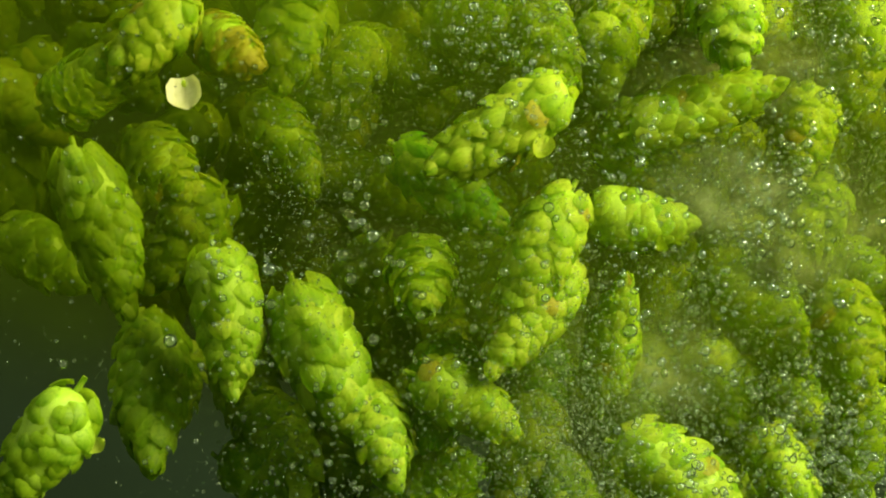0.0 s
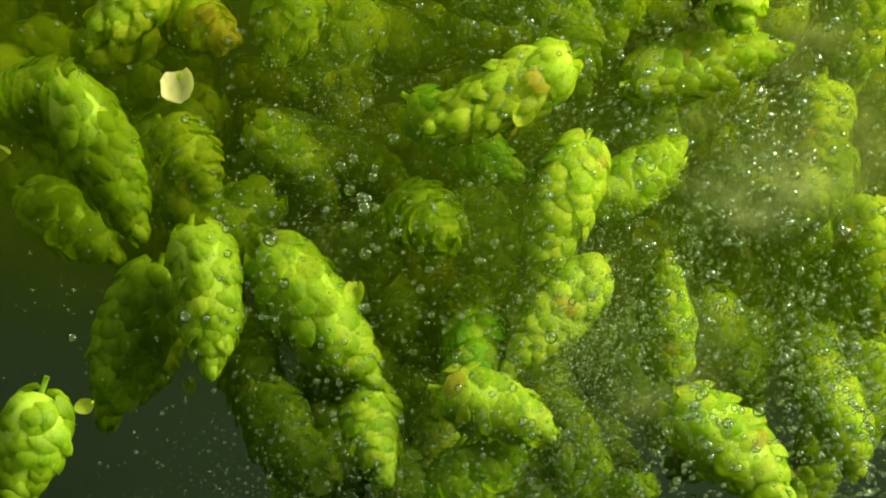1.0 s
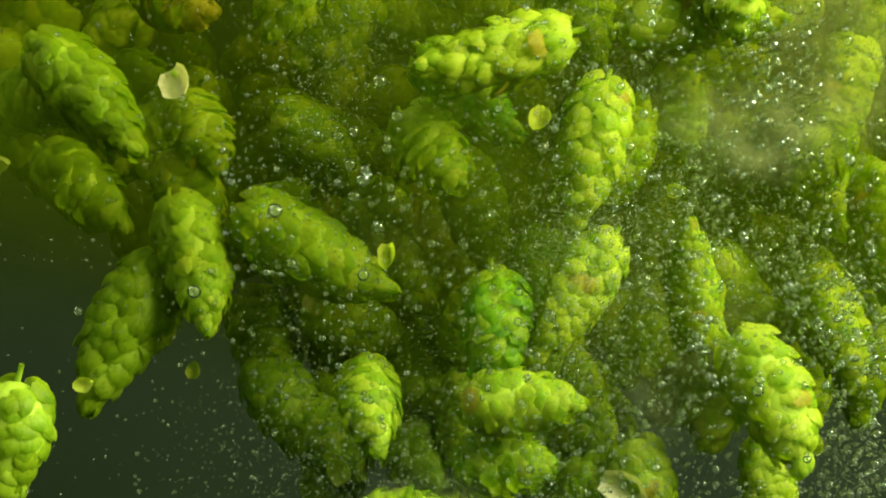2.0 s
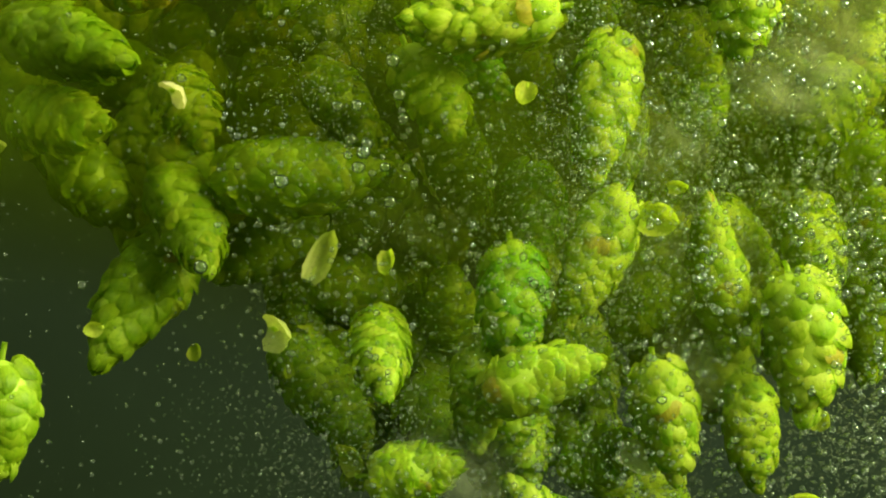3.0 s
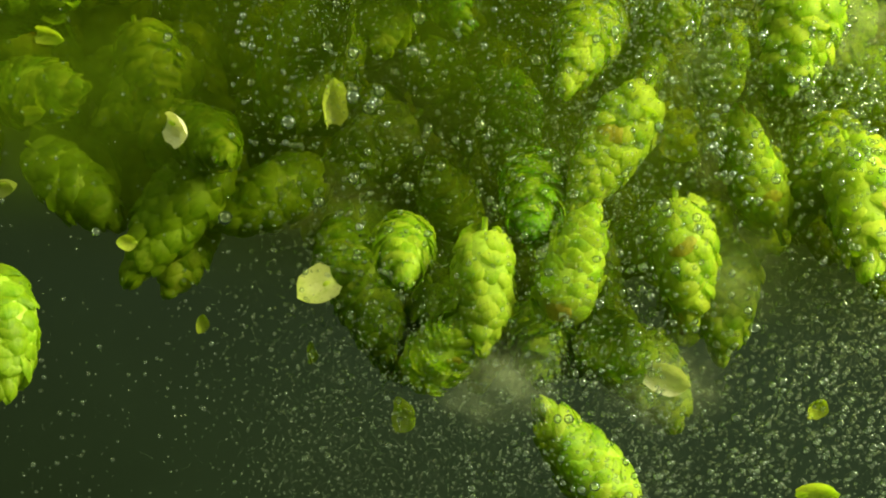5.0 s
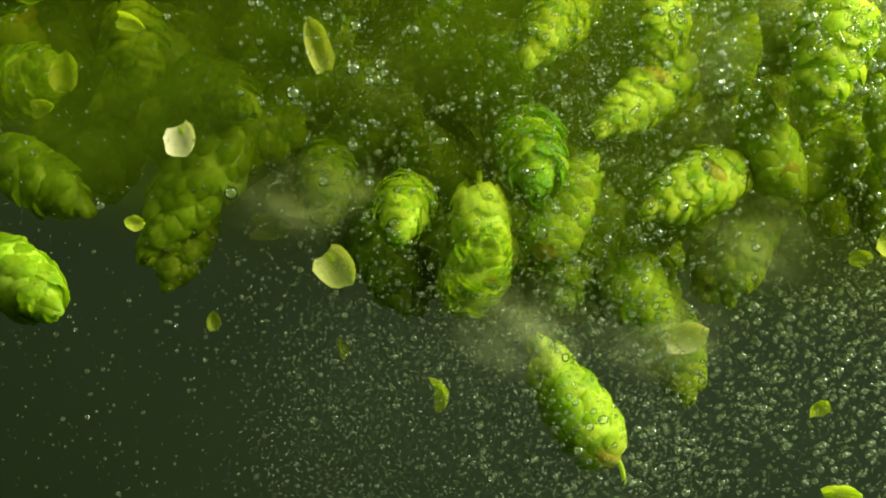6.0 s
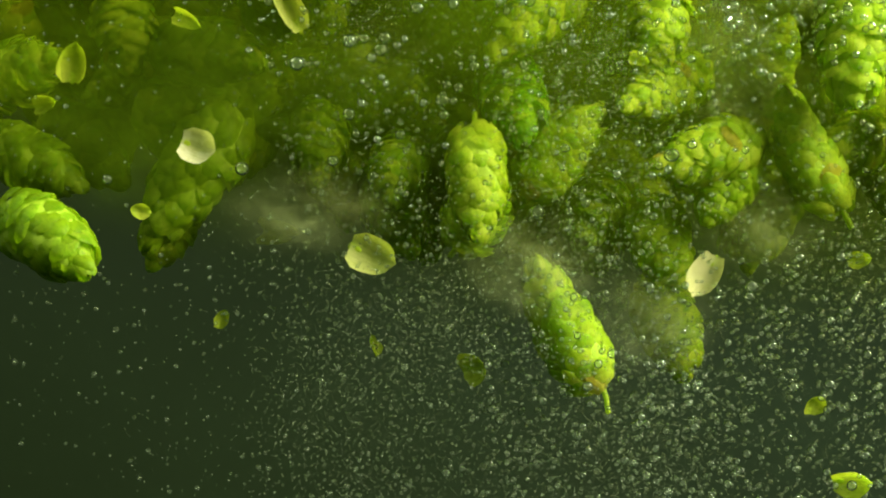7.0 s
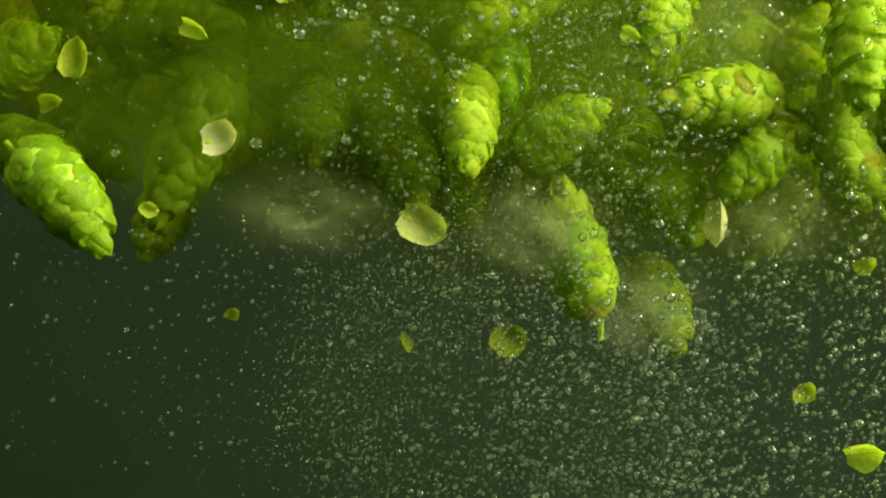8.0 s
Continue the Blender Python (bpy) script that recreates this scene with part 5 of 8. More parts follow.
    walk(cone_fd, [(0, afloat(32.1, 15, -77.1, 120, 10, 40)),
        (1.5, afloat(33.6, 15, -68.2, 129, 10, 46)),
        (2.8, afloat(38.0, 15, -56.3, 136.8, 10, 51.2)),
        (3.5, afloat(42.5, 15, -47.4, 141, 10, 54)),
        (4.5, afloat(44.0, 15, -32.5, 147, 10, 58)),
        (5.2, afloat(47.0, 15, -23.6, 151.2, 10, 60.8)),
        (6.4, afloat(54.4, 15, -1.3, 158.4, 10, 65.6)),
        (8, afloat(51.4, 15, 22.4, 168, 10, 72))])
    walk(cone_fe, [(0, afloat(70.7, 24, -48.4, 170, 10, 40)),
        (1.5, afloat(72.2, 24, -39.3, 179, 10, 46)),
        (2.8, afloat(73.7, 24, -30.2, 186.8, 10, 51.2)),
        (3.5, afloat(75.2, 24, -24.1, 191, 10, 54)),
        (4.5, afloat(72.2, 24, -15.0, 197, 10, 58)),
        (5.2, afloat(69.2, 24, -5.9, 201.2, 10, 60.8)),
        (6.4, afloat(82.8, 24, 6.2, 208.4, 10, 65.6)),
        (8, afloat(87.4, 24, 29.0, 218, 10, 72))])
    walk(cone_ff, [(0, afloat(-26.5, 26, -63.8, 155, 10, 40)),
        (1.5, afloat(-29.6, 26, -53.2, 164, 10, 46)),
        (2.8, afloat(-28.0, 26, -39.5, 171.8, 10, 51.2)),
        (3.5, afloat(-23.5, 26, -30.3, 176, 10, 54)),
        (4.5, afloat(-15.8, 26, -24.2, 182, 10, 58)),
        (5.2, afloat(-12.8, 26, -12.0, 186.2, 10, 60.8)),
        (6.4, afloat(-9.8, 26, 21.5, 193.4, 10, 65.6)),
        (8, afloat(-8.2, 26, 38.2, 203, 10, 72))])
    walk(cone_fg, [(0, afloat(52.0, 20, -38.9, 200, 10, 40)),
        (1.5, afloat(55.0, 20, -23.9, 209, 10, 46)),
        (2.8, afloat(58.0, 20, -13.4, 216.8, 10, 51.2)),
        (3.5, afloat(55.0, 20, -2.9, 221, 10, 54)),
        (4.5, afloat(58.0, 20, 3.2, 227, 10, 58)),
        (5.2, afloat(59.5, 20, 6.2, 231.2, 10, 60.8)),
        (6.4, afloat(62.5, 20, 15.2, 238.4, 10, 65.6)),
        (8, afloat(68.6, 20, 39.2, 248, 10, 72))])
    walk(cone_fh, [(0, afloat(-67.5, 15, 3.1, 215, 10, 40)),
        (1.5, afloat(-51.1, 15, 4.6, 224, 10, 46)),
        (2.8, afloat(-45.2, 15, 3.1, 231.8, 10, 51.2)),
        (3.5, afloat(-45.2, 15, 1.6, 236, 10, 54)),
        (4.5, afloat(-45.2, 15, 7.6, 242, 10, 58)),
        (5.2, afloat(-46.7, 15, 16.5, 246.2, 10, 60.8)),
        (6.4, afloat(-54.1, 15, 34.3, 253.4, 10, 65.6)),
        (8, afloat(-67.5, 15, 43.2, 263, 10, 72))])
    walk(cone_fi, [(0, afloat(-71.4, -15, 52.4, 222, 10, 40)),
        (0.5, afloat(-73.6, -15, 55.5, 224, 10, 42)),
        (1, afloat(-76.0, -15, 59.9, 226, 10, 44)),
        (1.5, afloat(-78.7, -15, 66.6, 228, 10, 46)),
        (3, afloat(-87.7, -15, 80.4, 234, 10, 52)),
        (8, afloat(-103.0, -15, 97.0, 254, 10, 72))])
    walk(cone_fj, [(0, afloat(-72.5, 5, 21.9, 140, 10, 40)),
        (1, afloat(-65.9, 5, 24.1, 144, 10, 44)),
        (1.5, afloat(-62.3, 5, 27.0, 146, 10, 46)),
        (3, afloat(-65.9, 5, 36.4, 152, 10, 52)),
        (4.5, afloat(-73.2, 5, 45.2, 158, 10, 58)),
        (8, afloat(-84.8, 5, 61.1, 172, 10, 72))])
    walk(cone_fk, [(0, afloat(46.5, -15, 102.5, 172, 10, 40)),
        (3.5, afloat(52.0, -15, 77.6, 182.5, 10, 54)),
        (4.5, afloat(54.8, -15, 65.2, 185.5, 10, 58)),
        (5, afloat(55.5, -15, 60.3, 187, 10, 60)),
        (6.5, afloat(50.7, -20, 54.1, 191.5, 10, 66)),
        (7, afloat(51.4, -20, 53.4, 193, 10, 68)),
        (8, afloat(52.0, -20, 55.5, 196, 10, 72))])
    walk(cone_fl, [(0, afloat(-7.9, 10, -67.4, 140, 10, 40)),
        (1.5, afloat(-6.5, 10, -60.1, 144.5, 10, 46)),
        (2.8, afloat(-3.5, 10, -46.9, 148.4, 10, 51.2)),
        (3.5, afloat(-1.3, 10, -36.6, 150.5, 10, 54)),
        (4.5, afloat(2.4, 10, -24.8, 153.5, 10, 58)),
        (5.2, afloat(2.4, 10, -17.5, 155.6, 10, 60.8)),
        (6.4, afloat(6.8, 10, 6.0, 159.2, 10, 65.6)),
        (8, afloat(14.1, 10, 29.5, 164, 10, 72))])
    walk(cone_bk0, [(0, afloat(-134.7, 109.8, 50.9, 218.7, 2.7, 111)),
        (1.5, afloat(-133.9, 109.8, 62.3, 224.2, 1.4, 117)),
        (3, afloat(-133.2, 109.8, 72.9, 229.8, 2.5, 123)),
        (4.5, afloat(-132.5, 109.8, 82.5, 235.3, -2.8, 129)),
        (6, afloat(-131.8, 109.8, 91.3, 240.8, -0.2, 135)),
        (8, afloat(-131.1, 109.8, 101.6, 248.2, 2.7, 143))])
    walk(cone_bk1, [(0, afloat(-126, 69.1, 25.2, 175.1, 12.9, 132)),
        (1.5, afloat(-123, 69.1, 35, 170.3, 13.1, 138)),
        (3, afloat(-120.2, 69.1, 44.1, 165.5, 9.7, 144)),
        (4.5, afloat(-117.7, 69.1, 52.4, 160.8, 10.9, 150)),
        (6, afloat(-115.4, 69.1, 59.9, 156, 11.3, 156)),
        (8, afloat(-112.7, 69.1, 68.7, 149.7, 15.1, 164))])
    walk(cone_bk2, [(0, afloat(-89.9, 123.8, 26.2, 122.2, 11.4, 344)),
        (1.5, afloat(-88.7, 123.8, 37.1, 124.4, 10.7, 350)),
        (3, afloat(-87.5, 123.8, 47.2, 126.6, 15.9, 356)),
        (4.5, afloat(-86.5, 123.8, 56.4, 128.8, 11.9, 362)),
        (6, afloat(-85.5, 123.8, 64.7, 131, 11.9, 368)),
        (8, afloat(-84.4, 123.8, 74.5, 133.9, 16.5, 376))])
    walk(cone_bk3, [(0, afloat(-31.2, 136.9, 49.7, 186.3, 0.3, 223)),
        (1.5, afloat(-33.8, 136.9, 61.3, 189.6, 4.8, 229)),
        (3, afloat(-36.2, 136.9, 72, 192.9, 3.3, 235)),
        (4.5, afloat(-38.3, 136.9, 81.7, 196.3, 4.9, 241)),
        (6, afloat(-40.3, 136.9, 90.6, 199.6, 4.5, 247)),
        (8, afloat(-42.6, 136.9, 101.1, 204.1, 0.9, 255))])
    walk(cone_bk4, [(0, afloat(-24.2, 71.7, 18.7, 110.4, -10.7, 320)),
        (1.5, afloat(-27.2, 71.7, 26.2, 106.7, -14.3, 326)),
        (3, afloat(-30, 71.7, 33.2, 103, -10.3, 332)),
        (4.5, afloat(-32.6, 71.7, 39.6, 99.2, -12.3, 338)),
        (6, afloat(-34.9, 71.7, 45.4, 95.5, -12.5, 344)),
        (8, afloat(-37.6, 71.7, 52.3, 90.6, -9.4, 352))])
    walk(cone_bk5, [(0, afloat(-53.9, 98.5, 7.3, 212.7, -11.5, 154)),
        (1.5, afloat(-53.9, 98.5, 18.5, 204.4, -17.2, 160)),
        (3, afloat(-53.9, 98.5, 28.8, 196.1, -12.9, 166)),
        (4.5, afloat(-53.9, 98.5, 38.2, 187.8, -12.3, 172)),
        (6, afloat(-53.9, 98.5, 46.8, 179.5, -17.3, 178)),
        (8, afloat(-53.9, 98.5, 56.9, 168.4, -12.7, 186))])
    walk(cone_bk6, [(0, afloat(-13.8, 60.7, 54.4, 107.5, -1.5, 215)),
        (1.5, afloat(-11.6, 60.7, 64, 101.5, -6, 221)),
        (3, afloat(-9.5, 60.7, 72.9, 95.5, -2.7, 227)),
        (4.5, afloat(-7.6, 60.7, 81, 89.5, -1.6, 233)),
        (6, afloat(-5.9, 60.7, 88.4, 83.5, -1.5, 239)),
        (8, afloat(-3.9, 60.7, 97.1, 75.6, -5.1, 247))])
    walk(cone_bk7, [(0, afloat(14.1, 122, 65, 117.3, 11.6, 259)),
        (1.5, afloat(18.3, 122, 73.8, 121.9, 12, 265)),
        (3, afloat(22.1, 122, 81.9, 126.6, 7.1, 271)),
        (4.5, afloat(25.6, 122, 89.3, 131.3, 12.5, 277)),
        (6, afloat(28.8, 122, 96, 135.9, 7.4, 283)),
        (8, afloat(32.6, 122, 103.9, 142.1, 8.9, 291))])
    walk(cone_bk8, [(0, afloat(51.3, 87.2, 66, 247.9, 13.7, 197)),
        (1.5, afloat(58, 87.2, 71.9, 248.7, 13.7, 203)),
        (3, afloat(64.1, 87.2, 77.3, 249.6, 12.9, 209)),
        (4.5, afloat(69.7, 87.2, 82.3, 250.4, 12.3, 215)),
        (6, afloat(74.8, 87.2, 86.8, 251.3, 12.7, 221)),
        (8, afloat(80.8, 87.2, 92, 252.4, 16, 229))])
    walk(cone_bk9, [(0, afloat(87, 63.9, 68, 257.9, 5.6, 293)),
        (1.5, afloat(94.1, 63.9, 71.3, 258.5, 4.6, 299)),
        (3, afloat(100.6, 63.9, 74.4, 259.1, 6.7, 305)),
        (4.5, afloat(106.6, 63.9, 77.3, 259.8, 8.1, 311)),
        (6, afloat(112, 63.9, 79.8, 260.4, 5.9, 317)),
        (8, afloat(118.4, 63.9, 82.9, 261.2, 5.7, 325))])
    walk(cone_bk10, [(0, afloat(118.1, 62.6, 62.8, 179, -10.4, 179)),
        (1.5, afloat(121.8, 62.6, 68.4, 185.3, -6.8, 185)),
        (3, afloat(125.3, 62.6, 73.6, 191.7, -5.5, 191)),
        (4.5, afloat(128.4, 62.6, 78.3, 198, -7.4, 197)),
        (6, afloat(131.2, 62.6, 82.6, 204.4, -6.4, 203)),
        (8, afloat(134.6, 62.6, 87.6, 212.8, -10.5, 211))])
    walk(cone_bk11, [(0, afloat(122.8, 127.6, 20.8, 147.2, -12, 273)),
        (1.5, afloat(127.8, 127.6, 30.9, 146.3, -12.9, 279)),
        (3, afloat(132.5, 127.6, 40.2, 145.4, -12.1, 285)),
        (4.5, afloat(136.8, 127.6, 48.8, 144.5, -15.3, 291)),
        (6, afloat(140.7, 127.6, 56.6, 143.7, -15.1, 297)),
        (8, afloat(145.2, 127.6, 65.7, 142.5, -13.6, 305))])
    walk(cone_bk12, [(0, afloat(46.6, 92.3, -48.9, 123.4, -5.1, 299)),
        (1.5, afloat(39.1, 92.3, -25.5, 121.1, -5.3, 305)),
        (3, afloat(32.1, 92.3, -4.1, 118.8, -7.3, 311)),
        (4.5, afloat(25.8, 92.3, 15.6, 116.5, -8.1, 317)),
        (6, afloat(20.1, 92.3, 33.5, 114.2, -9, 323)),
        (8, afloat(13.3, 92.3, 54.5, 111.1, -10.5, 331))])
    walk(cone_bk13, [(0, afloat(18, 129.4, 7.7, 157.8, 8, 208)),
        (1.5, afloat(18.9, 129.4, 22.5, 163.2, 7.5, 214)),
        (3, afloat(19.7, 129.4, 36.2, 168.5, 7.3, 220)),
        (4.5, afloat(20.4, 129.4, 48.7, 173.9, 7.9, 226)),
        (6, afloat(21, 129.4, 60.1, 179.3, 5.5, 232)),
        (8, afloat(21.8, 129.4, 73.4, 186.4, 7.5, 240))])
    walk(cone_bk14, [(0, afloat(73.3, 121.6, -10.9, 210.5, 17.5, 299)),
        (1.5, afloat(73.3, 121.6, 7, 206.7, 15.8, 305)),
        (3, afloat(73.3, 121.6, 23.6, 202.8, 15.3, 311)),
        (4.5, afloat(73.3, 121.6, 38.7, 198.9, 11.9, 317)),
        (6, afloat(73.3, 121.6, 52.5, 195.1, 15.1, 323)),
        (8, afloat(73.3, 121.6, 68.7, 189.9, 13.4, 331))])
    walk(cone_bk15, [(0, afloat(-41.7, 125.3, -22.2, 203.6, 8.8, 118)),
        (1.5, afloat(-38.4, 125.3, -5.4, 209.2, 10.6, 124)),
        (3, afloat(-35.3, 125.3, 10.1, 214.8, 11.2, 130)),
        (4.5, afloat(-32.4, 125.3, 24.3, 220.3, 11.7, 136)),
        (6, afloat(-29.9, 125.3, 37.2, 225.9, 8.9, 142)),
        (8, afloat(-26.8, 125.3, 52.4, 233.4, 11.8, 150))])
    walk(cone_bk16, [(0, afloat(-4.6, 138.1, -34.1, 253, -4.1, 172)),
        (1.5, afloat(-7.2, 138.1, -16.5, 253.4, -6.3, 178)),
        (3, afloat(-9.5, 138.1, -0.2, 253.7, -2.3, 184)),
        (4.5, afloat(-11.7, 138.1, 14.7, 254.1, -1.7, 190)),
        (6, afloat(-13.7, 138.1, 28.2, 254.4, -4.5, 196)),
        (8, afloat(-16, 138.1, 44.1, 254.9, -3.2, 204))])
    walk(cone_bk17, [(0, afloat(87.1, 73.7, -74.1, 224.9, -13.4, 349)),
        (1.5, afloat(78.7, 73.7, -48.2, 226.4, -14.9, 355)),
        (3, afloat(71, 73.7, -24.3, 227.9, -13.7, 361)),
        (4.5, afloat(63.9, 73.7, -2.5, 229.4, -12.8, 367)),
        (6, afloat(57.5, 73.7, 17.4, 230.9, -13.6, 373)),
        (8, afloat(49.9, 73.7, 40.7, 232.9, -13.1, 381))])
    walk(cone_bk18, [(0, afloat(122.6, 95.3, -86.1, 204, -10.1, 14)),
        (1.5, afloat(115.4, 95.3, -53.1, 198.8, -10.5, 20)),
        (3, afloat(108.8, 95.3, -22.7, 193.5, -14, 26)),
        (4.5, afloat(102.8, 95.3, 5.1, 188.2, -11.4, 32)),
        (6, afloat(97.3, 95.3, 30.4, 182.9, -12.9, 38)),
        (8, afloat(90.9, 95.3, 60.1, 175.9, -13.9, 46))])
    walk(cone_bk19, [(0, afloat(-98.7, 74.5, 54.3, 130.9, 2, 143)),
        (1.5, afloat(-96.4, 74.5, 53.1, 122.2, 1.5, 149)),
        (3, afloat(-94.3, 74.5, 52.1, 113.5, 2.9, 155)),
        (4.5, afloat(-92.4, 74.5, 51.1, 104.8, 2.8, 161)),
        (6, afloat(-90.6, 74.5, 50.2, 96.1, 0.7, 167)),
        (8, afloat(-88.6, 74.5, 49.2, 84.5, 4.7, 175))])
    walk(cone_bk20, [(0, afloat(-114, 82.3, 17.3, 165.6, 15.7, 310)),
        (1.5, afloat(-112.8, 82.3, 20.8, 158.4, 12.9, 316)),
        (3, afloat(-111.8, 82.3, 24, 151.2, 10.9, 322)),
        (4.5, afloat(-110.8, 82.3, 27, 144, 14.4, 328)),
        (6, afloat(-109.9, 82.3, 29.6, 136.7, 11.3, 334)),
        (8, afloat(-108.8, 82.3, 32.8, 127.1, 14, 342))])
    walk(cone_bk21, [(0, afloat(-76.9, 136.7, 4, 231, 14.4, 343)),
        (1.5, afloat(-75.1, 136.7, 12.1, 229.4, 13.4, 349)),
        (3, afloat(-73.6, 136.7, 19.7, 227.9, 11.8, 355)),
        (4.5, afloat(-72.1, 136.7, 26.6, 226.4, 10.4, 361)),
        (6, afloat(-70.8, 136.7, 32.8, 224.9, 13.1, 367)),
        (8, afloat(-69.3, 136.7, 40.1, 222.9, 12.9, 375))])
    walk(cone_bk22, [(0, afloat(-94.7, 108.7, -10.7, 156.2, -3.1, 356)),
        (1.5, afloat(-97.1, 108.7, 2.8, 163.6, -2.5, 362)),
        (3, afloat(-99.4, 108.7, 15.2, 170.9, 0.3, 368)),
        (4.5, afloat(-101.4, 108.7, 26.5, 178.3, 0.6, 374)),
        (6, afloat(-103.3, 108.7, 36.9, 185.7, -2.3, 380)),
        (8, afloat(-105.5, 108.7, 49, 195.5, 0.6, 388))])
    walk(cone_bk23, [(0, afloat(48.5, 94.5, -77.2, 136.2, -9.9, 83)),
        (1.5, afloat(43.4, 94.5, -52.2, 132.3, -13.4, 89)),
        (3, afloat(38.6, 94.5, -29.2, 128.4, -9.9, 95)),
        (4.5, afloat(34.3, 94.5, -8.1, 124.5, -10.2, 101)),
        (6, afloat(30.3, 94.5, 11.1, 120.6, -12.1, 107)),
        (8, afloat(25.7, 94.5, 33.6, 115.4, -14.1, 115))])
    walk(cone_bk24, [(0, afloat(8.1, 93.2, -91, 151.1, -13.6, 357)),
        (1.5, afloat(14.4, 93.2, -66.1, 160.1, -14.9, 363)),
        (3, afloat(20.2, 93.2, -43.1, 169.2, -13.7, 369)),
        (4.5, afloat(25.6, 93.2, -22.1, 178.3, -15.9, 375)),
        (6, afloat(30.4, 93.2, -3, 187.4, -12.9, 381)),
        (8, afloat(36.1, 93.2, 19.5, 199.5, -13.9, 389))])
    walk(cone_bk25, [(0, afloat(-41.8, 126.1, 26.3, 102.1, -3.3, 167)),
        (1.5, afloat(-44.3, 126.1, 37.3, 102.7, 0.6, 173)),
        (3, afloat(-46.7, 126.1, 47.4, 103.3, -0.3, 179)),
        (4.5, afloat(-48.8, 126.1, 56.6, 103.9, -3.5, 185)),
        (6, afloat(-50.7, 126.1, 65, 104.6, -3.4, 191)),
        (8, afloat(-53, 126.1, 74.8, 105.4, -4.1, 199))])
    walk(cone_bk26, [(0, afloat(82.4, 108.6, 20.1, 175.9, 12.1, 277)),
        (1.5, afloat(89.7, 108.6, 25.4, 178.7, 12.9, 283)),
        (3, afloat(96.5, 108.6, 30.2, 181.4, 9.1, 289)),
        (4.5, afloat(102.7, 108.6, 34.7, 184.1, 13, 295)),
        (6, afloat(108.3, 108.6, 38.8, 186.8, 10.2, 301)),
        (8, afloat(114.9, 108.6, 43.5, 190.4, 11.6, 309))])
    walk(cone_mid0, [(0, afloat(-28.9, 39.5, 48.6, 224.4, 0, 292)),
        (1.5, afloat(-28.8, 39.5, 60.4, 219.6, 0, 298)),
        (3, afloat(-28.8, 39.5, 71.7, 214.8, 0, 304)),
        (4.5, afloat(-28.8, 39.5, 82, 210, 0, 310)),
        (6, afloat(-28.7, 39.5, 91.8, 205.2, 0, 316)),
        (8, afloat(-28.6, 39.5, 103.5, 198.8, 0, 324))])
    walk(cone_mid1, [(0, afloat(-76.9, 44.7, 24.8, 212.6, 20.2, 291)),
        (1.5, afloat(-78.6, 44.7, 30.9, 215.9, 20.2, 297)),
        (3, afloat(-80.3, 44.7, 37.2, 219.2, 20.2, 303)),
        (4.5, afloat(-82, 44.7, 43.3, 222.5, 20.2, 309)),
        (6, afloat(-83.7, 44.7, 48.6, 225.7, 20.2, 315)),
        (8, afloat(-86, 44.7, 54.5, 230.1, 20.2, 323))])
    walk(cone_mid2, [(0, afloat(-120, 51.9, 40.8, 129.6, -23.8, 53)),
        (1.5, afloat(-121, 51.9, 46.7, 135, -23.8, 59)),
        (3, afloat(-122.1, 51.9, 53.5, 140.4, -23.8, 65)),
        (4.5, afloat(-123.1, 51.9, 59.2, 145.7, -23.8, 71)),
        (6, afloat(-124.1, 51.9, 64.8, 151.1, -23.8, 77)),
        (8, afloat(-125.5, 51.9, 71.1, 158.2, -23.8, 85))])
    walk(cone_mid3, [(0, afloat(-39.4, 16.7, 58, 191.3, 7.8, 335)),
        (1.5, afloat(-39.1, 16.7, 67.7, 199.2, 7.8, 341)),
        (3, afloat(-38.7, 16.7, 76.7, 207.1, 7.8, 347)),
        (4.5, afloat(-38.4, 16.7, 85.3, 215, 7.8, 353)),
        (6, afloat(-38.1, 16.7, 92.9, 222.9, 7.8, 359)),
        (8, afloat(-37.6, 16.7, 102.8, 233.4, 7.8, 367))])
    walk(cone_mid4, [(0, afloat(12.2, 51.2, 63, 103.8, 14.6, 108)),
        (1.5, afloat(14, 51.2, 80.7, 111.4, 14.6, 114)),
        (3, afloat(15.7, 51.2, 96.9, 119.1, 14.6, 120)),
        (4.5, afloat(17.5, 51.2, 112.4, 126.8, 14.6, 126)),
        (6, afloat(19.2, 51.2, 126, 134.4, 14.6, 132)),
        (8, afloat(21.6, 51.2, 143.8, 144.7, 14.6, 140))])
    walk(cone_mid5, [(0, afloat(38.2, 8.5, 46.6, 202.1, -25, 324)),
        (1.5, afloat(39.6, 8.5, 63.3, 199.1, -25, 330)),
        (3, afloat(41, 8.5, 77.8, 196, -25, 336)),
        (4.5, afloat(42.4, 8.5, 91.7, 193, -25, 342)),
        (6, afloat(43.7, 8.5, 104.4, 189.9, -25, 348)),
        (8, afloat(45.6, 8.5, 120.4, 185.8, -25, 356))])
    walk(cone_mid6, [(0, afloat(44.6, 13.4, 62.2, 188.3, 14.8, 293)),
        (1.5, afloat(46.3, 13.4, 78.4, 186.2, 14.8, 299)),
        (3, afloat(47.9, 13.4, 93.3, 184.1, 14.8, 305)),
        (4.5, afloat(49.6, 13.4, 107.3, 182, 14.8, 311)),
        (6, afloat(51.2, 13.4, 120.8, 179.9, 14.8, 317)),
        (8, afloat(53.5, 13.4, 136, 177, 14.8, 325))])
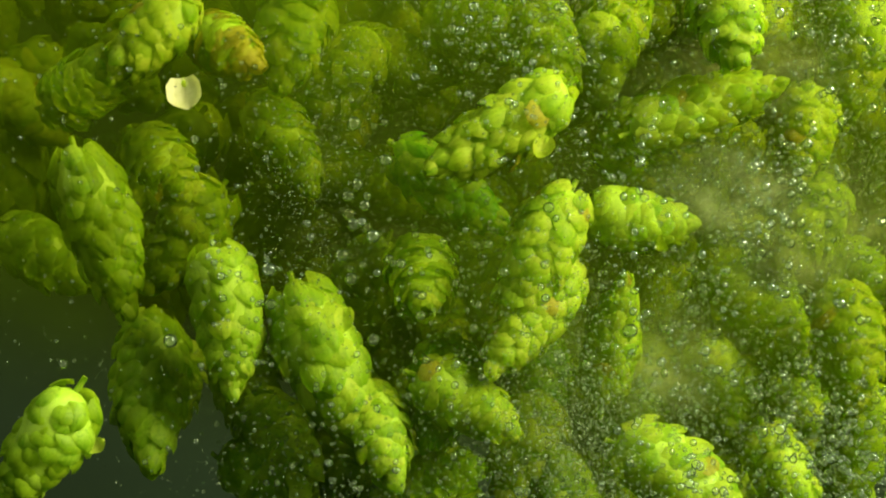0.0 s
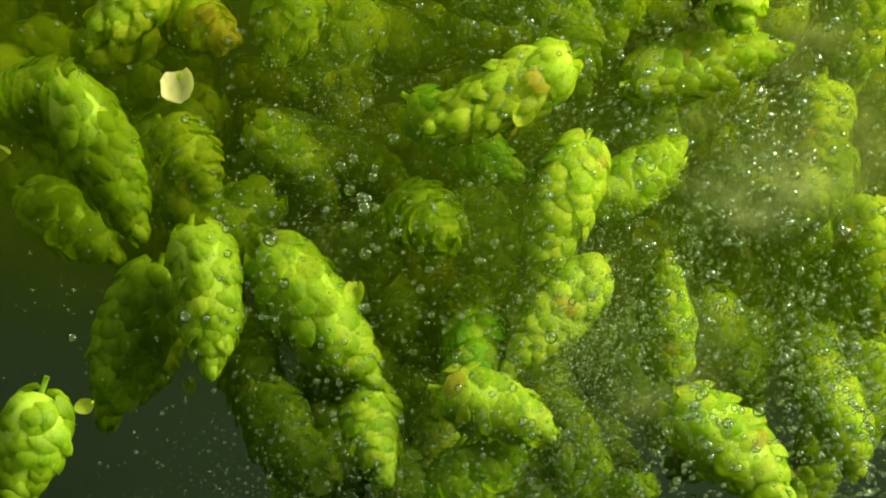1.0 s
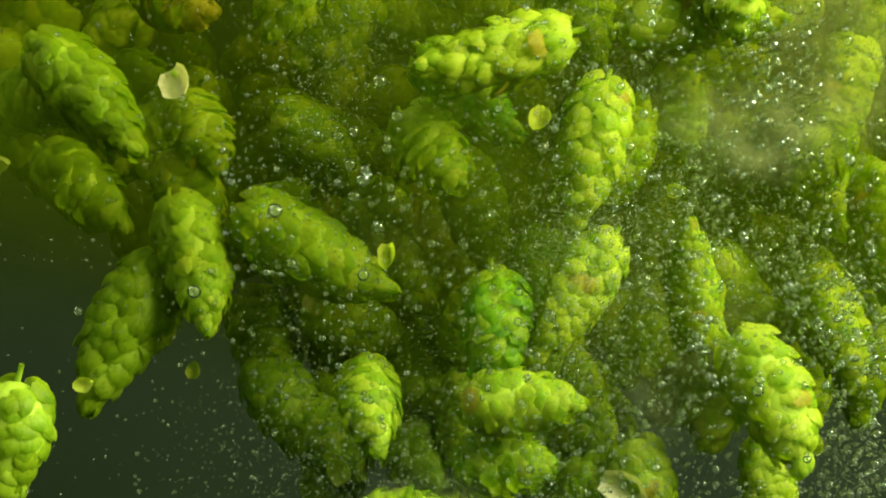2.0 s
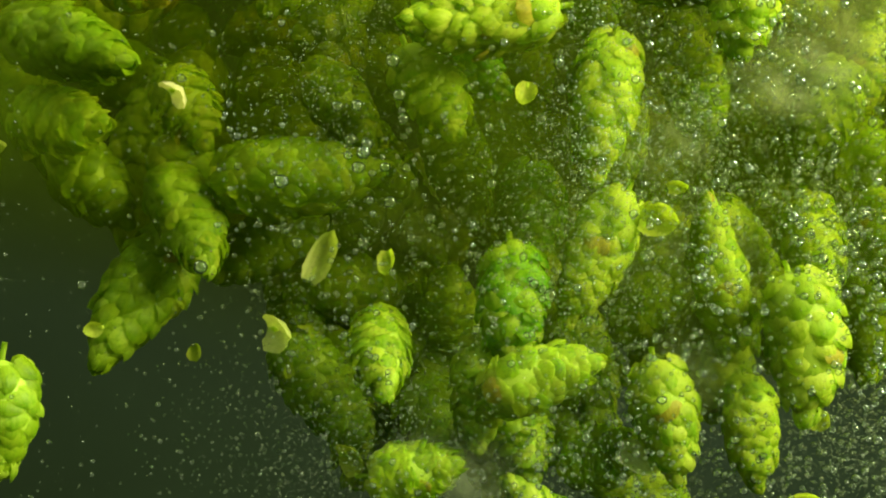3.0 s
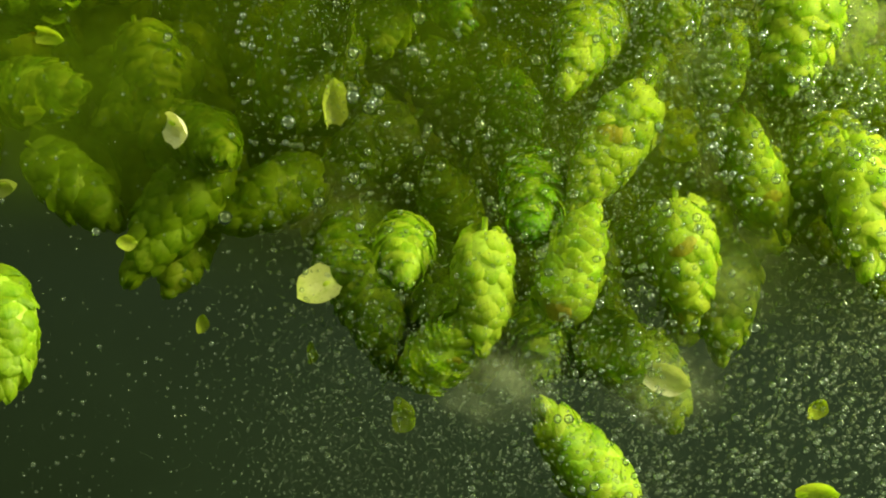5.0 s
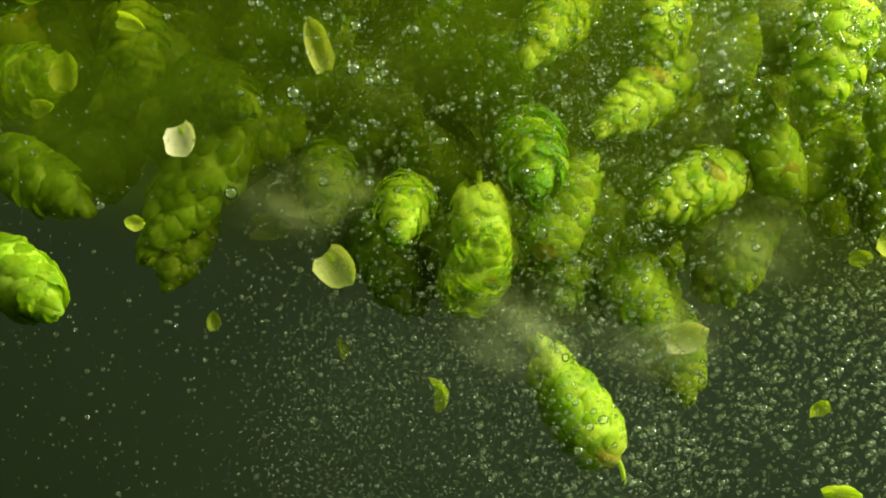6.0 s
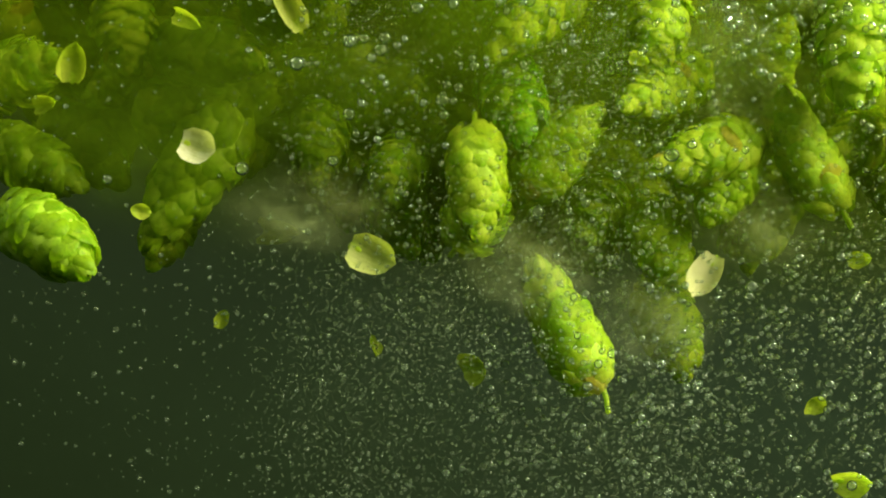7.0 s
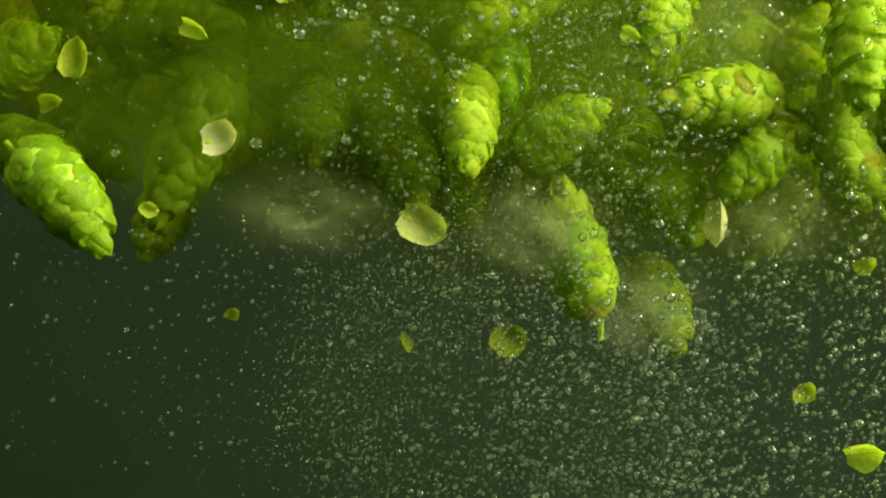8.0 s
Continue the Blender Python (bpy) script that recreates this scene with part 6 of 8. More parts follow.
    walk(cone_mid7, [(0, afloat(79.3, 29.5, 64.1, 115, 7.6, 136)),
        (1.5, afloat(81.7, 29.5, 80.6, 122.4, 7.6, 142)),
        (3, afloat(84.2, 29.5, 96.4, 129.7, 7.6, 148)),
        (4.5, afloat(86.7, 29.5, 111, 137.1, 7.6, 154)),
        (6, afloat(89.1, 29.5, 124.2, 144.5, 7.6, 160)),
        (8, afloat(92.4, 29.5, 141.1, 154.3, 7.6, 168))])
    walk(cone_mid8, [(0, afloat(105.9, 6.7, 48.4, 190.1, -23.7, 145)),
        (1.5, afloat(108, 6.7, 63.8, 182.9, -23.7, 151)),
        (3, afloat(110.1, 6.7, 78.6, 175.6, -23.7, 157)),
        (4.5, afloat(112.1, 6.7, 92.7, 168.3, -23.7, 163)),
        (6, afloat(114.2, 6.7, 105.7, 161.1, -23.7, 169)),
        (8, afloat(117, 6.7, 121.4, 151.4, -23.7, 177))])
    walk(cone_mid9, [(0, afloat(94.1, 6.4, 6.3, 212, 20.3, 63)),
        (1.5, afloat(96.3, 6.4, 22, 209.7, 20.3, 69)),
        (3, afloat(98.5, 6.4, 36.5, 207.5, 20.3, 75)),
        (4.5, afloat(100.6, 6.4, 50.6, 205.2, 20.3, 81)),
        (6, afloat(102.8, 6.4, 63, 202.9, 20.3, 87)),
        (8, afloat(105.7, 6.4, 78.9, 199.9, 20.3, 95))])
    walk(cone_mid10, [(0, afloat(87.6, 41, -1, 115.6, -0.2, 32)),
        (1.5, afloat(89.3, 41, 15.7, 123.2, -0.2, 38)),
        (3, afloat(90.9, 41, 31.7, 130.9, -0.2, 44)),
        (4.5, afloat(92.5, 41, 46.4, 138.5, -0.2, 50)),
        (6, afloat(94.2, 41, 60.5, 146.2, -0.2, 56)),
        (8, afloat(96.4, 41, 77.6, 156.4, -0.2, 64))])
    walk(cone_mid11, [(0, afloat(73.2, 11.7, -38.3, 156.9, -20.1, 246)),
        (1.5, afloat(75.6, 11.7, -19.8, 151.6, -20.1, 252)),
        (3, afloat(77.9, 11.7, -1.7, 146.3, -20.1, 258)),
        (4.5, afloat(80.3, 11.7, 14.5, 141, -20.1, 264)),
        (6, afloat(82.7, 11.7, 29.4, 135.8, -20.1, 270)),
        (8, afloat(85.9, 11.7, 47.5, 128.7, -20.1, 278))])
    walk(cone_mid12, [(0, afloat(97.6, 36.1, -39, 170.5, 23.9, 327)),
        (1.5, afloat(100.1, 36.1, -19.2, 168.5, 23.9, 333)),
        (3, afloat(102.6, 36.1, -0.2, 166.4, 23.9, 339)),
        (4.5, afloat(105.1, 36.1, 16.3, 164.3, 23.9, 345)),
        (6, afloat(107.6, 36.1, 32, 162.3, 23.9, 351)),
        (8, afloat(110.9, 36.1, 51.3, 159.5, 23.9, 359))])
    walk(cone_mid13, [(0, afloat(106.2, 8.2, -51.5, 190.6, -8, 247)),
        (1.5, afloat(108.1, 8.2, -32.7, 186.1, -8, 253)),
        (3, afloat(110, 8.2, -15.5, 181.6, -8, 259)),
        (4.5, afloat(111.9, 8.2, 1.1, 177.1, -8, 265)),
        (6, afloat(113.8, 8.2, 16.1, 172.6, -8, 271)),
        (8, afloat(116.3, 8.2, 33.6, 166.6, -8, 279))])
    walk(cone_mid14, [(0, afloat(25.5, 29.5, -53.7, 161.4, -14.4, 45)),
        (1.5, afloat(27.9, 29.5, -34, 153.9, -14.4, 51)),
        (3, afloat(30.2, 29.5, -16, 146.5, -14.4, 57)),
        (4.5, afloat(32.6, 29.5, 1.1, 139.1, -14.4, 63)),
        (6, afloat(35, 29.5, 16.4, 131.7, -14.4, 69)),
        (8, afloat(38.1, 29.5, 35.3, 121.8, -14.4, 77))])
    walk(cone_mid15, [(0, afloat(33.6, 15.1, -66.4, 154.5, 25, 176)),
        (1.5, afloat(35.4, 15.1, -47.6, 162.9, 25, 182)),
        (3, afloat(37.1, 15.1, -30, 171.2, 25, 188)),
        (4.5, afloat(38.9, 15.1, -14.3, 179.5, 25, 194)),
        (6, afloat(40.6, 15.1, 0.9, 187.8, 25, 200)),
        (8, afloat(43, 15.1, 19.5, 198.9, 25, 208))])
    walk(cone_mid16, [(0, afloat(-25.1, 27.1, -39.1, 121.3, -15, 34)),
        (1.5, afloat(-24.3, 27.1, -25.2, 114, -15, 40)),
        (3, afloat(-23.6, 27.1, -11, 106.8, -15, 46)),
        (4.5, afloat(-22.9, 27.1, 1.5, 99.5, -15, 52)),
        (6, afloat(-22.2, 27.1, 13, 92.3, -15, 58)),
        (8, afloat(-21.2, 27.1, 27.4, 82.6, -15, 66))])
    walk(cone_mid17, [(0, afloat(-21.7, 21.4, -11.5, 204, -7.4, 210)),
        (1.5, afloat(-21.2, 21.4, 0.3, 211.8, -7.4, 216)),
        (3, afloat(-20.6, 21.4, 11.6, 219.6, -7.4, 222)),
        (4.5, afloat(-20, 21.4, 22, 227.4, -7.4, 228)),
        (6, afloat(-19.5, 21.4, 31.7, 235.2, -7.4, 234)),
        (8, afloat(-18.7, 21.4, 43.6, 245.6, -7.4, 242))])
    walk(cone_mid18, [(0, afloat(-85.4, 47.9, 59.4, 217.4, 23.7, 77)),
        (1.5, afloat(-86.4, 47.9, 65.8, 224.4, 23.7, 83)),
        (3, afloat(-87.4, 47.9, 71.8, 231.4, 23.7, 89)),
        (4.5, afloat(-88.4, 47.9, 77.5, 238.5, 23.7, 95)),
        (6, afloat(-89.4, 47.9, 82.8, 245.5, 23.7, 101)),
        (8, afloat(-90.7, 47.9, 90.2, 254.9, 23.7, 109))])
    walk(cone_mid19, [(0, afloat(-64.1, 12.3, 5.7, 167.4, -20.5, 10)),
        (1.5, afloat(-65.3, 12.3, 12, 164.1, -20.5, 16)),
        (3, afloat(-66.6, 12.3, 17.9, 160.7, -20.5, 22)),
        (4.5, afloat(-67.8, 12.3, 23.6, 157.4, -20.5, 28)),
        (6, afloat(-69, 12.3, 27.8, 154.1, -20.5, 34)),
        (8, afloat(-70.7, 12.3, 33.9, 149.6, -20.5, 42))])
    walk(cone_mid20, [(0, afloat(65.3, 39.1, 23.7, 212.5, 0.4, 150)),
        (1.5, afloat(67.5, 39.1, 40.4, 204.5, 0.4, 156)),
        (3, afloat(69.7, 39.1, 56.3, 196.5, 0.4, 162)),
        (4.5, afloat(71.9, 39.1, 71.3, 188.6, 0.4, 168)),
        (6, afloat(74.2, 39.1, 85.5, 180.6, 0.4, 174)),
        (8, afloat(77.1, 39.1, 102.4, 170, 0.4, 182))])
    walk(cone_mid21, [(0, afloat(107.3, 24.6, -5.7, 108.1, 19.9, 218)),
        (1.5, afloat(108.9, 24.6, 10.9, 110.1, 19.9, 224)),
        (3, afloat(110.5, 24.6, 26.2, 112.1, 19.9, 230)),
        (4.5, afloat(112.1, 24.6, 40.8, 114, 19.9, 236)),
        (6, afloat(113.7, 24.6, 54.2, 116, 19.9, 242)),
        (8, afloat(115.8, 24.6, 69.6, 118.6, 19.9, 250))])
    walk(cone_far0, [(0, afloat(-173.7, 190.5, 27.6, 170.8, 0, 212)),
        (2, afloat(-173.1, 190.5, 32, 173.5, 0, 220)),
        (4, afloat(-172.9, 190.5, 35.8, 176.1, 0, 228)),
        (6, afloat(-172.6, 190.5, 39.3, 178.7, 0, 236)),
        (8, afloat(-173.8, 190.5, 42.2, 181.3, 0, 244))])
    walk(cone_far1, [(0, afloat(-93.9, 210, -1.5, 180, 16.8, 60)),
        (2, afloat(-94.7, 210, 12.1, 165.4, 16.8, 68)),
        (4, afloat(-94.4, 210, 24.2, 150.9, 16.8, 76)),
        (6, afloat(-94.4, 210, 35, 136.3, 16.8, 84)),
        (8, afloat(-94.7, 210, 44.3, 121.8, 16.8, 92))])
    walk(cone_far2, [(0, afloat(-60.9, 195, -8.2, 212.7, 18.2, 22)),
        (2, afloat(-59.7, 195, 14.1, 211.5, 18.2, 30)),
        (4, afloat(-59.7, 195, 34, 210.2, 18.2, 38)),
        (6, afloat(-59.9, 195, 51.6, 208.9, 18.2, 46)),
        (8, afloat(-60.2, 195, 66.8, 207.6, 18.2, 54))])
    walk(cone_far3, [(0, afloat(-38.2, 182.1, -12.9, 252.5, 2.8, 309)),
        (2, afloat(-38.4, 182.1, 12.7, 249.1, 2.8, 317)),
        (4, afloat(-39.8, 182.1, 35.6, 245.7, 2.8, 325)),
        (6, afloat(-39.4, 182.1, 55.8, 242.3, 2.8, 333)),
        (8, afloat(-38.3, 182.1, 73.4, 238.9, 2.8, 341))])
    walk(cone_far4, [(0, afloat(-3.1, 231.2, -38.1, 190.4, -15.1, 314)),
        (2, afloat(-1.9, 231.2, -9.7, 178, -15.1, 322)),
        (4, afloat(-2.2, 231.2, 15.7, 165.6, -15.1, 330)),
        (6, afloat(-3.3, 231.2, 38.2, 153.2, -15.1, 338)),
        (8, afloat(-3, 231.2, 57.6, 140.9, -15.1, 346))])
    walk(cone_far5, [(0, afloat(37.7, 188.2, -43.5, 99.6, -19.2, 23)),
        (2, afloat(39.4, 188.2, -17, 106.5, -19.2, 31)),
        (4, afloat(39.5, 188.2, 6.7, 113.5, -19.2, 39)),
        (6, afloat(40.9, 188.2, 27.7, 120.5, -19.2, 47)),
        (8, afloat(41.4, 188.2, 45.8, 127.4, -19.2, 55))])
    walk(cone_far6, [(0, afloat(65.7, 157.4, -54.9, 119.5, -5.6, 193)),
        (2, afloat(66.6, 157.4, -29.7, 130.1, -5.6, 201)),
        (4, afloat(69.7, 157.4, -7.2, 140.8, -5.6, 209)),
        (6, afloat(70.3, 157.4, 12.7, 151.4, -5.6, 217)),
        (8, afloat(72.1, 157.4, 29.9, 162, -5.6, 225))])
    walk(cone_far7, [(0, afloat(125, 178.3, -42.7, 116.9, 13.1, 300)),
        (2, afloat(128.2, 178.3, -16.6, 130.7, 13.1, 308)),
        (4, afloat(131.7, 178.3, 6.7, 144.5, 13.1, 316)),
        (6, afloat(133.6, 178.3, 27.3, 158.3, 13.1, 324)),
        (8, afloat(136.6, 178.3, 45.2, 172, 13.1, 332))])
    walk(cone_far8, [(0, afloat(169.8, 252.3, -47.2, 74.4, 19.8, 169)),
        (2, afloat(172.7, 252.3, -17.9, 87.9, 19.8, 177)),
        (4, afloat(175.8, 252.3, 8.4, 101.4, 19.8, 185)),
        (6, afloat(178.7, 252.3, 31.5, 114.9, 19.8, 193)),
        (8, afloat(182, 252.3, 51.6, 128.4, 19.8, 201))])
    walk(cone_far9, [(0, afloat(-153.9, 207.5, 50.5, 183.8, 8.2, 282)),
        (2, afloat(-155, 207.5, 55, 174.1, 8.2, 290)),
        (4, afloat(-154.8, 207.5, 59, 164.4, 8.2, 298)),
        (6, afloat(-154.2, 207.5, 62.5, 154.6, 8.2, 306)),
        (8, afloat(-153.7, 207.5, 65.5, 144.9, 8.2, 314))])
    walk(cone_far10, [(0, afloat(-55, 147.1, 10.7, 109.7, -10.9, 142)),
        (2, afloat(-55.5, 147.1, 31.2, 121.4, -10.9, 150)),
        (4, afloat(-55.5, 147.1, 49.6, 133.1, -10.9, 158)),
        (6, afloat(-55.7, 147.1, 65.8, 144.8, -10.9, 166)),
        (8, afloat(-56.3, 147.1, 79.8, 156.6, -10.9, 174))])
    walk(cone_far11, [(0, afloat(-6.3, 132.8, -21.4, 205.3, -20, 258)),
        (2, afloat(-6.9, 132.8, 2.7, 204.8, -20, 266)),
        (4, afloat(-5.9, 132.8, 24.3, 204.2, -20, 274)),
        (6, afloat(-7.2, 132.8, 43.3, 203.7, -20, 282)),
        (8, afloat(-6.5, 132.8, 59.8, 203.2, -20, 290))])
    walk(cone_far12, [(0, afloat(23.7, 249, -34, 132.6, -10.7, 120)),
        (2, afloat(24.2, 249, -4.8, 138.1, -10.7, 128)),
        (4, afloat(23.9, 249, 21.3, 143.7, -10.7, 136)),
        (6, afloat(25.1, 249, 44.3, 149.3, -10.7, 144)),
        (8, afloat(25.7, 249, 64.3, 154.8, -10.7, 152))])
    walk(cone_far13, [(0, afloat(41, 140.4, -29.6, 144.5, 8.4, 18)),
        (2, afloat(41.8, 140.4, -5.2, 159.3, 8.4, 26)),
        (4, afloat(42.3, 140.4, 16.7, 174.1, 8.4, 34)),
        (6, afloat(43.8, 140.4, 36, 188.9, 8.4, 42)),
        (8, afloat(44.5, 140.4, 52.7, 203.7, 8.4, 50))])
    walk(cone_far14, [(0, afloat(117.3, 220.8, -31.4, 165.8, 19.8, 158)),
        (2, afloat(119.2, 220.8, -3.4, 169.2, 19.8, 166)),
        (4, afloat(121.8, 220.8, 21.6, 172.7, 19.8, 174)),
        (6, afloat(125.4, 220.8, 43.7, 176.1, 19.8, 182)),
        (8, afloat(129.1, 220.8, 62.8, 179.5, 19.8, 190))])
    walk(cone_far15, [(0, afloat(165.5, 245.9, -33.8, 130.7, 13, 3)),
        (2, afloat(169.4, 245.9, -4.8, 135.7, 13, 11)),
        (4, afloat(173.5, 245.9, 21.2, 140.6, 13, 19)),
        (6, afloat(177.1, 245.9, 44.2, 145.6, 13, 27)),
        (8, afloat(180.4, 245.9, 64, 150.6, 13, 35))])
    walk(cone_far16, [(0, afloat(186.3, 238.8, -26.4, 213.9, -5.8, 39)),
        (2, afloat(188.5, 238.8, 2.4, 220.3, -5.8, 47)),
        (4, afloat(191.7, 238.8, 28.1, 226.6, -5.8, 55)),
        (6, afloat(195.6, 238.8, 50.8, 232.9, -5.8, 63)),
        (8, afloat(198.6, 238.8, 70.4, 239.3, -5.8, 71))])
    walk(cone_far17, [(0, afloat(-183, 239.1, 69, 267.6, -19.2, 55)),
        (2, afloat(-183.1, 239.1, 73.7, 266.2, -19.2, 63)),
        (4, afloat(-181.5, 239.1, 77.9, 264.8, -19.2, 71)),
        (6, afloat(-183, 239.1, 81.6, 263.4, -19.2, 79)),
        (8, afloat(-181.8, 239.1, 84.8, 261.9, -19.2, 87))])
    walk(cone_far18, [(0, afloat(-130.3, 189.1, 68.6, 59.6, -15, 307)),
        (2, afloat(-130.5, 189.1, 73.3, 69.5, -15, 315)),
        (4, afloat(-130.7, 189.1, 77.5, 79.4, -15, 323)),
        (6, afloat(-129.7, 189.1, 81.2, 89.3, -15, 331)),
        (8, afloat(-130, 189.1, 84.4, 99.2, -15, 339))])
    walk(cone_far19, [(0, afloat(-90.7, 155.9, 34.8, 214.3, 3, 274)),
        (2, afloat(-90, 155.9, 46, 204.7, 3, 282)),
        (4, afloat(-89.6, 155.9, 56, 195.1, 3, 290)),
        (6, afloat(-90.5, 155.9, 64.8, 185.4, 3, 298)),
        (8, afloat(-90.3, 155.9, 72.5, 175.8, 3, 306))])
    walk(cone_far20, [(0, afloat(-67.8, 181.2, 28.3, 180.9, 18.3, 16)),
        (2, afloat(-66.4, 181.2, 47.9, 193.1, 18.3, 24)),
        (4, afloat(-66.7, 181.2, 65.5, 205.3, 18.3, 32)),
        (6, afloat(-67.7, 181.2, 81, 217.4, 18.3, 40)),
        (8, afloat(-67.2, 181.2, 94.4, 229.6, 18.3, 48))])
    walk(cone_far21, [(0, afloat(-39.7, 233.6, 15.7, 259.9, 16.7, 101)),
        (2, afloat(-40.5, 233.6, 43.7, 258.8, 16.7, 109)),
        (4, afloat(-39.5, 233.6, 68.8, 257.7, 16.7, 117)),
        (6, afloat(-39.4, 233.6, 90.9, 256.6, 16.7, 125)),
        (8, afloat(-39.7, 233.6, 110.1, 255.5, 16.7, 133))])
    walk(cone_far22, [(0, afloat(10.1, 199.8, -15.5, 251, -0.2, 208)),
        (2, afloat(10.3, 199.8, 11.6, 245.6, -0.2, 216)),
        (4, afloat(9.7, 199.8, 35.8, 240.2, -0.2, 224)),
        (6, afloat(9.4, 199.8, 57.1, 234.8, -0.2, 232)),
        (8, afloat(10.3, 199.8, 75.6, 229.4, -0.2, 240))])
    walk(cone_far23, [(0, afloat(28.5, 138.3, -5.1, 270.2, -16.9, 149)),
        (2, afloat(29.9, 138.3, 19.3, 260.4, -16.9, 157)),
        (4, afloat(29.5, 138.3, 41.1, 250.6, -16.9, 165)),
        (6, afloat(30.2, 138.3, 60.3, 240.8, -16.9, 173)),
        (8, afloat(31.4, 138.3, 77, 231, -16.9, 181))])
    walk(cone_far24, [(0, afloat(73.6, 253.4, -32.8, 143.1, -18.1, 312)),
        (2, afloat(75.1, 253.4, -3.4, 134.7, -18.1, 320)),
        (4, afloat(77.9, 253.4, 22.9, 126.3, -18.1, 328)),
        (6, afloat(79.7, 253.4, 46, 118, -18.1, 336)),
        (8, afloat(81.5, 253.4, 66.2, 109.6, -18.1, 344))])
    walk(cone_far25, [(0, afloat(98.1, 247.1, -21.2, 88.3, -2.6, 134)),
        (2, afloat(100, 247.1, 7.9, 98.8, -2.6, 142)),
        (4, afloat(102.7, 247.1, 33.9, 109.4, -2.6, 150)),
        (6, afloat(104.7, 247.1, 56.9, 119.9, -2.6, 158)),
        (8, afloat(108, 247.1, 76.8, 130.4, -2.6, 166))])
    walk(cone_far26, [(0, afloat(112.6, 182.1, -17.6, 223.6, 15.3, 79)),
        (2, afloat(115.9, 182.1, 8.7, 225.5, 15.3, 87)),
        (4, afloat(117.8, 182.1, 32.2, 227.4, 15.3, 95)),
        (6, afloat(121.5, 182.1, 52.9, 229.3, 15.3, 103)),
        (8, afloat(124.2, 182.1, 70.9, 231.2, 15.3, 111))])
    walk(cone_far27, [(0, afloat(153, 186.4, -10.9, 185.6, 19.1, 353)),
        (2, afloat(155.8, 186.4, 15.6, 197.6, 19.1, 361)),
        (4, afloat(158.7, 186.4, 39.3, 209.6, 19.1, 369)),
        (6, afloat(162.5, 186.4, 60.2, 221.7, 19.1, 377)),
        (8, afloat(166.1, 186.4, 78.3, 233.7, 19.1, 385))])
    walk(cone_far28, [(0, afloat(-174.9, 219.3, 89.4, 167.1, 5.4, 21)),
        (2, afloat(-175.8, 219.3, 94, 162.8, 5.4, 29)),
        (4, afloat(-174.7, 219.3, 98, 158.4, 5.4, 37)),
        (6, afloat(-175.7, 219.3, 101.6, 154.1, 5.4, 45)),
        (8, afloat(-175.1, 219.3, 104.7, 149.8, 5.4, 53))])
    walk(cone_far29, [(0, afloat(-119.2, 183.7, 76.3, 225.8, -13.3, 173)),
        (2, afloat(-118.5, 183.7, 82.2, 215.6, -13.3, 181)),
        (4, afloat(-118.5, 183.7, 87.5, 205.4, -13.3, 189)),
        (6, afloat(-118.7, 183.7, 92.2, 195.2, -13.3, 197)),
        (8, afloat(-118.1, 183.7, 96.3, 185, -13.3, 205))])
    walk(cone_far30, [(0, afloat(-101, 247.3, 61, 170.9, -19.8, 160)),
        (2, afloat(-102.3, 247.3, 74.8, 165.3, -19.8, 168)),
        (4, afloat(-100.8, 247.3, 87, 159.8, -19.8, 176)),
        (6, afloat(-101, 247.3, 97.8, 154.2, -19.8, 184)),
        (8, afloat(-102.4, 247.3, 107.2, 148.7, -19.8, 192))])
    walk(cone_far31, [(0, afloat(-57.6, 184.8, 49.2, 274.2, -8.1, 184)),
        (2, afloat(-57.1, 184.8, 71.6, 262.9, -8.1, 192)),
        (4, afloat(-58.2, 184.8, 91.6, 251.7, -8.1, 200)),
        (6, afloat(-57.9, 184.8, 109.3, 240.5, -8.1, 208)),
        (8, afloat(-57.1, 184.8, 124.6, 229.3, -8.1, 216))])
    walk(cone_far32, [(0, afloat(-28.1, 195.4, 26.6, 248.9, 11, 70)),
        (2, afloat(-28, 195.4, 53.5, 239.6, 11, 78)),
        (4, afloat(-28.2, 195.4, 77.5, 230.2, 11, 86)),
        (6, afloat(-27.3, 195.4, 98.7, 220.9, 11, 94)),
        (8, afloat(-27.3, 195.4, 117, 211.6, 11, 102))])
    walk(cone_far33, [(0, afloat(8.3, 258.7, 13.9, 301.1, 20, 193)),
        (2, afloat(10.1, 258.7, 43.5, 289, 20, 201)),
        (4, afloat(9.5, 258.7, 70, 276.9, 20, 209)),
        (6, afloat(10.3, 258.7, 93.3, 264.7, 20, 217)),
        (8, afloat(9.7, 258.7, 113.6, 252.6, 20, 225))])
    walk(cone_far34, [(0, afloat(81.1, 189, -10.9, 232.1, 10.6, 192)),
        (2, afloat(83.3, 189, 15.6, 229.2, 10.6, 200)),
        (4, afloat(86.1, 189, 39.4, 226.4, 10.6, 208)),
        (6, afloat(87.5, 189, 60.4, 223.5, 10.6, 216)),
        (8, afloat(91.2, 189, 78.6, 220.7, 10.6, 224))])
    walk(cone_far35, [(0, afloat(121.1, 207.9, 4.5, 122.8, -8.6, 235)),
        (2, afloat(123.2, 207.9, 31.9, 137.3, -8.6, 243)),
        (4, afloat(127.4, 207.9, 56.4, 151.8, -8.6, 251)),
        (6, afloat(130.2, 207.9, 78.1, 166.2, -8.6, 259)),
        (8, afloat(133.4, 207.9, 96.8, 180.7, -8.6, 267))])
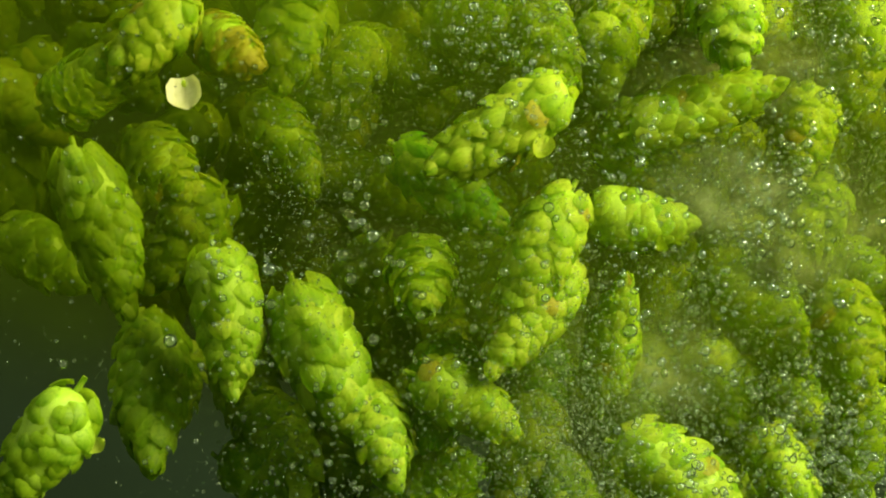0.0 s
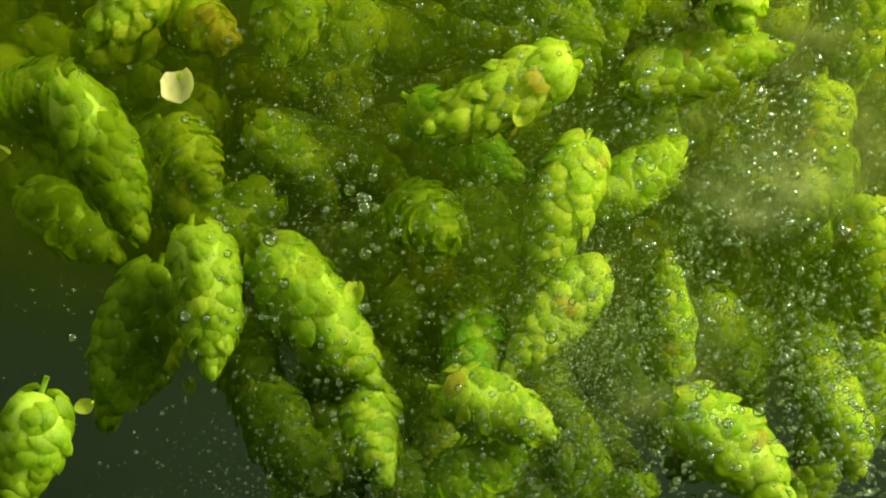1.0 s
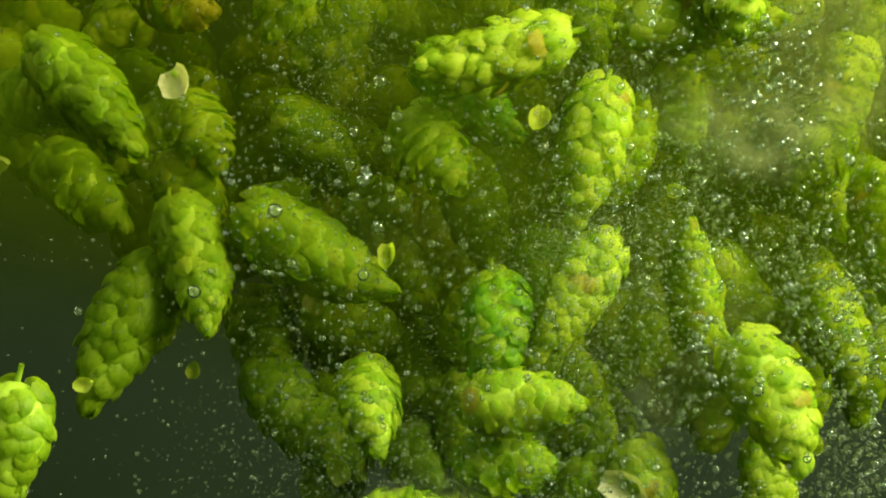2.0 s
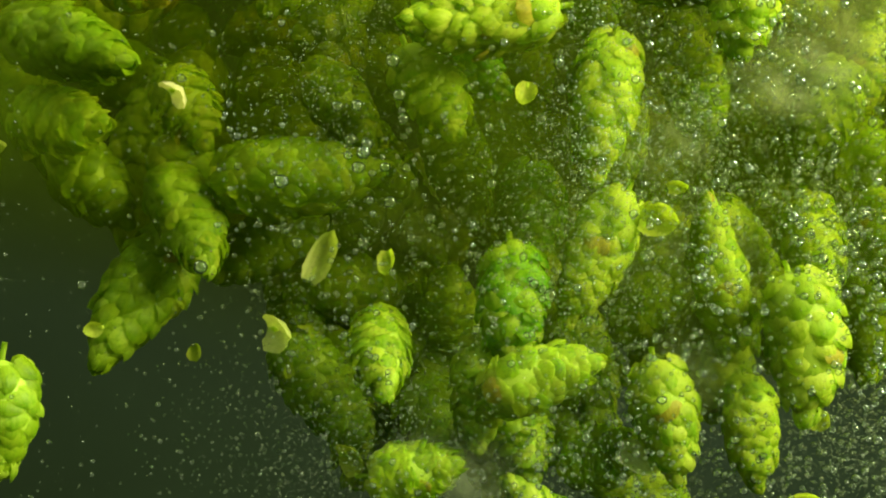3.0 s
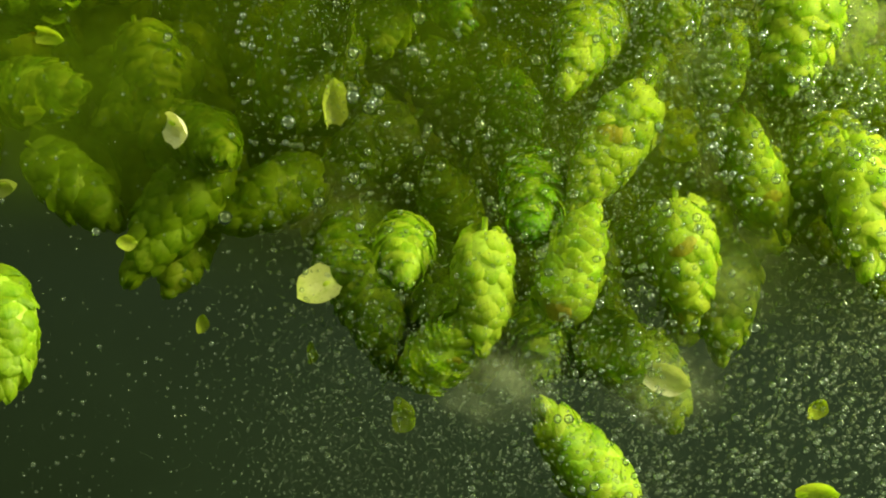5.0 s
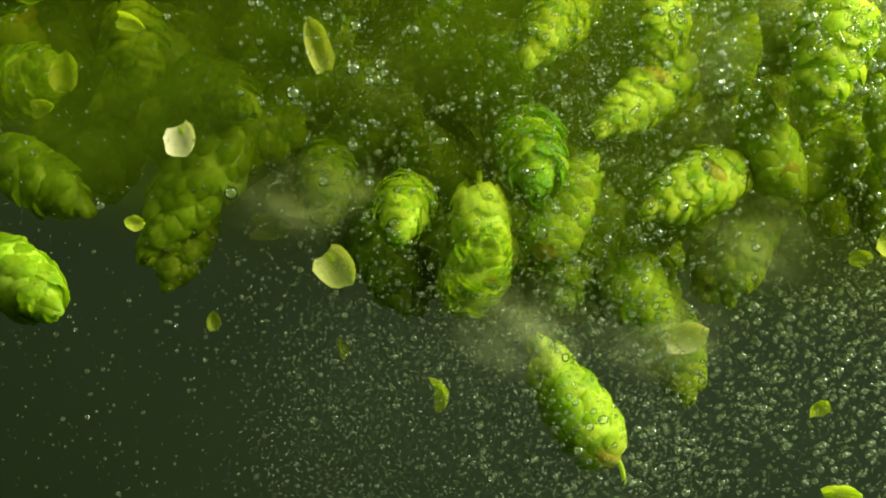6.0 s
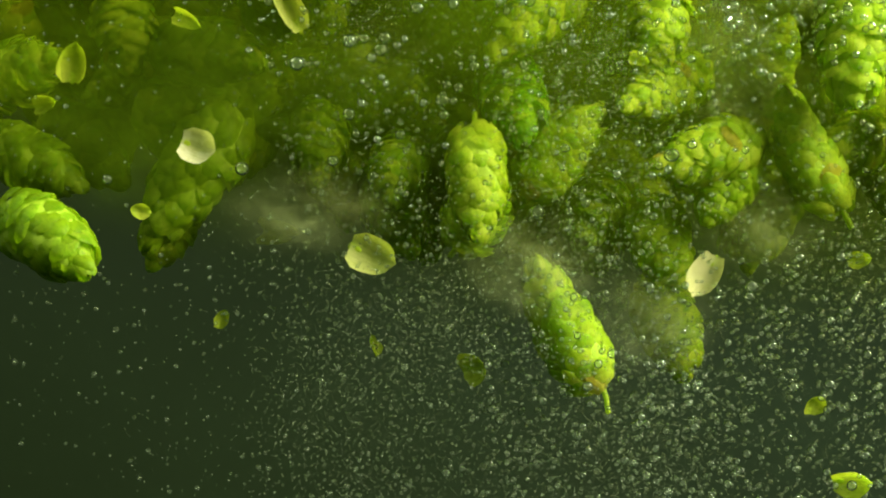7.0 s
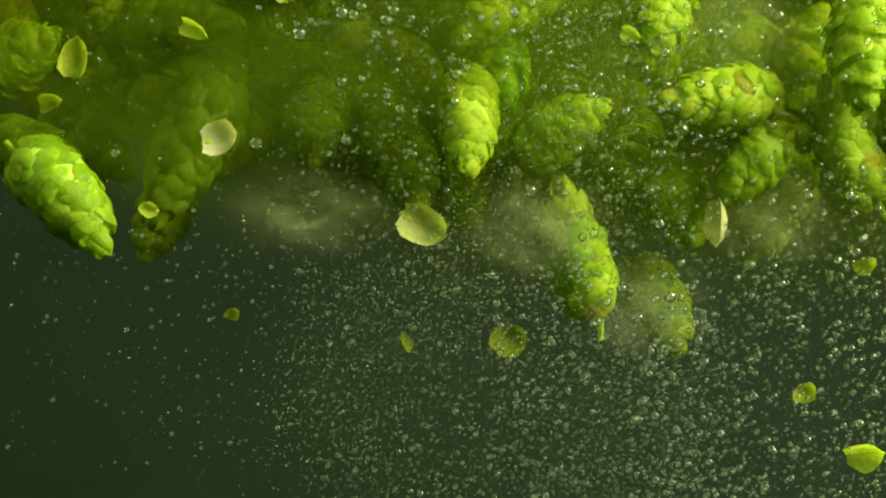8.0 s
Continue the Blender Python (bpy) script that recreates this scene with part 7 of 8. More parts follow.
    walk(cone_far36, [(0, afloat(162.2, 229.7, 1.8, 236.4, -19.8, 266)),
        (2, afloat(164.4, 229.7, 30.2, 233.6, -19.8, 274)),
        (4, afloat(168.2, 229.7, 55.5, 230.7, -19.8, 282)),
        (6, afloat(171.7, 229.7, 77.9, 227.9, -19.8, 290)),
        (8, afloat(174.2, 229.7, 97.3, 225.1, -19.8, 298))])
    walk(cone_far37, [(0, afloat(187.4, 216.6, 10.2, 133.3, -12.9, 197)),
        (2, afloat(190.6, 216.6, 38, 138.1, -12.9, 205)),
        (4, afloat(193.6, 216.6, 62.9, 142.8, -12.9, 213)),
        (6, afloat(198, 216.6, 84.8, 147.6, -12.9, 221)),
        (8, afloat(200.6, 216.6, 103.8, 152.4, -12.9, 229))])
    walk(cone_far38, [(0, afloat(-170, 226, 111.4, 150.4, 5.9, 329)),
        (2, afloat(-169.8, 226, 116, 147.5, 5.9, 337)),
        (4, afloat(-169.4, 226, 120.1, 144.5, 5.9, 345)),
        (6, afloat(-169.9, 226, 123.7, 141.6, 5.9, 353)),
        (8, afloat(-169.7, 226, 126.9, 138.6, 5.9, 361))])
    walk(cone_far39, [(0, afloat(-153.6, 259.4, 104, 166.3, 19.3, 304)),
        (2, afloat(-152.6, 259.4, 108.9, 175.6, 19.3, 312)),
        (4, afloat(-152.3, 259.4, 113.2, 184.9, 19.3, 320)),
        (6, afloat(-153.6, 259.4, 117, 194.2, 19.3, 328)),
        (8, afloat(-152, 259.4, 120.3, 203.5, 19.3, 336))])
    walk(cone_far40, [(0, afloat(-101.7, 137.6, 81.3, 265.2, 14.9, 348)),
        (2, afloat(-101.6, 137.6, 88.3, 262.8, 14.9, 356)),
        (4, afloat(-101.9, 137.6, 94.6, 260.5, 14.9, 364)),
        (6, afloat(-102, 137.6, 100.2, 258.1, 14.9, 372)),
        (8, afloat(-101.5, 137.6, 105, 255.7, 14.9, 380))])
    walk(cone_far41, [(0, afloat(-42.7, 228.1, 62.6, 113.6, -3.2, 286)),
        (2, afloat(-43.9, 228.1, 90, 125.5, -3.2, 294)),
        (4, afloat(-42.2, 228.1, 114.6, 137.4, -3.2, 302)),
        (6, afloat(-42.3, 228.1, 136.2, 149.4, -3.2, 310)),
        (8, afloat(-43.9, 228.1, 155, 161.3, -3.2, 318))])
    walk(cone_far42, [(0, afloat(-0.8, 198, 23.5, 227.6, -18.3, 52)),
        (2, afloat(0.2, 198, 50.4, 234.3, -18.3, 60)),
        (4, afloat(-0, 198, 74.6, 241, -18.3, 68)),
        (6, afloat(-0.3, 198, 95.8, 247.7, -18.3, 76)),
        (8, afloat(-1, 198, 114.3, 254.3, -18.3, 84))])
    walk(cone_far43, [(0, afloat(23.1, 146.2, 27.9, 150.1, -16.6, 317)),
        (2, afloat(23.3, 146.2, 52.6, 155.2, -16.6, 325)),
        (4, afloat(24.3, 146.2, 74.7, 160.2, -16.6, 333)),
        (6, afloat(24.6, 146.2, 94.2, 165.3, -16.6, 341)),
        (8, afloat(25.7, 146.2, 111.1, 170.3, -16.6, 349))])
    walk(cone_far44, [(0, afloat(67.3, 144.8, 6.3, 212.6, 0.4, 259)),
        (2, afloat(68.7, 144.8, 30.9, 221.2, 0.4, 267)),
        (4, afloat(70.4, 144.8, 53, 229.7, 0.4, 275)),
        (6, afloat(72.8, 144.8, 72.4, 238.2, 0.4, 283)),
        (8, afloat(74.5, 144.8, 89.3, 246.8, 0.4, 291))])
    walk(cone_far45, [(0, afloat(109.1, 257.4, 26.2, 205.2, 17, 138)),
        (2, afloat(112.1, 257.4, 55.7, 216.6, 17, 146)),
        (4, afloat(115.5, 257.4, 82.2, 227.9, 17, 154)),
        (6, afloat(118.7, 257.4, 105.5, 239.3, 17, 162)),
        (8, afloat(122.1, 257.4, 125.7, 250.7, 17, 170))])
    walk(cone_far46, [(0, afloat(117.4, 201.6, 29.3, 217.5, 18, 220)),
        (2, afloat(119.9, 201.6, 56.4, 213.7, 18, 228)),
        (4, afloat(123.2, 201.6, 80.7, 209.9, 18, 236)),
        (6, afloat(126.9, 201.6, 102.1, 206.1, 18, 244)),
        (8, afloat(130.1, 201.6, 120.6, 202.3, 18, 252))])
    walk(cone_far47, [(0, afloat(159.1, 157.7, 21.4, 196.2, 2.5, 324)),
        (2, afloat(161.3, 157.7, 46.6, 188.9, 2.5, 332)),
        (4, afloat(164.7, 157.7, 69.2, 181.7, 2.5, 340)),
        (6, afloat(168.2, 157.7, 89.1, 174.4, 2.5, 348)),
        (8, afloat(170.1, 157.7, 106.3, 167.1, 2.5, 356))])
    walk(cone_far48, [(0, afloat(-102.1, 219.1, 100.4, 112.7, -15.4, 121)),
        (2, afloat(-101.9, 219.1, 112.4, 121, -15.4, 129)),
        (4, afloat(-101.1, 219.1, 123.2, 129.3, -15.4, 137)),
        (6, afloat(-102.1, 219.1, 132.6, 137.5, -15.4, 145)),
        (8, afloat(-101.7, 219.1, 140.9, 145.8, -15.4, 153))])
    walk(cone_far49, [(0, afloat(-60.2, 224.4, 89, 203.2, -19.1, 154)),
        (2, afloat(-60.5, 224.4, 113, 191.7, -19.1, 162)),
        (4, afloat(-59.8, 224.4, 134.5, 180.2, -19.1, 170)),
        (6, afloat(-59.8, 224.4, 153.4, 168.8, -19.1, 178)),
        (8, afloat(-59.8, 224.4, 169.8, 157.3, -19.1, 186))])
    walk(cone_far50, [(0, afloat(-24.9, 251.5, 67.3, 277.3, -5.2, 223)),
        (2, afloat(-24.9, 251.5, 96.6, 269.8, -5.2, 231)),
        (4, afloat(-24.9, 251.5, 122.8, 262.2, -5.2, 239)),
        (6, afloat(-24.8, 251.5, 145.9, 254.7, -5.2, 247)),
        (8, afloat(-24.9, 251.5, 166, 247.1, -5.2, 255))])
    walk(cone_far51, [(0, afloat(23.5, 203.2, 42.7, 93.9, 13.4, 132)),
        (2, afloat(23, 203.2, 69.9, 101.7, 13.4, 140)),
        (4, afloat(23, 203.2, 94.2, 109.5, 13.4, 148)),
        (6, afloat(24.4, 203.2, 115.7, 117.3, 13.4, 156)),
        (8, afloat(24.9, 203.2, 134.3, 125, 13.4, 164))])
    walk(cone_far52, [(0, afloat(91.3, 141, 31.6, 245.5, 19.7, 266)),
        (2, afloat(93.6, 141, 56.1, 234.9, 19.7, 274)),
        (4, afloat(95.5, 141, 78, 224.2, 19.7, 282)),
        (6, afloat(97.9, 141, 97.3, 213.5, 19.7, 290)),
        (8, afloat(101.2, 141, 114.1, 202.8, 19.7, 298))])
    walk(cone_far53, [(0, afloat(146, 217.4, 45.9, 174.4, 7.9, 155)),
        (2, afloat(149.2, 217.4, 73.7, 175.6, 7.9, 163)),
        (4, afloat(152.9, 217.4, 98.6, 176.7, 7.9, 171)),
        (6, afloat(155.2, 217.4, 120.5, 177.8, 7.9, 179)),
        (8, afloat(159.2, 217.4, 139.6, 178.9, 7.9, 187))])
    walk(cone_far54, [(0, afloat(203.9, 254.5, 41.7, 201, -11.2, 280)),
        (2, afloat(207.5, 254.5, 71.1, 201.7, -11.2, 288)),
        (4, afloat(210.3, 254.5, 97.5, 202.4, -11.2, 296)),
        (6, afloat(213.7, 254.5, 120.7, 203.1, -11.2, 304)),
        (8, afloat(216.7, 254.5, 140.8, 203.8, -11.2, 312))])
    walk(cone_far55, [(0, afloat(-58.7, 138.1, 88.4, 162.9, -20, 173)),
        (2, afloat(-60.1, 138.1, 107.4, 165.4, -20, 181)),
        (4, afloat(-60, 138.1, 124.4, 167.9, -20, 189)),
        (6, afloat(-59.8, 138.1, 139.4, 170.5, -20, 197)),
        (8, afloat(-59.8, 138.1, 152.5, 173, -20, 205))])
    walk(cone_far56, [(0, afloat(-30.9, 166.5, 82.8, 93.4, -10.4, 5)),
        (2, afloat(-30.5, 166.5, 108.3, 101.2, -10.4, 13)),
        (4, afloat(-30.1, 166.5, 131.1, 108.9, -10.4, 21)),
        (6, afloat(-30.6, 166.5, 151.2, 116.6, -10.4, 29)),
        (8, afloat(-31, 166.5, 168.7, 124.3, -10.4, 37))])
    walk(cone_far57, [(0, afloat(-3.3, 192.7, 65.6, 186.6, 8.7, 212)),
        (2, afloat(-3.4, 192.7, 92.3, 173.1, 8.7, 220)),
        (4, afloat(-4.1, 192.7, 116.2, 159.6, 8.7, 228)),
        (6, afloat(-3.8, 192.7, 137.3, 146.1, 8.7, 236)),
        (8, afloat(-3.7, 192.7, 155.6, 132.6, 8.7, 244))])
    walk(cone_far58, [(0, afloat(64.5, 222.7, 53.4, 239.2, 19.9, 296)),
        (2, afloat(66.5, 222.7, 81.4, 228.9, 19.9, 304)),
        (4, afloat(68.1, 222.7, 106.5, 218.6, 19.9, 312)),
        (6, afloat(70.9, 222.7, 128.7, 208.3, 19.9, 320)),
        (8, afloat(72, 222.7, 147.9, 198, 19.9, 328))])
    walk(cone_far59, [(0, afloat(94.3, 230.1, 52.2, 56.7, 12.7, 161)),
        (2, afloat(96.8, 230.1, 80.6, 66.3, 12.7, 169)),
        (4, afloat(98.1, 230.1, 106, 75.9, 12.7, 177)),
        (6, afloat(101, 230.1, 128.4, 85.6, 12.7, 185)),
        (8, afloat(104.4, 230.1, 147.8, 95.2, 12.7, 193))])
    walk(cone_far60, [(0, afloat(135.1, 241.5, 58.3, 111.9, -6.1, 10)),
        (2, afloat(139.3, 241.5, 87.2, 120.6, -6.1, 18)),
        (4, afloat(141.2, 241.5, 113, 129.3, -6.1, 26)),
        (6, afloat(145.8, 241.5, 135.8, 137.9, -6.1, 34)),
        (8, afloat(148.1, 241.5, 155.5, 146.6, -6.1, 42))])
    walk(cone_far61, [(0, afloat(146.2, 170.4, 53.7, 131.2, -19.3, 192)),
        (2, afloat(149.6, 170.4, 79.4, 125.4, -19.3, 200)),
        (4, afloat(152.1, 170.4, 102.5, 119.6, -19.3, 208)),
        (6, afloat(155.7, 170.4, 122.8, 113.8, -19.3, 216)),
        (8, afloat(157.7, 170.4, 140.5, 107.9, -19.3, 224))])
    walk(cone_far62, [(0, afloat(-60.9, 156.9, 105.3, 224.9, -14.8, 315)),
        (2, afloat(-60.6, 156.9, 125.2, 218.6, -14.8, 323)),
        (4, afloat(-61, 156.9, 143, 212.3, -14.8, 331)),
        (6, afloat(-60.9, 156.9, 158.6, 206, -14.8, 339)),
        (8, afloat(-60.8, 156.9, 172.2, 199.7, -14.8, 347))])
    walk(cone_far63, [(0, afloat(-27.9, 252.9, 102.7, 163.8, 3.3, 301)),
        (2, afloat(-27, 252.9, 132, 170.5, 3.3, 309)),
        (4, afloat(-28.3, 252.9, 158.3, 177.2, 3.3, 317)),
        (6, afloat(-28.3, 252.9, 181.5, 184, 3.3, 325)),
        (8, afloat(-28.3, 252.9, 201.6, 190.7, 3.3, 333))])
    walk(cone_far64, [(0, afloat(7.7, 207.1, 83.1, 143.1, 18.4, 323)),
        (2, afloat(7.8, 207.1, 110.5, 134.9, 18.4, 331)),
        (4, afloat(8.5, 207.1, 135, 126.7, 18.4, 339)),
        (6, afloat(8.2, 207.1, 156.6, 118.5, 18.4, 347)),
        (8, afloat(9.8, 207.1, 175.3, 110.3, 18.4, 355))])
    walk(cone_far65, [(0, afloat(48.3, 180.2, 68.6, 161.9, 16.5, 68)),
        (2, afloat(50.2, 180.2, 94.8, 159.2, 16.5, 76)),
        (4, afloat(51.9, 180.2, 118.2, 156.6, 16.5, 84)),
        (6, afloat(53.6, 180.2, 138.9, 154, 16.5, 92)),
        (8, afloat(54.6, 180.2, 156.8, 151.3, 16.5, 100))])
    walk(cone_far66, [(0, afloat(69.2, 214.6, 69.3, 127.8, -0.5, 30)),
        (2, afloat(71.6, 214.6, 97, 124.1, -0.5, 38)),
        (4, afloat(73.5, 214.6, 121.8, 120.4, -0.5, 46)),
        (6, afloat(74.9, 214.6, 143.6, 116.7, -0.5, 54)),
        (8, afloat(76, 214.6, 162.6, 113.1, -0.5, 62))])
    walk(cone_far67, [(0, afloat(102.3, 148.4, 72.6, 157.9, -17.1, 324)),
        (2, afloat(105.3, 148.4, 97.4, 172.5, -17.1, 332)),
        (4, afloat(108.2, 148.4, 119.5, 187.1, -17.1, 340)),
        (6, afloat(109.9, 148.4, 139.1, 201.7, -17.1, 348)),
        (8, afloat(113.7, 148.4, 156.1, 216.3, -17.1, 356))])
    walk(cone_far68, [(0, afloat(137.9, 220.6, 84.5, 99.5, -18, 321)),
        (2, afloat(141.4, 220.6, 112.5, 112.3, -18, 329)),
        (4, afloat(144.1, 220.6, 137.5, 125.2, -18, 337)),
        (6, afloat(148.8, 220.6, 159.6, 138.1, -18, 345)),
        (8, afloat(150.7, 220.6, 178.7, 151, -18, 353))])
    walk(cone_far69, [(0, afloat(195.1, 248.2, 83.9, 225.6, -2.3, 170)),
        (2, afloat(197.6, 248.2, 113.1, 235.1, -2.3, 178)),
        (4, afloat(202.3, 248.2, 139.1, 244.6, -2.3, 186)),
        (6, afloat(204.8, 248.2, 162.2, 254.1, -2.3, 194)),
        (8, afloat(209.3, 248.2, 182.1, 263.7, -2.3, 202))])
    walk(cone_far70, [(0, afloat(-11.6, 148.6, 101.7, 152.3, 15.5, 238)),
        (2, afloat(-11.1, 148.6, 126.6, 154.4, 15.5, 246)),
        (4, afloat(-11.5, 148.6, 148.7, 156.5, 15.5, 254)),
        (6, afloat(-11, 148.6, 168.3, 158.6, 15.5, 262)),
        (8, afloat(-11.3, 148.6, 185.3, 160.7, 15.5, 270))])
    walk(cone_far71, [(0, afloat(36.8, 208, 101.8, 185.5, 19, 180)),
        (2, afloat(37.8, 208, 129.2, 182.9, 19, 188)),
        (4, afloat(38.8, 208, 153.7, 180.2, 19, 196)),
        (6, afloat(39.6, 208, 175.4, 177.5, 19, 204)),
        (8, afloat(40, 208, 194.1, 174.9, 19, 212))])
    walk(cone_far72, [(0, afloat(71.9, 203.6, 83.9, 245.8, 5.1, 347)),
        (2, afloat(73.7, 203.6, 111.1, 246.6, 5.1, 355)),
        (4, afloat(76.4, 203.6, 135.5, 247.3, 5.1, 363)),
        (6, afloat(77.4, 203.6, 157, 248.1, 5.1, 371)),
        (8, afloat(78.9, 203.6, 175.6, 248.9, 5.1, 379))])
    walk(cone_far73, [(0, afloat(94.6, 169.6, 86.2, 247.5, -13.5, 180)),
        (2, afloat(97.7, 169.6, 111.9, 234.6, -13.5, 188)),
        (4, afloat(100.4, 169.6, 134.9, 221.7, -13.5, 196)),
        (6, afloat(102.8, 169.6, 155.2, 208.8, -13.5, 204)),
        (8, afloat(104.8, 169.6, 172.8, 195.9, -13.5, 212))])
    walk(cone_far74, [(0, afloat(114.2, 160.7, 92.5, 57.3, -19.7, 311)),
        (2, afloat(116.6, 160.7, 117.8, 69.6, -19.7, 319)),
        (4, afloat(119.8, 160.7, 140.5, 82, -19.7, 327)),
        (6, afloat(122, 160.7, 160.5, 94.3, -19.7, 335)),
        (8, afloat(125.5, 160.7, 177.8, 106.6, -19.7, 343))])
    walk(petal_v, [(0, afloat(-58.4, -45, 34.5, 170, 20, 0)),
        (0.5, afloat(-59.2, -45, 35.4, 172, 20, 0)),
        (1, afloat(-59.5, -45, 36, 172, 20, 10)),
        (1.5, afloat(-59.7, -45, 37, 174, 20, 10)),
        (2.8, afloat(-59.5, -45, 36.7, 100, 50, 40)),
        (3.5, afloat(-60.1, -45, 34, 90, 55, 60)),
        (4, afloat(-59.5, -45, 32.2, 95, 50, 60)),
        (4.5, afloat(-59.2, -45, 30.5, 110, 40, 50)),
        (5.2, afloat(-59.2, -45, 26, 130, 30, 30)),
        (6.4, afloat(-57.5, -45, 23.5, 170, 20, 10)),
        (7, afloat(-55.1, -45, 22.9, 110, 10, 0)),
        (7.5, afloat(-53.6, -45, 23.5, 95, 0, 0)),
        (8, afloat(-50.1, -45, 24.7, 80, 10, -10))])
    walk(petal_w, [(0, afloat(-53.7, 80, -61.3, 40, 20, 0)),
        (1.5, afloat(-49.2, 70, -46.7, 30, 30, 0)),
        (2.3, afloat(-42.5, 10, -30.7, 60, 40, 0)),
        (2.8, afloat(-37.9, -30, -21.7, 100, 50, 20)),
        (3.5, afloat(-36.8, -30, -18.5, 130, 45, 20)),
        (4, afloat(-36, -30, -16.1, 160, 20, 10)),
        (4.5, afloat(-33.9, -30, -12.4, 200, 10, 0)),
        (5.2, afloat(-29.6, -30, -8.9, 255, 40, 20)),
        (6.4, afloat(-21.2, -30, -4.1, 110, 20, 10)),
        (7, afloat(-16.3, -30, -1.9, 115, 10, 0)),
        (7.5, afloat(-10.5, -30, 1.2, 118, 10, 0)),
        (8, afloat(-4.5, -30, 5.1, 120, 5, 0))])
    walk(petal_x, [(0, afloat(-34.2, -10, -58.7, 80, 40, 0)),
        (2.8, afloat(-22.3, -10, -51.4, 90, 40, 20)),
        (3.5, afloat(-19.9, -10, -49.6, 90, 40, 20)),
        (4, afloat(-16.3, -10, -46.8, 95, 30, 20)),
        (4.5, afloat(-12.6, -10, -43.3, 100, 20, 10)),
        (5.2, afloat(-6.4, -10, -39.7, 110, 50, 20)),
        (6.4, afloat(3.9, -10, -32.4, 80, 65, 10)),
        (7, afloat(8.5, -10, -28.6, 65, 45, 0)),
        (8, afloat(16.5, -10, -21.9, 50, 10, 0))])
    walk(petal_y, [(0, afloat(86.5, -40, -73.9, 80, 20, 0)),
        (4, afloat(83.2, -40, -57, 85, 20, 0)),
        (6.4, afloat(94, -40, -55.5, 85, 40, 20)),
        (7, afloat(94.8, -40, -53.1, 85, 40, 20)),
        (7.5, afloat(96.2, -40, -50.3, 85, 40, 20)),
        (8, afloat(97.7, -40, -46.6, 80, 40, 20))])
    walk(petal_z, [(0, afloat(-34.5, 30, -36.8, 20, 20, 0)),
        (1.5, afloat(-33.7, 20, -14.9, 20, 20, 0)),
        (2.2, afloat(-30.7, 0, -8.5, 20, 20, 0)),
        (2.8, afloat(-27.5, -35, -3.2, 30, 10, 0)),
        (3.5, afloat(-29.5, -35, 6.7, 22, 20, 30)),
        (4, afloat(-28.2, -35, 18.6, 10, 30, 40)),
        (4.5, afloat(-26.8, -35, 27.8, 5, 30, 40)),
        (5.2, afloat(-26.8, -35, 38.3, 5, 40, 40)),
        (6.4, afloat(-32.8, -35, 52.1, -20, 10, 10)),
        (8, afloat(-41.3, -35, 63.3, -40, 10, 10))])
    walk(petal_aa, [(0, afloat(36.4, -20, -71, 100, 20, 0)),
        (2.8, afloat(48, -20, -52.1, 110, 20, 0)),
        (3.5, afloat(51.1, -20, -46.3, 110, 20, 0)),
        (4.5, afloat(53.6, -20, -36.2, 105, 15, 0)),
        (5.2, afloat(56.2, -20, -29.3, 100, 30, 10)),
        (6.4, afloat(61, -20, -15.2, 60, 20, 10)),
        (7, afloat(63.3, -20, -7.4, 210, 10, 20)),
        (7.5, afloat(65.8, -20, -1.2, 190, 10, 50)),
        (8, afloat(68.1, -20, 6, 178, 10, 65))])
    walk(petal_ab, [(0, afloat(113.8, 80, -44.3, 80, 20, 0)),
        (2.8, afloat(115.8, 60, -19.5, 80, 20, 0)),
        (5.2, afloat(102.7, -20, -1.9, 80, 20, 0)),
        (6.4, afloat(101.3, -20, -1.9, 80, 30, 0)),
        (7, afloat(101, -20, -2.2, 75, 30, 0)),
        (8, afloat(102.3, -20, -3.4, 50, 30, 0))])
    walk(petal_ac, [(0, afloat(-65.2, 0, -37.2, 10, 20, 0)),
        (3, afloat(-63, 0, -25.7, 10, 20, 0)),
        (4.5, afloat(-63, 0, -19.2, 5, 20, 30)),
        (5.2, afloat(-61.1, 0, -18.5, 0, 20, 30)),
        (6.4, afloat(-57.7, 0, -17.8, 0, 10, 10)),
        (7, afloat(-56.3, 0, -17.4, 20, 10, 10)),
        (8, afloat(-53.7, 0, -15.6, 40, 40, 30))])
    walk(petal_ad, [(0, afloat(-43.6, 0, -51.5, 20, 20, 60)),
        (3, afloat(-40, 0, -30, 10, 20, 60)),
        (4.5, afloat(-37.2, 0, -27.1, 0, 20, 60)),
        (5.2, afloat(-32.9, 0, -26, -10, 20, 60)),
        (6.4, afloat(-23, 0, -25, -20, 20, 60)),
        (8, afloat(-10.3, 0, -23.7, -25, 20, 55))])
    walk(petal_ae, [(0, afloat(90.5, 10, -67.5, 10, 20, 0)),
        (4, afloat(97.9, 10, -40.3, 10, 20, 0)),
        (4.5, afloat(96.7, 10, -39.8, 10, 20, 30)),
        (5.2, afloat(96.4, 10, -41.3, 10, 20, 20)),
        (6.4, afloat(97.1, 10, -40.3, 10, 40, 30)),
        (7.5, afloat(94.6, 10, -38.8, 20, 20, 10)),
        (8, afloat(93.5, 10, -36.6, 20, 20, 10))])
    walk(petal_af, [(0, afloat(-127.1, 80, 30.9, 0, 20, 0)),
        (3, afloat(-113.9, 60, 44.5, 0, 20, 0)),
        (5, afloat(-99.1, 10, 44.2, 0, 20, 0)),
        (6.4, afloat(-87.4, -35, 42.2, 5, 20, 10)),
        (7.5, afloat(-86.1, -35, 45.1, 5, 15, 0)),
        (8, afloat(-85.8, -35, 45.1, 5, 15, 0))])
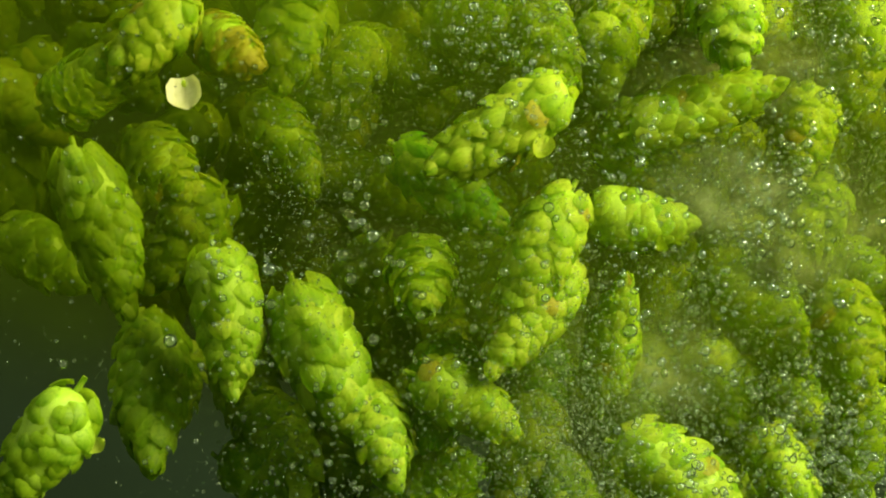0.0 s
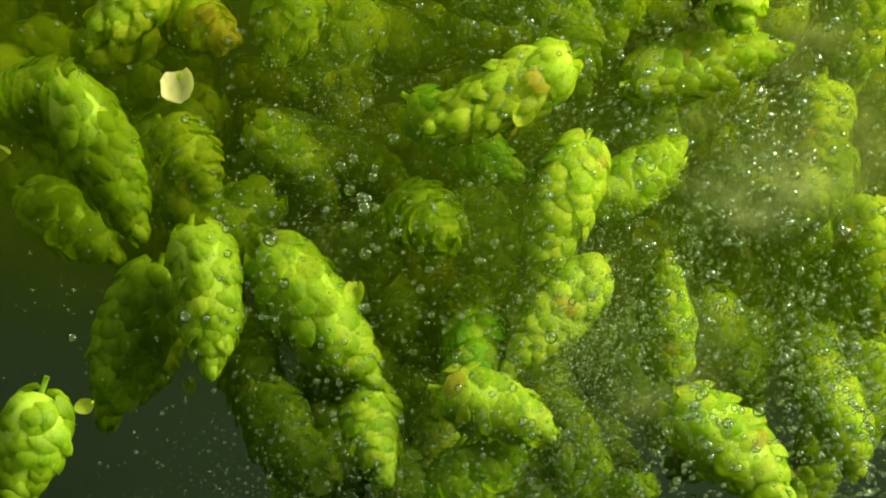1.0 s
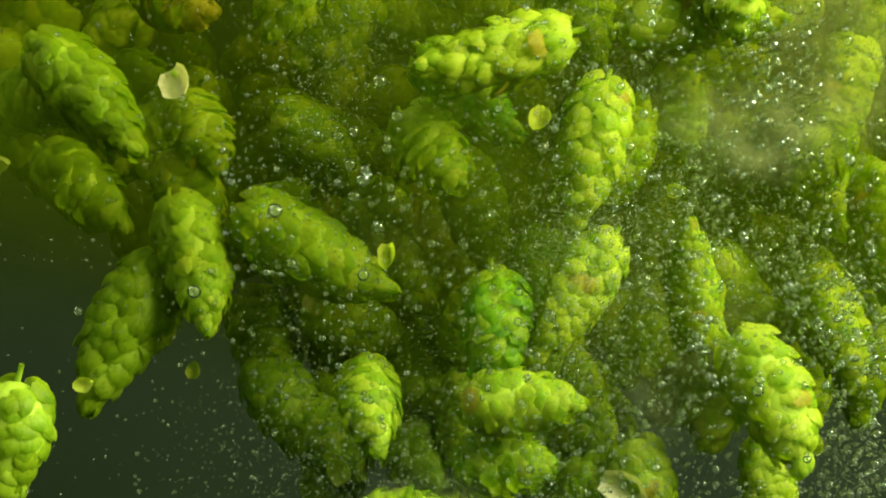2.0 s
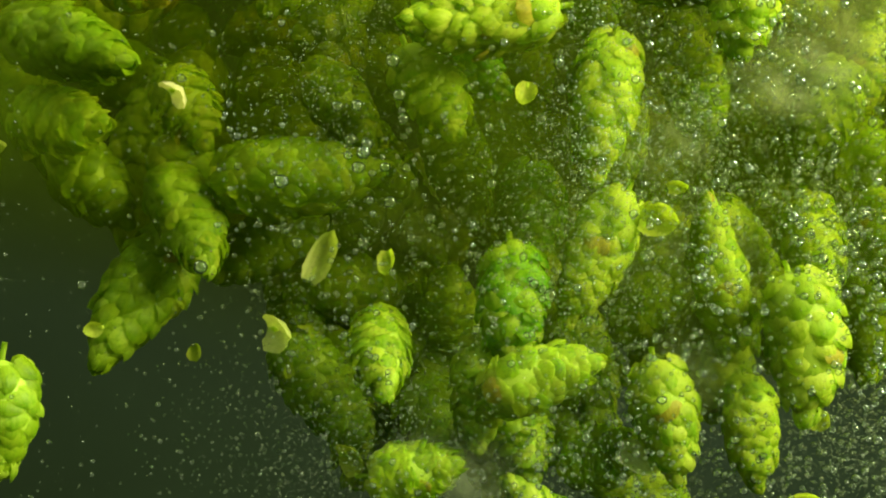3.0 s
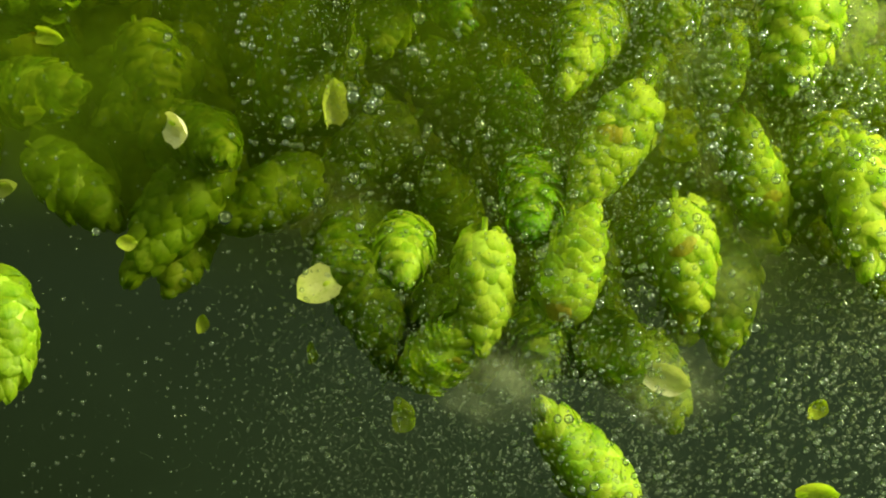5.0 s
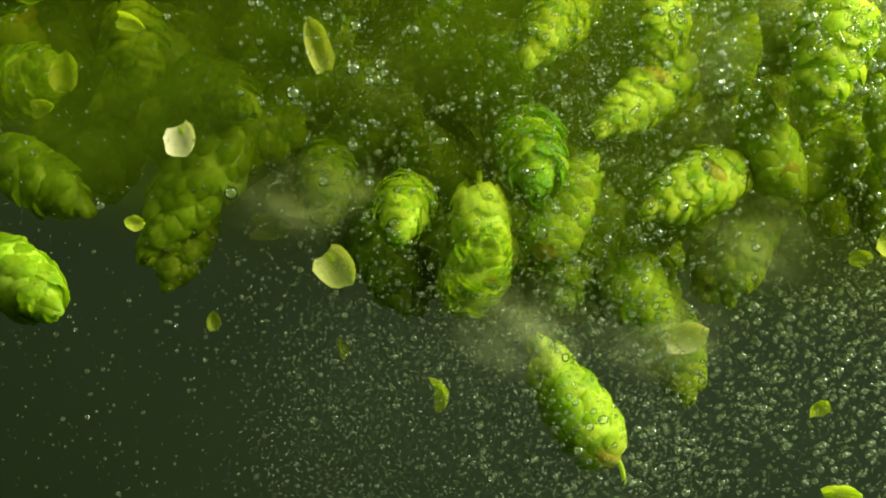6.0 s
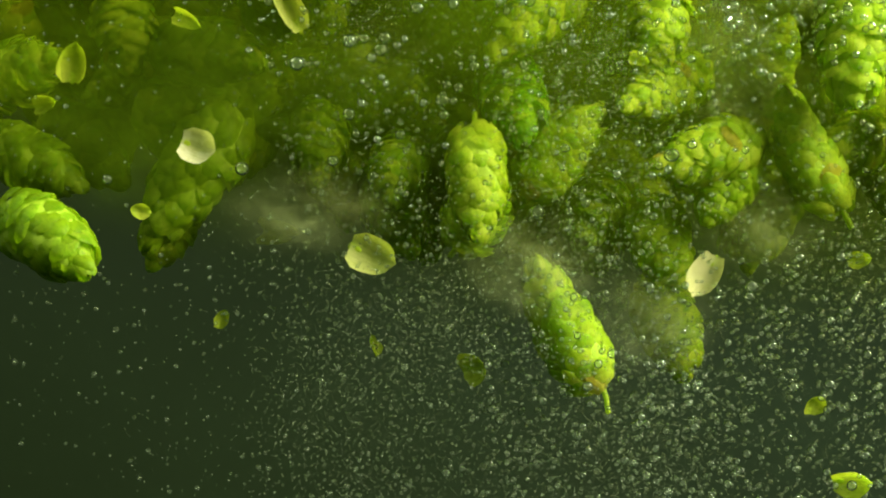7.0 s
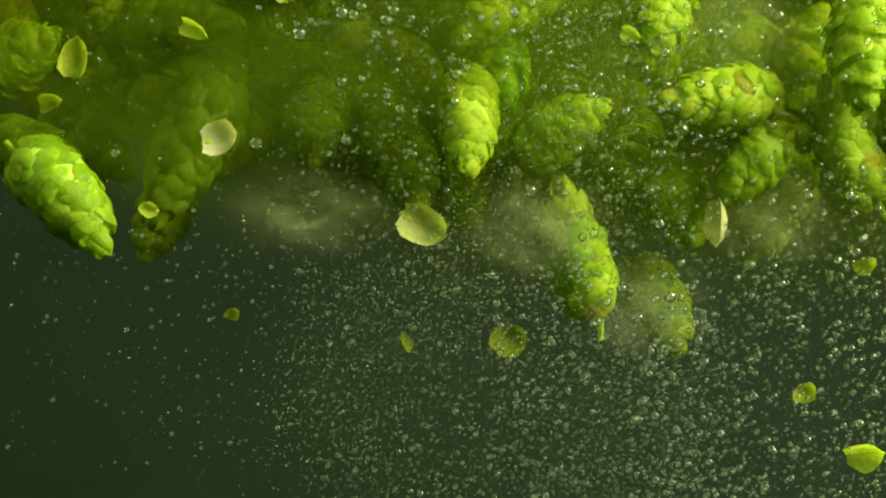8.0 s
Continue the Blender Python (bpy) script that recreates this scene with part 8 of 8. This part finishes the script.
    walk(petal_ag, [(0, afloat(-103.2, 80, 60, 100, 20, 0)),
        (3, afloat(-95.8, 60, 62.5, 110, 20, 0)),
        (5.2, afloat(-87.8, -40, 49.2, 105, 30, 20)),
        (6.4, afloat(-62.9, -40, 53.4, 115, 30, 20)),
        (8, afloat(-56.1, -40, 50.5, 118, 30, 20))])
    walk(petal_ah, [(0, afloat(-123.7, 80, 19, 80, 40, 0)),
        (3, afloat(-118.8, 60, 28.1, 80, 40, 0)),
        (5.2, afloat(-93.9, -35, 31.7, 80, 40, 0)),
        (7, afloat(-92, -35, 33.7, 80, 40, 0)),
        (8, afloat(-90.7, -35, 34.1, 80, 40, 0))])
    walk(petal_ai, [(0, afloat(-78.7, -45, -44.7, 230, 0, 0)),
        (1, afloat(-81.3, -45, -35.8, 240, 0, 0)),
        (1.5, afloat(-81.8, -45, -34.7, 245, 0, 0)),
        (2.8, afloat(-80.2, -45, -20.9, 250, 0, 0)),
        (3.5, afloat(-76.1, -45, -12.7, 255, 0, 0)),
        (4, afloat(-73.8, -45, -7.2, 260, 0, 0)),
        (4.5, afloat(-72.9, -45, -1.8, 262, 0, 0)),
        (5.2, afloat(-71.3, -45, 2.1, 265, 0, 0)),
        (6.4, afloat(-69.5, -45, 7.2, 270, 0, 0)),
        (8, afloat(-66.9, -45, 8.8, 275, 0, 0))])
    walk(petal_aj, [(0, afloat(22.9, -40, 22.9, 200, 20, 0)),
        (1, afloat(18.3, -40, 30, 200, 20, 0)),
        (1.5, afloat(22.9, -40, 28.7, 200, 10, 0)),
        (3, afloat(19, -40, 35.2, 190, 20, 0)),
        (5, afloat(18.2, 20, 49.8, 180, 20, 0)),
        (8, afloat(7.9, 80, 63.4, 170, 20, 0))])
    walk(petal_ak, [(0, afloat(-22.6, -40, -16.8, 180, 20, 0)),
        (1, afloat(-20.3, -40, -10.9, 180, 20, 0)),
        (1.5, afloat(-12.2, -40, -1.2, 180, 20, 20)),
        (2.8, afloat(-12.2, -40, -3.8, 180, 20, 30)),
        (5, afloat(-19.5, 40, 14.3, 170, 20, 30)),
        (8, afloat(-28, 80, 41.2, 160, 20, 30))])
    walk(petal_al, [(0, afloat(56.8, 60, 18.2, 90, 20, 0)),
        (2.8, afloat(55.4, -35, 13.9, 80, 30, 10)),
        (3.5, afloat(52.8, -35, 20.5, 80, 30, 10)),
        (4, afloat(49.5, -35, 24.5, 90, 30, 10)),
        (5.2, afloat(48.2, -35, 33, 100, 30, 10)),
        (8, afloat(44.2, -35, 50.1, 110, 30, 10))])
    walk(petal_am, [(0, afloat(65, 100, 3.7, 90, 30, 0)),
        (2.1, afloat(61.7, 60, 6.7, 90, 30, 0)),
        (2.8, afloat(50.8, -35, 6.7, 90, 30, 0)),
        (3.5, afloat(53.4, -35, 9.1, 110, 20, 0)),
        (4, afloat(55.4, -35, 13.3, 110, 25, 0)),
        (5.2, afloat(61.1, 0, 27.4, 120, 30, 0)),
        (8, afloat(67.7, 80, 65.1, 130, 30, 0))])
    walk(petal_an, [(0, afloat(123.7, 100, -15.8, 90, 30, 0)),
        (3, afloat(116.6, 60, -4.8, 80, 30, 0)),
        (4.6, afloat(98.2, -35, -3.8, 80, 30, 0)),
        (5.2, afloat(99.5, -35, -1.8, 110, 10, 0)),
        (6.3, afloat(107.4, -35, 1.4, 110, 10, 0)),
        (8, afloat(115.3, -35, 8, 110, 10, 0))])
    walk(streak_ap, [(0, afloat(-112.6, -20, 52.1, 95, 20, 20)),
        (1.5, afloat(-105.8, -20, 19.8, 92, 40, 30)),
        (2.8, afloat(-108.5, -20, 26.1, 88, 40, 30)),
        (3.5, afloat(-103.4, -20, 24.5, 95, 30, 10)),
        (4, afloat(-102.3, -20, 21.7, 92, 30, 10)),
        (4.5, afloat(-101.7, -20, 17.4, 90, 45, 20)),
        (5.2, afloat(-105.8, -20, 15.9, 90, 50, 20)),
        (8, afloat(-115.4, -20, 15.2, 90, 50, 20))])
    walk(streak_aq, [(0, afloat(-60, 70, -10, 95, 40, 0)),
        (4.5, afloat(-52, 70, 20, 95, 50, 0)),
        (6.4, afloat(-42.7, 20, 3.2, 98, 50, 0)),
        (7, afloat(-42, 20, 3.9, 98, 55, 0)),
        (7.5, afloat(-43.3, 20, 3.2, 95, 30, 0)),
        (8, afloat(-39.7, 20, 11.4, 100, 40, 0))])
    walk(PUFF_K, [(0, afloat(90.1, -18, 2.9, 0, 0, 0)), (0.5, afloat(92.2, -18, 13.9, 0, 0, 0)), (1.5, afloat(97.0, -18, 33.1, 0, 0, 0)), (3, afloat(103.8, -18, 57.8, 0, 0, 0)), (8, afloat(114.8, -18, 101.8, 0, 0, 0))])
    walk(PUFF_L, [(0, afloat(77.5, -12, 44.7, 0, 0, 0)), (1.5, afloat(85.9, -12, 55.9, 0, 0, 0)), (3, afloat(90.1, -12, 69.8, 0, 0, 0)), (8, afloat(99.8, -12, 110.3, 0, 0, 0))])
    walk(PUFF_M, [(0, afloat(55.7, -8, -28.0, 0, 0, 0)), (1.5, afloat(58.6, -8, -22.4, 0, 0, 0)), (3, afloat(64.2, -8, -4.1, 0, 0, 0)), (4.5, afloat(67.0, -8, 15.6, 0, 0, 0)), (6.5, afloat(69.8, -8, 33.9, 0, 0, 0)), (8, afloat(72.6, -8, 50.8, 0, 0, 0))])
    walk(PUFF_A, [(0, afloat(51.4, -20, 38.4, 0, 0, 0)), (1, afloat(56.9, -20, 34.3, 0, 0, 0)), (1.5, afloat(66.4, -20, 37.7, 0, 0, 0)), (2.8, afloat(53.5, -20, 26.1, 0, 0, 0)), (3.5, afloat(55.5, -20, 32.3, 0, 0, 0)), (4.5, afloat(61, -20, 40.5, 0, 0, 0)), (5.2, afloat(65.1, -20, 43.9, 0, 0, 0)), (8, afloat(70.5, -20, 60.3, 0, 0, 0))])
    walk(PUFF_B, [(0, afloat(67.4, -30, 13.5, 0, 0, 0)), (1, afloat(74.1, -30, 13.5, 0, 0, 0)), (1.5, afloat(72.8, -30, 18.8, 0, 0, 0)), (2.8, afloat(82.1, -30, 38.8, 0, 0, 0)), (4, afloat(88.8, -30, 48.1, 0, 0, 0)), (8, afloat(95.4, -30, 72.1, 0, 0, 0))])
    walk(PUFF_C, [(0, afloat(52.8, -20, -27.2, 0, 0, 0)), (1.5, afloat(55.5, -20, -40.9, 0, 0, 0)), (2.8, afloat(63.7, -20, -29.9, 0, 0, 0)), (3.5, afloat(69.2, -20, -24.5, 0, 0, 0)), (4.5, afloat(70.5, -20, -10.8, 0, 0, 0)), (5.2, afloat(73.3, -20, -4, 0, 0, 0)), (6.5, afloat(77.4, -20, 5.6, 0, 0, 0)), (8, afloat(80.1, -20, 8.3, 0, 0, 0))])
    walk(PUFF_D, [(0, afloat(-24.1, 10, 1.6, 0, 0, 0)), (1, afloat(-27, 10, 0.1, 0, 0, 0)), (1.5, afloat(-21.2, 10, 3.1, 0, 0, 0)), (2.8, afloat(-6.5, 10, 6, 0, 0, 0)), (4, afloat(-3.5, 10, 19.3, 0, 0, 0)), (6, afloat(-12.3, 10, 42.8, 0, 0, 0)), (8, afloat(-19.7, 10, 57.5, 0, 0, 0))])
    walk(PUFF_E, [(0, afloat(-11.1, -32, -87.4, 0, 0, 0)), (2.8, afloat(-0.5, -32, -55.6, 0, 0, 0)), (5.2, afloat(14.1, -32, -27.7, 0, 0, 0)), (6.4, afloat(20.7, -32, -13.1, 0, 0, 0)), (7, afloat(22, -32, -3.8, 0, 0, 0)), (8, afloat(23.3, -32, 5.4, 0, 0, 0))])
    walk(PUFF_F, [(0, afloat(-36.1, 60, -20, 0, 0, 0)), (2.8, afloat(-34, 60, 10, 0, 0, 0)), (4.5, afloat(-36, 45, 14, 0, 0, 0)), (5.2, afloat(-33, 0, 12, 0, 0, 0)), (6.4, afloat(-30.6, -20, 11.8, 0, 0, 0)), (7, afloat(-32, -20, 9, 0, 0, 0)), (8, afloat(-30.6, -20, 9, 0, 0, 0))])
    walk(PUFF_G, [(0, afloat(41.5, -10, -106.4, 0, 0, 0)), (4, afloat(47.1, -10, -61.5, 0, 0, 0)), (5.2, afloat(55.5, -10, -27.9, 0, 0, 0)), (6.5, afloat(52.7, -10, -19.5, 0, 0, 0)), (7, afloat(51.3, -10, -17.4, 0, 0, 0)), (8, afloat(49.9, -10, -13.9, 0, 0, 0))])
    walk(PUFF_H, [(0, afloat(-168.1, -37, 34.2, 0, 0, 0)), (2.8, afloat(-128.8, -37, 38.1, 0, 0, 0)), (4, afloat(-102.6, -37, 38.1, 0, 0, 0)), (5.2, afloat(-83, -37, 35.5, 0, 0, 0)), (6.4, afloat(-69.9, -37, 34.2, 0, 0, 0)), (8, afloat(-59.4, -37, 35.5, 0, 0, 0))])
    walk(PUFF_I, [(0, afloat(-29.6, -34, 124.1, 0, 0, 0)), (3, afloat(-25.6, -34, 97.8, 0, 0, 0)), (4.5, afloat(-24.3, -34, 72.7, 0, 0, 0)), (6, afloat(-19, -34, 56.9, 0, 0, 0)), (8, afloat(-13.7, -34, 51.6, 0, 0, 0))])
    walk(PUFF_J, [(0, afloat(62.9, -25, 140.5, 0, 0, 0)), (3, afloat(58.9, -25, 113.5, 0, 0, 0)), (5, afloat(56.2, -25, 77.1, 0, 0, 0)), (6.5, afloat(49.4, -25, 59.5, 0, 0, 0)), (8, afloat(45.4, -25, 52.8, 0, 0, 0))])


motions()
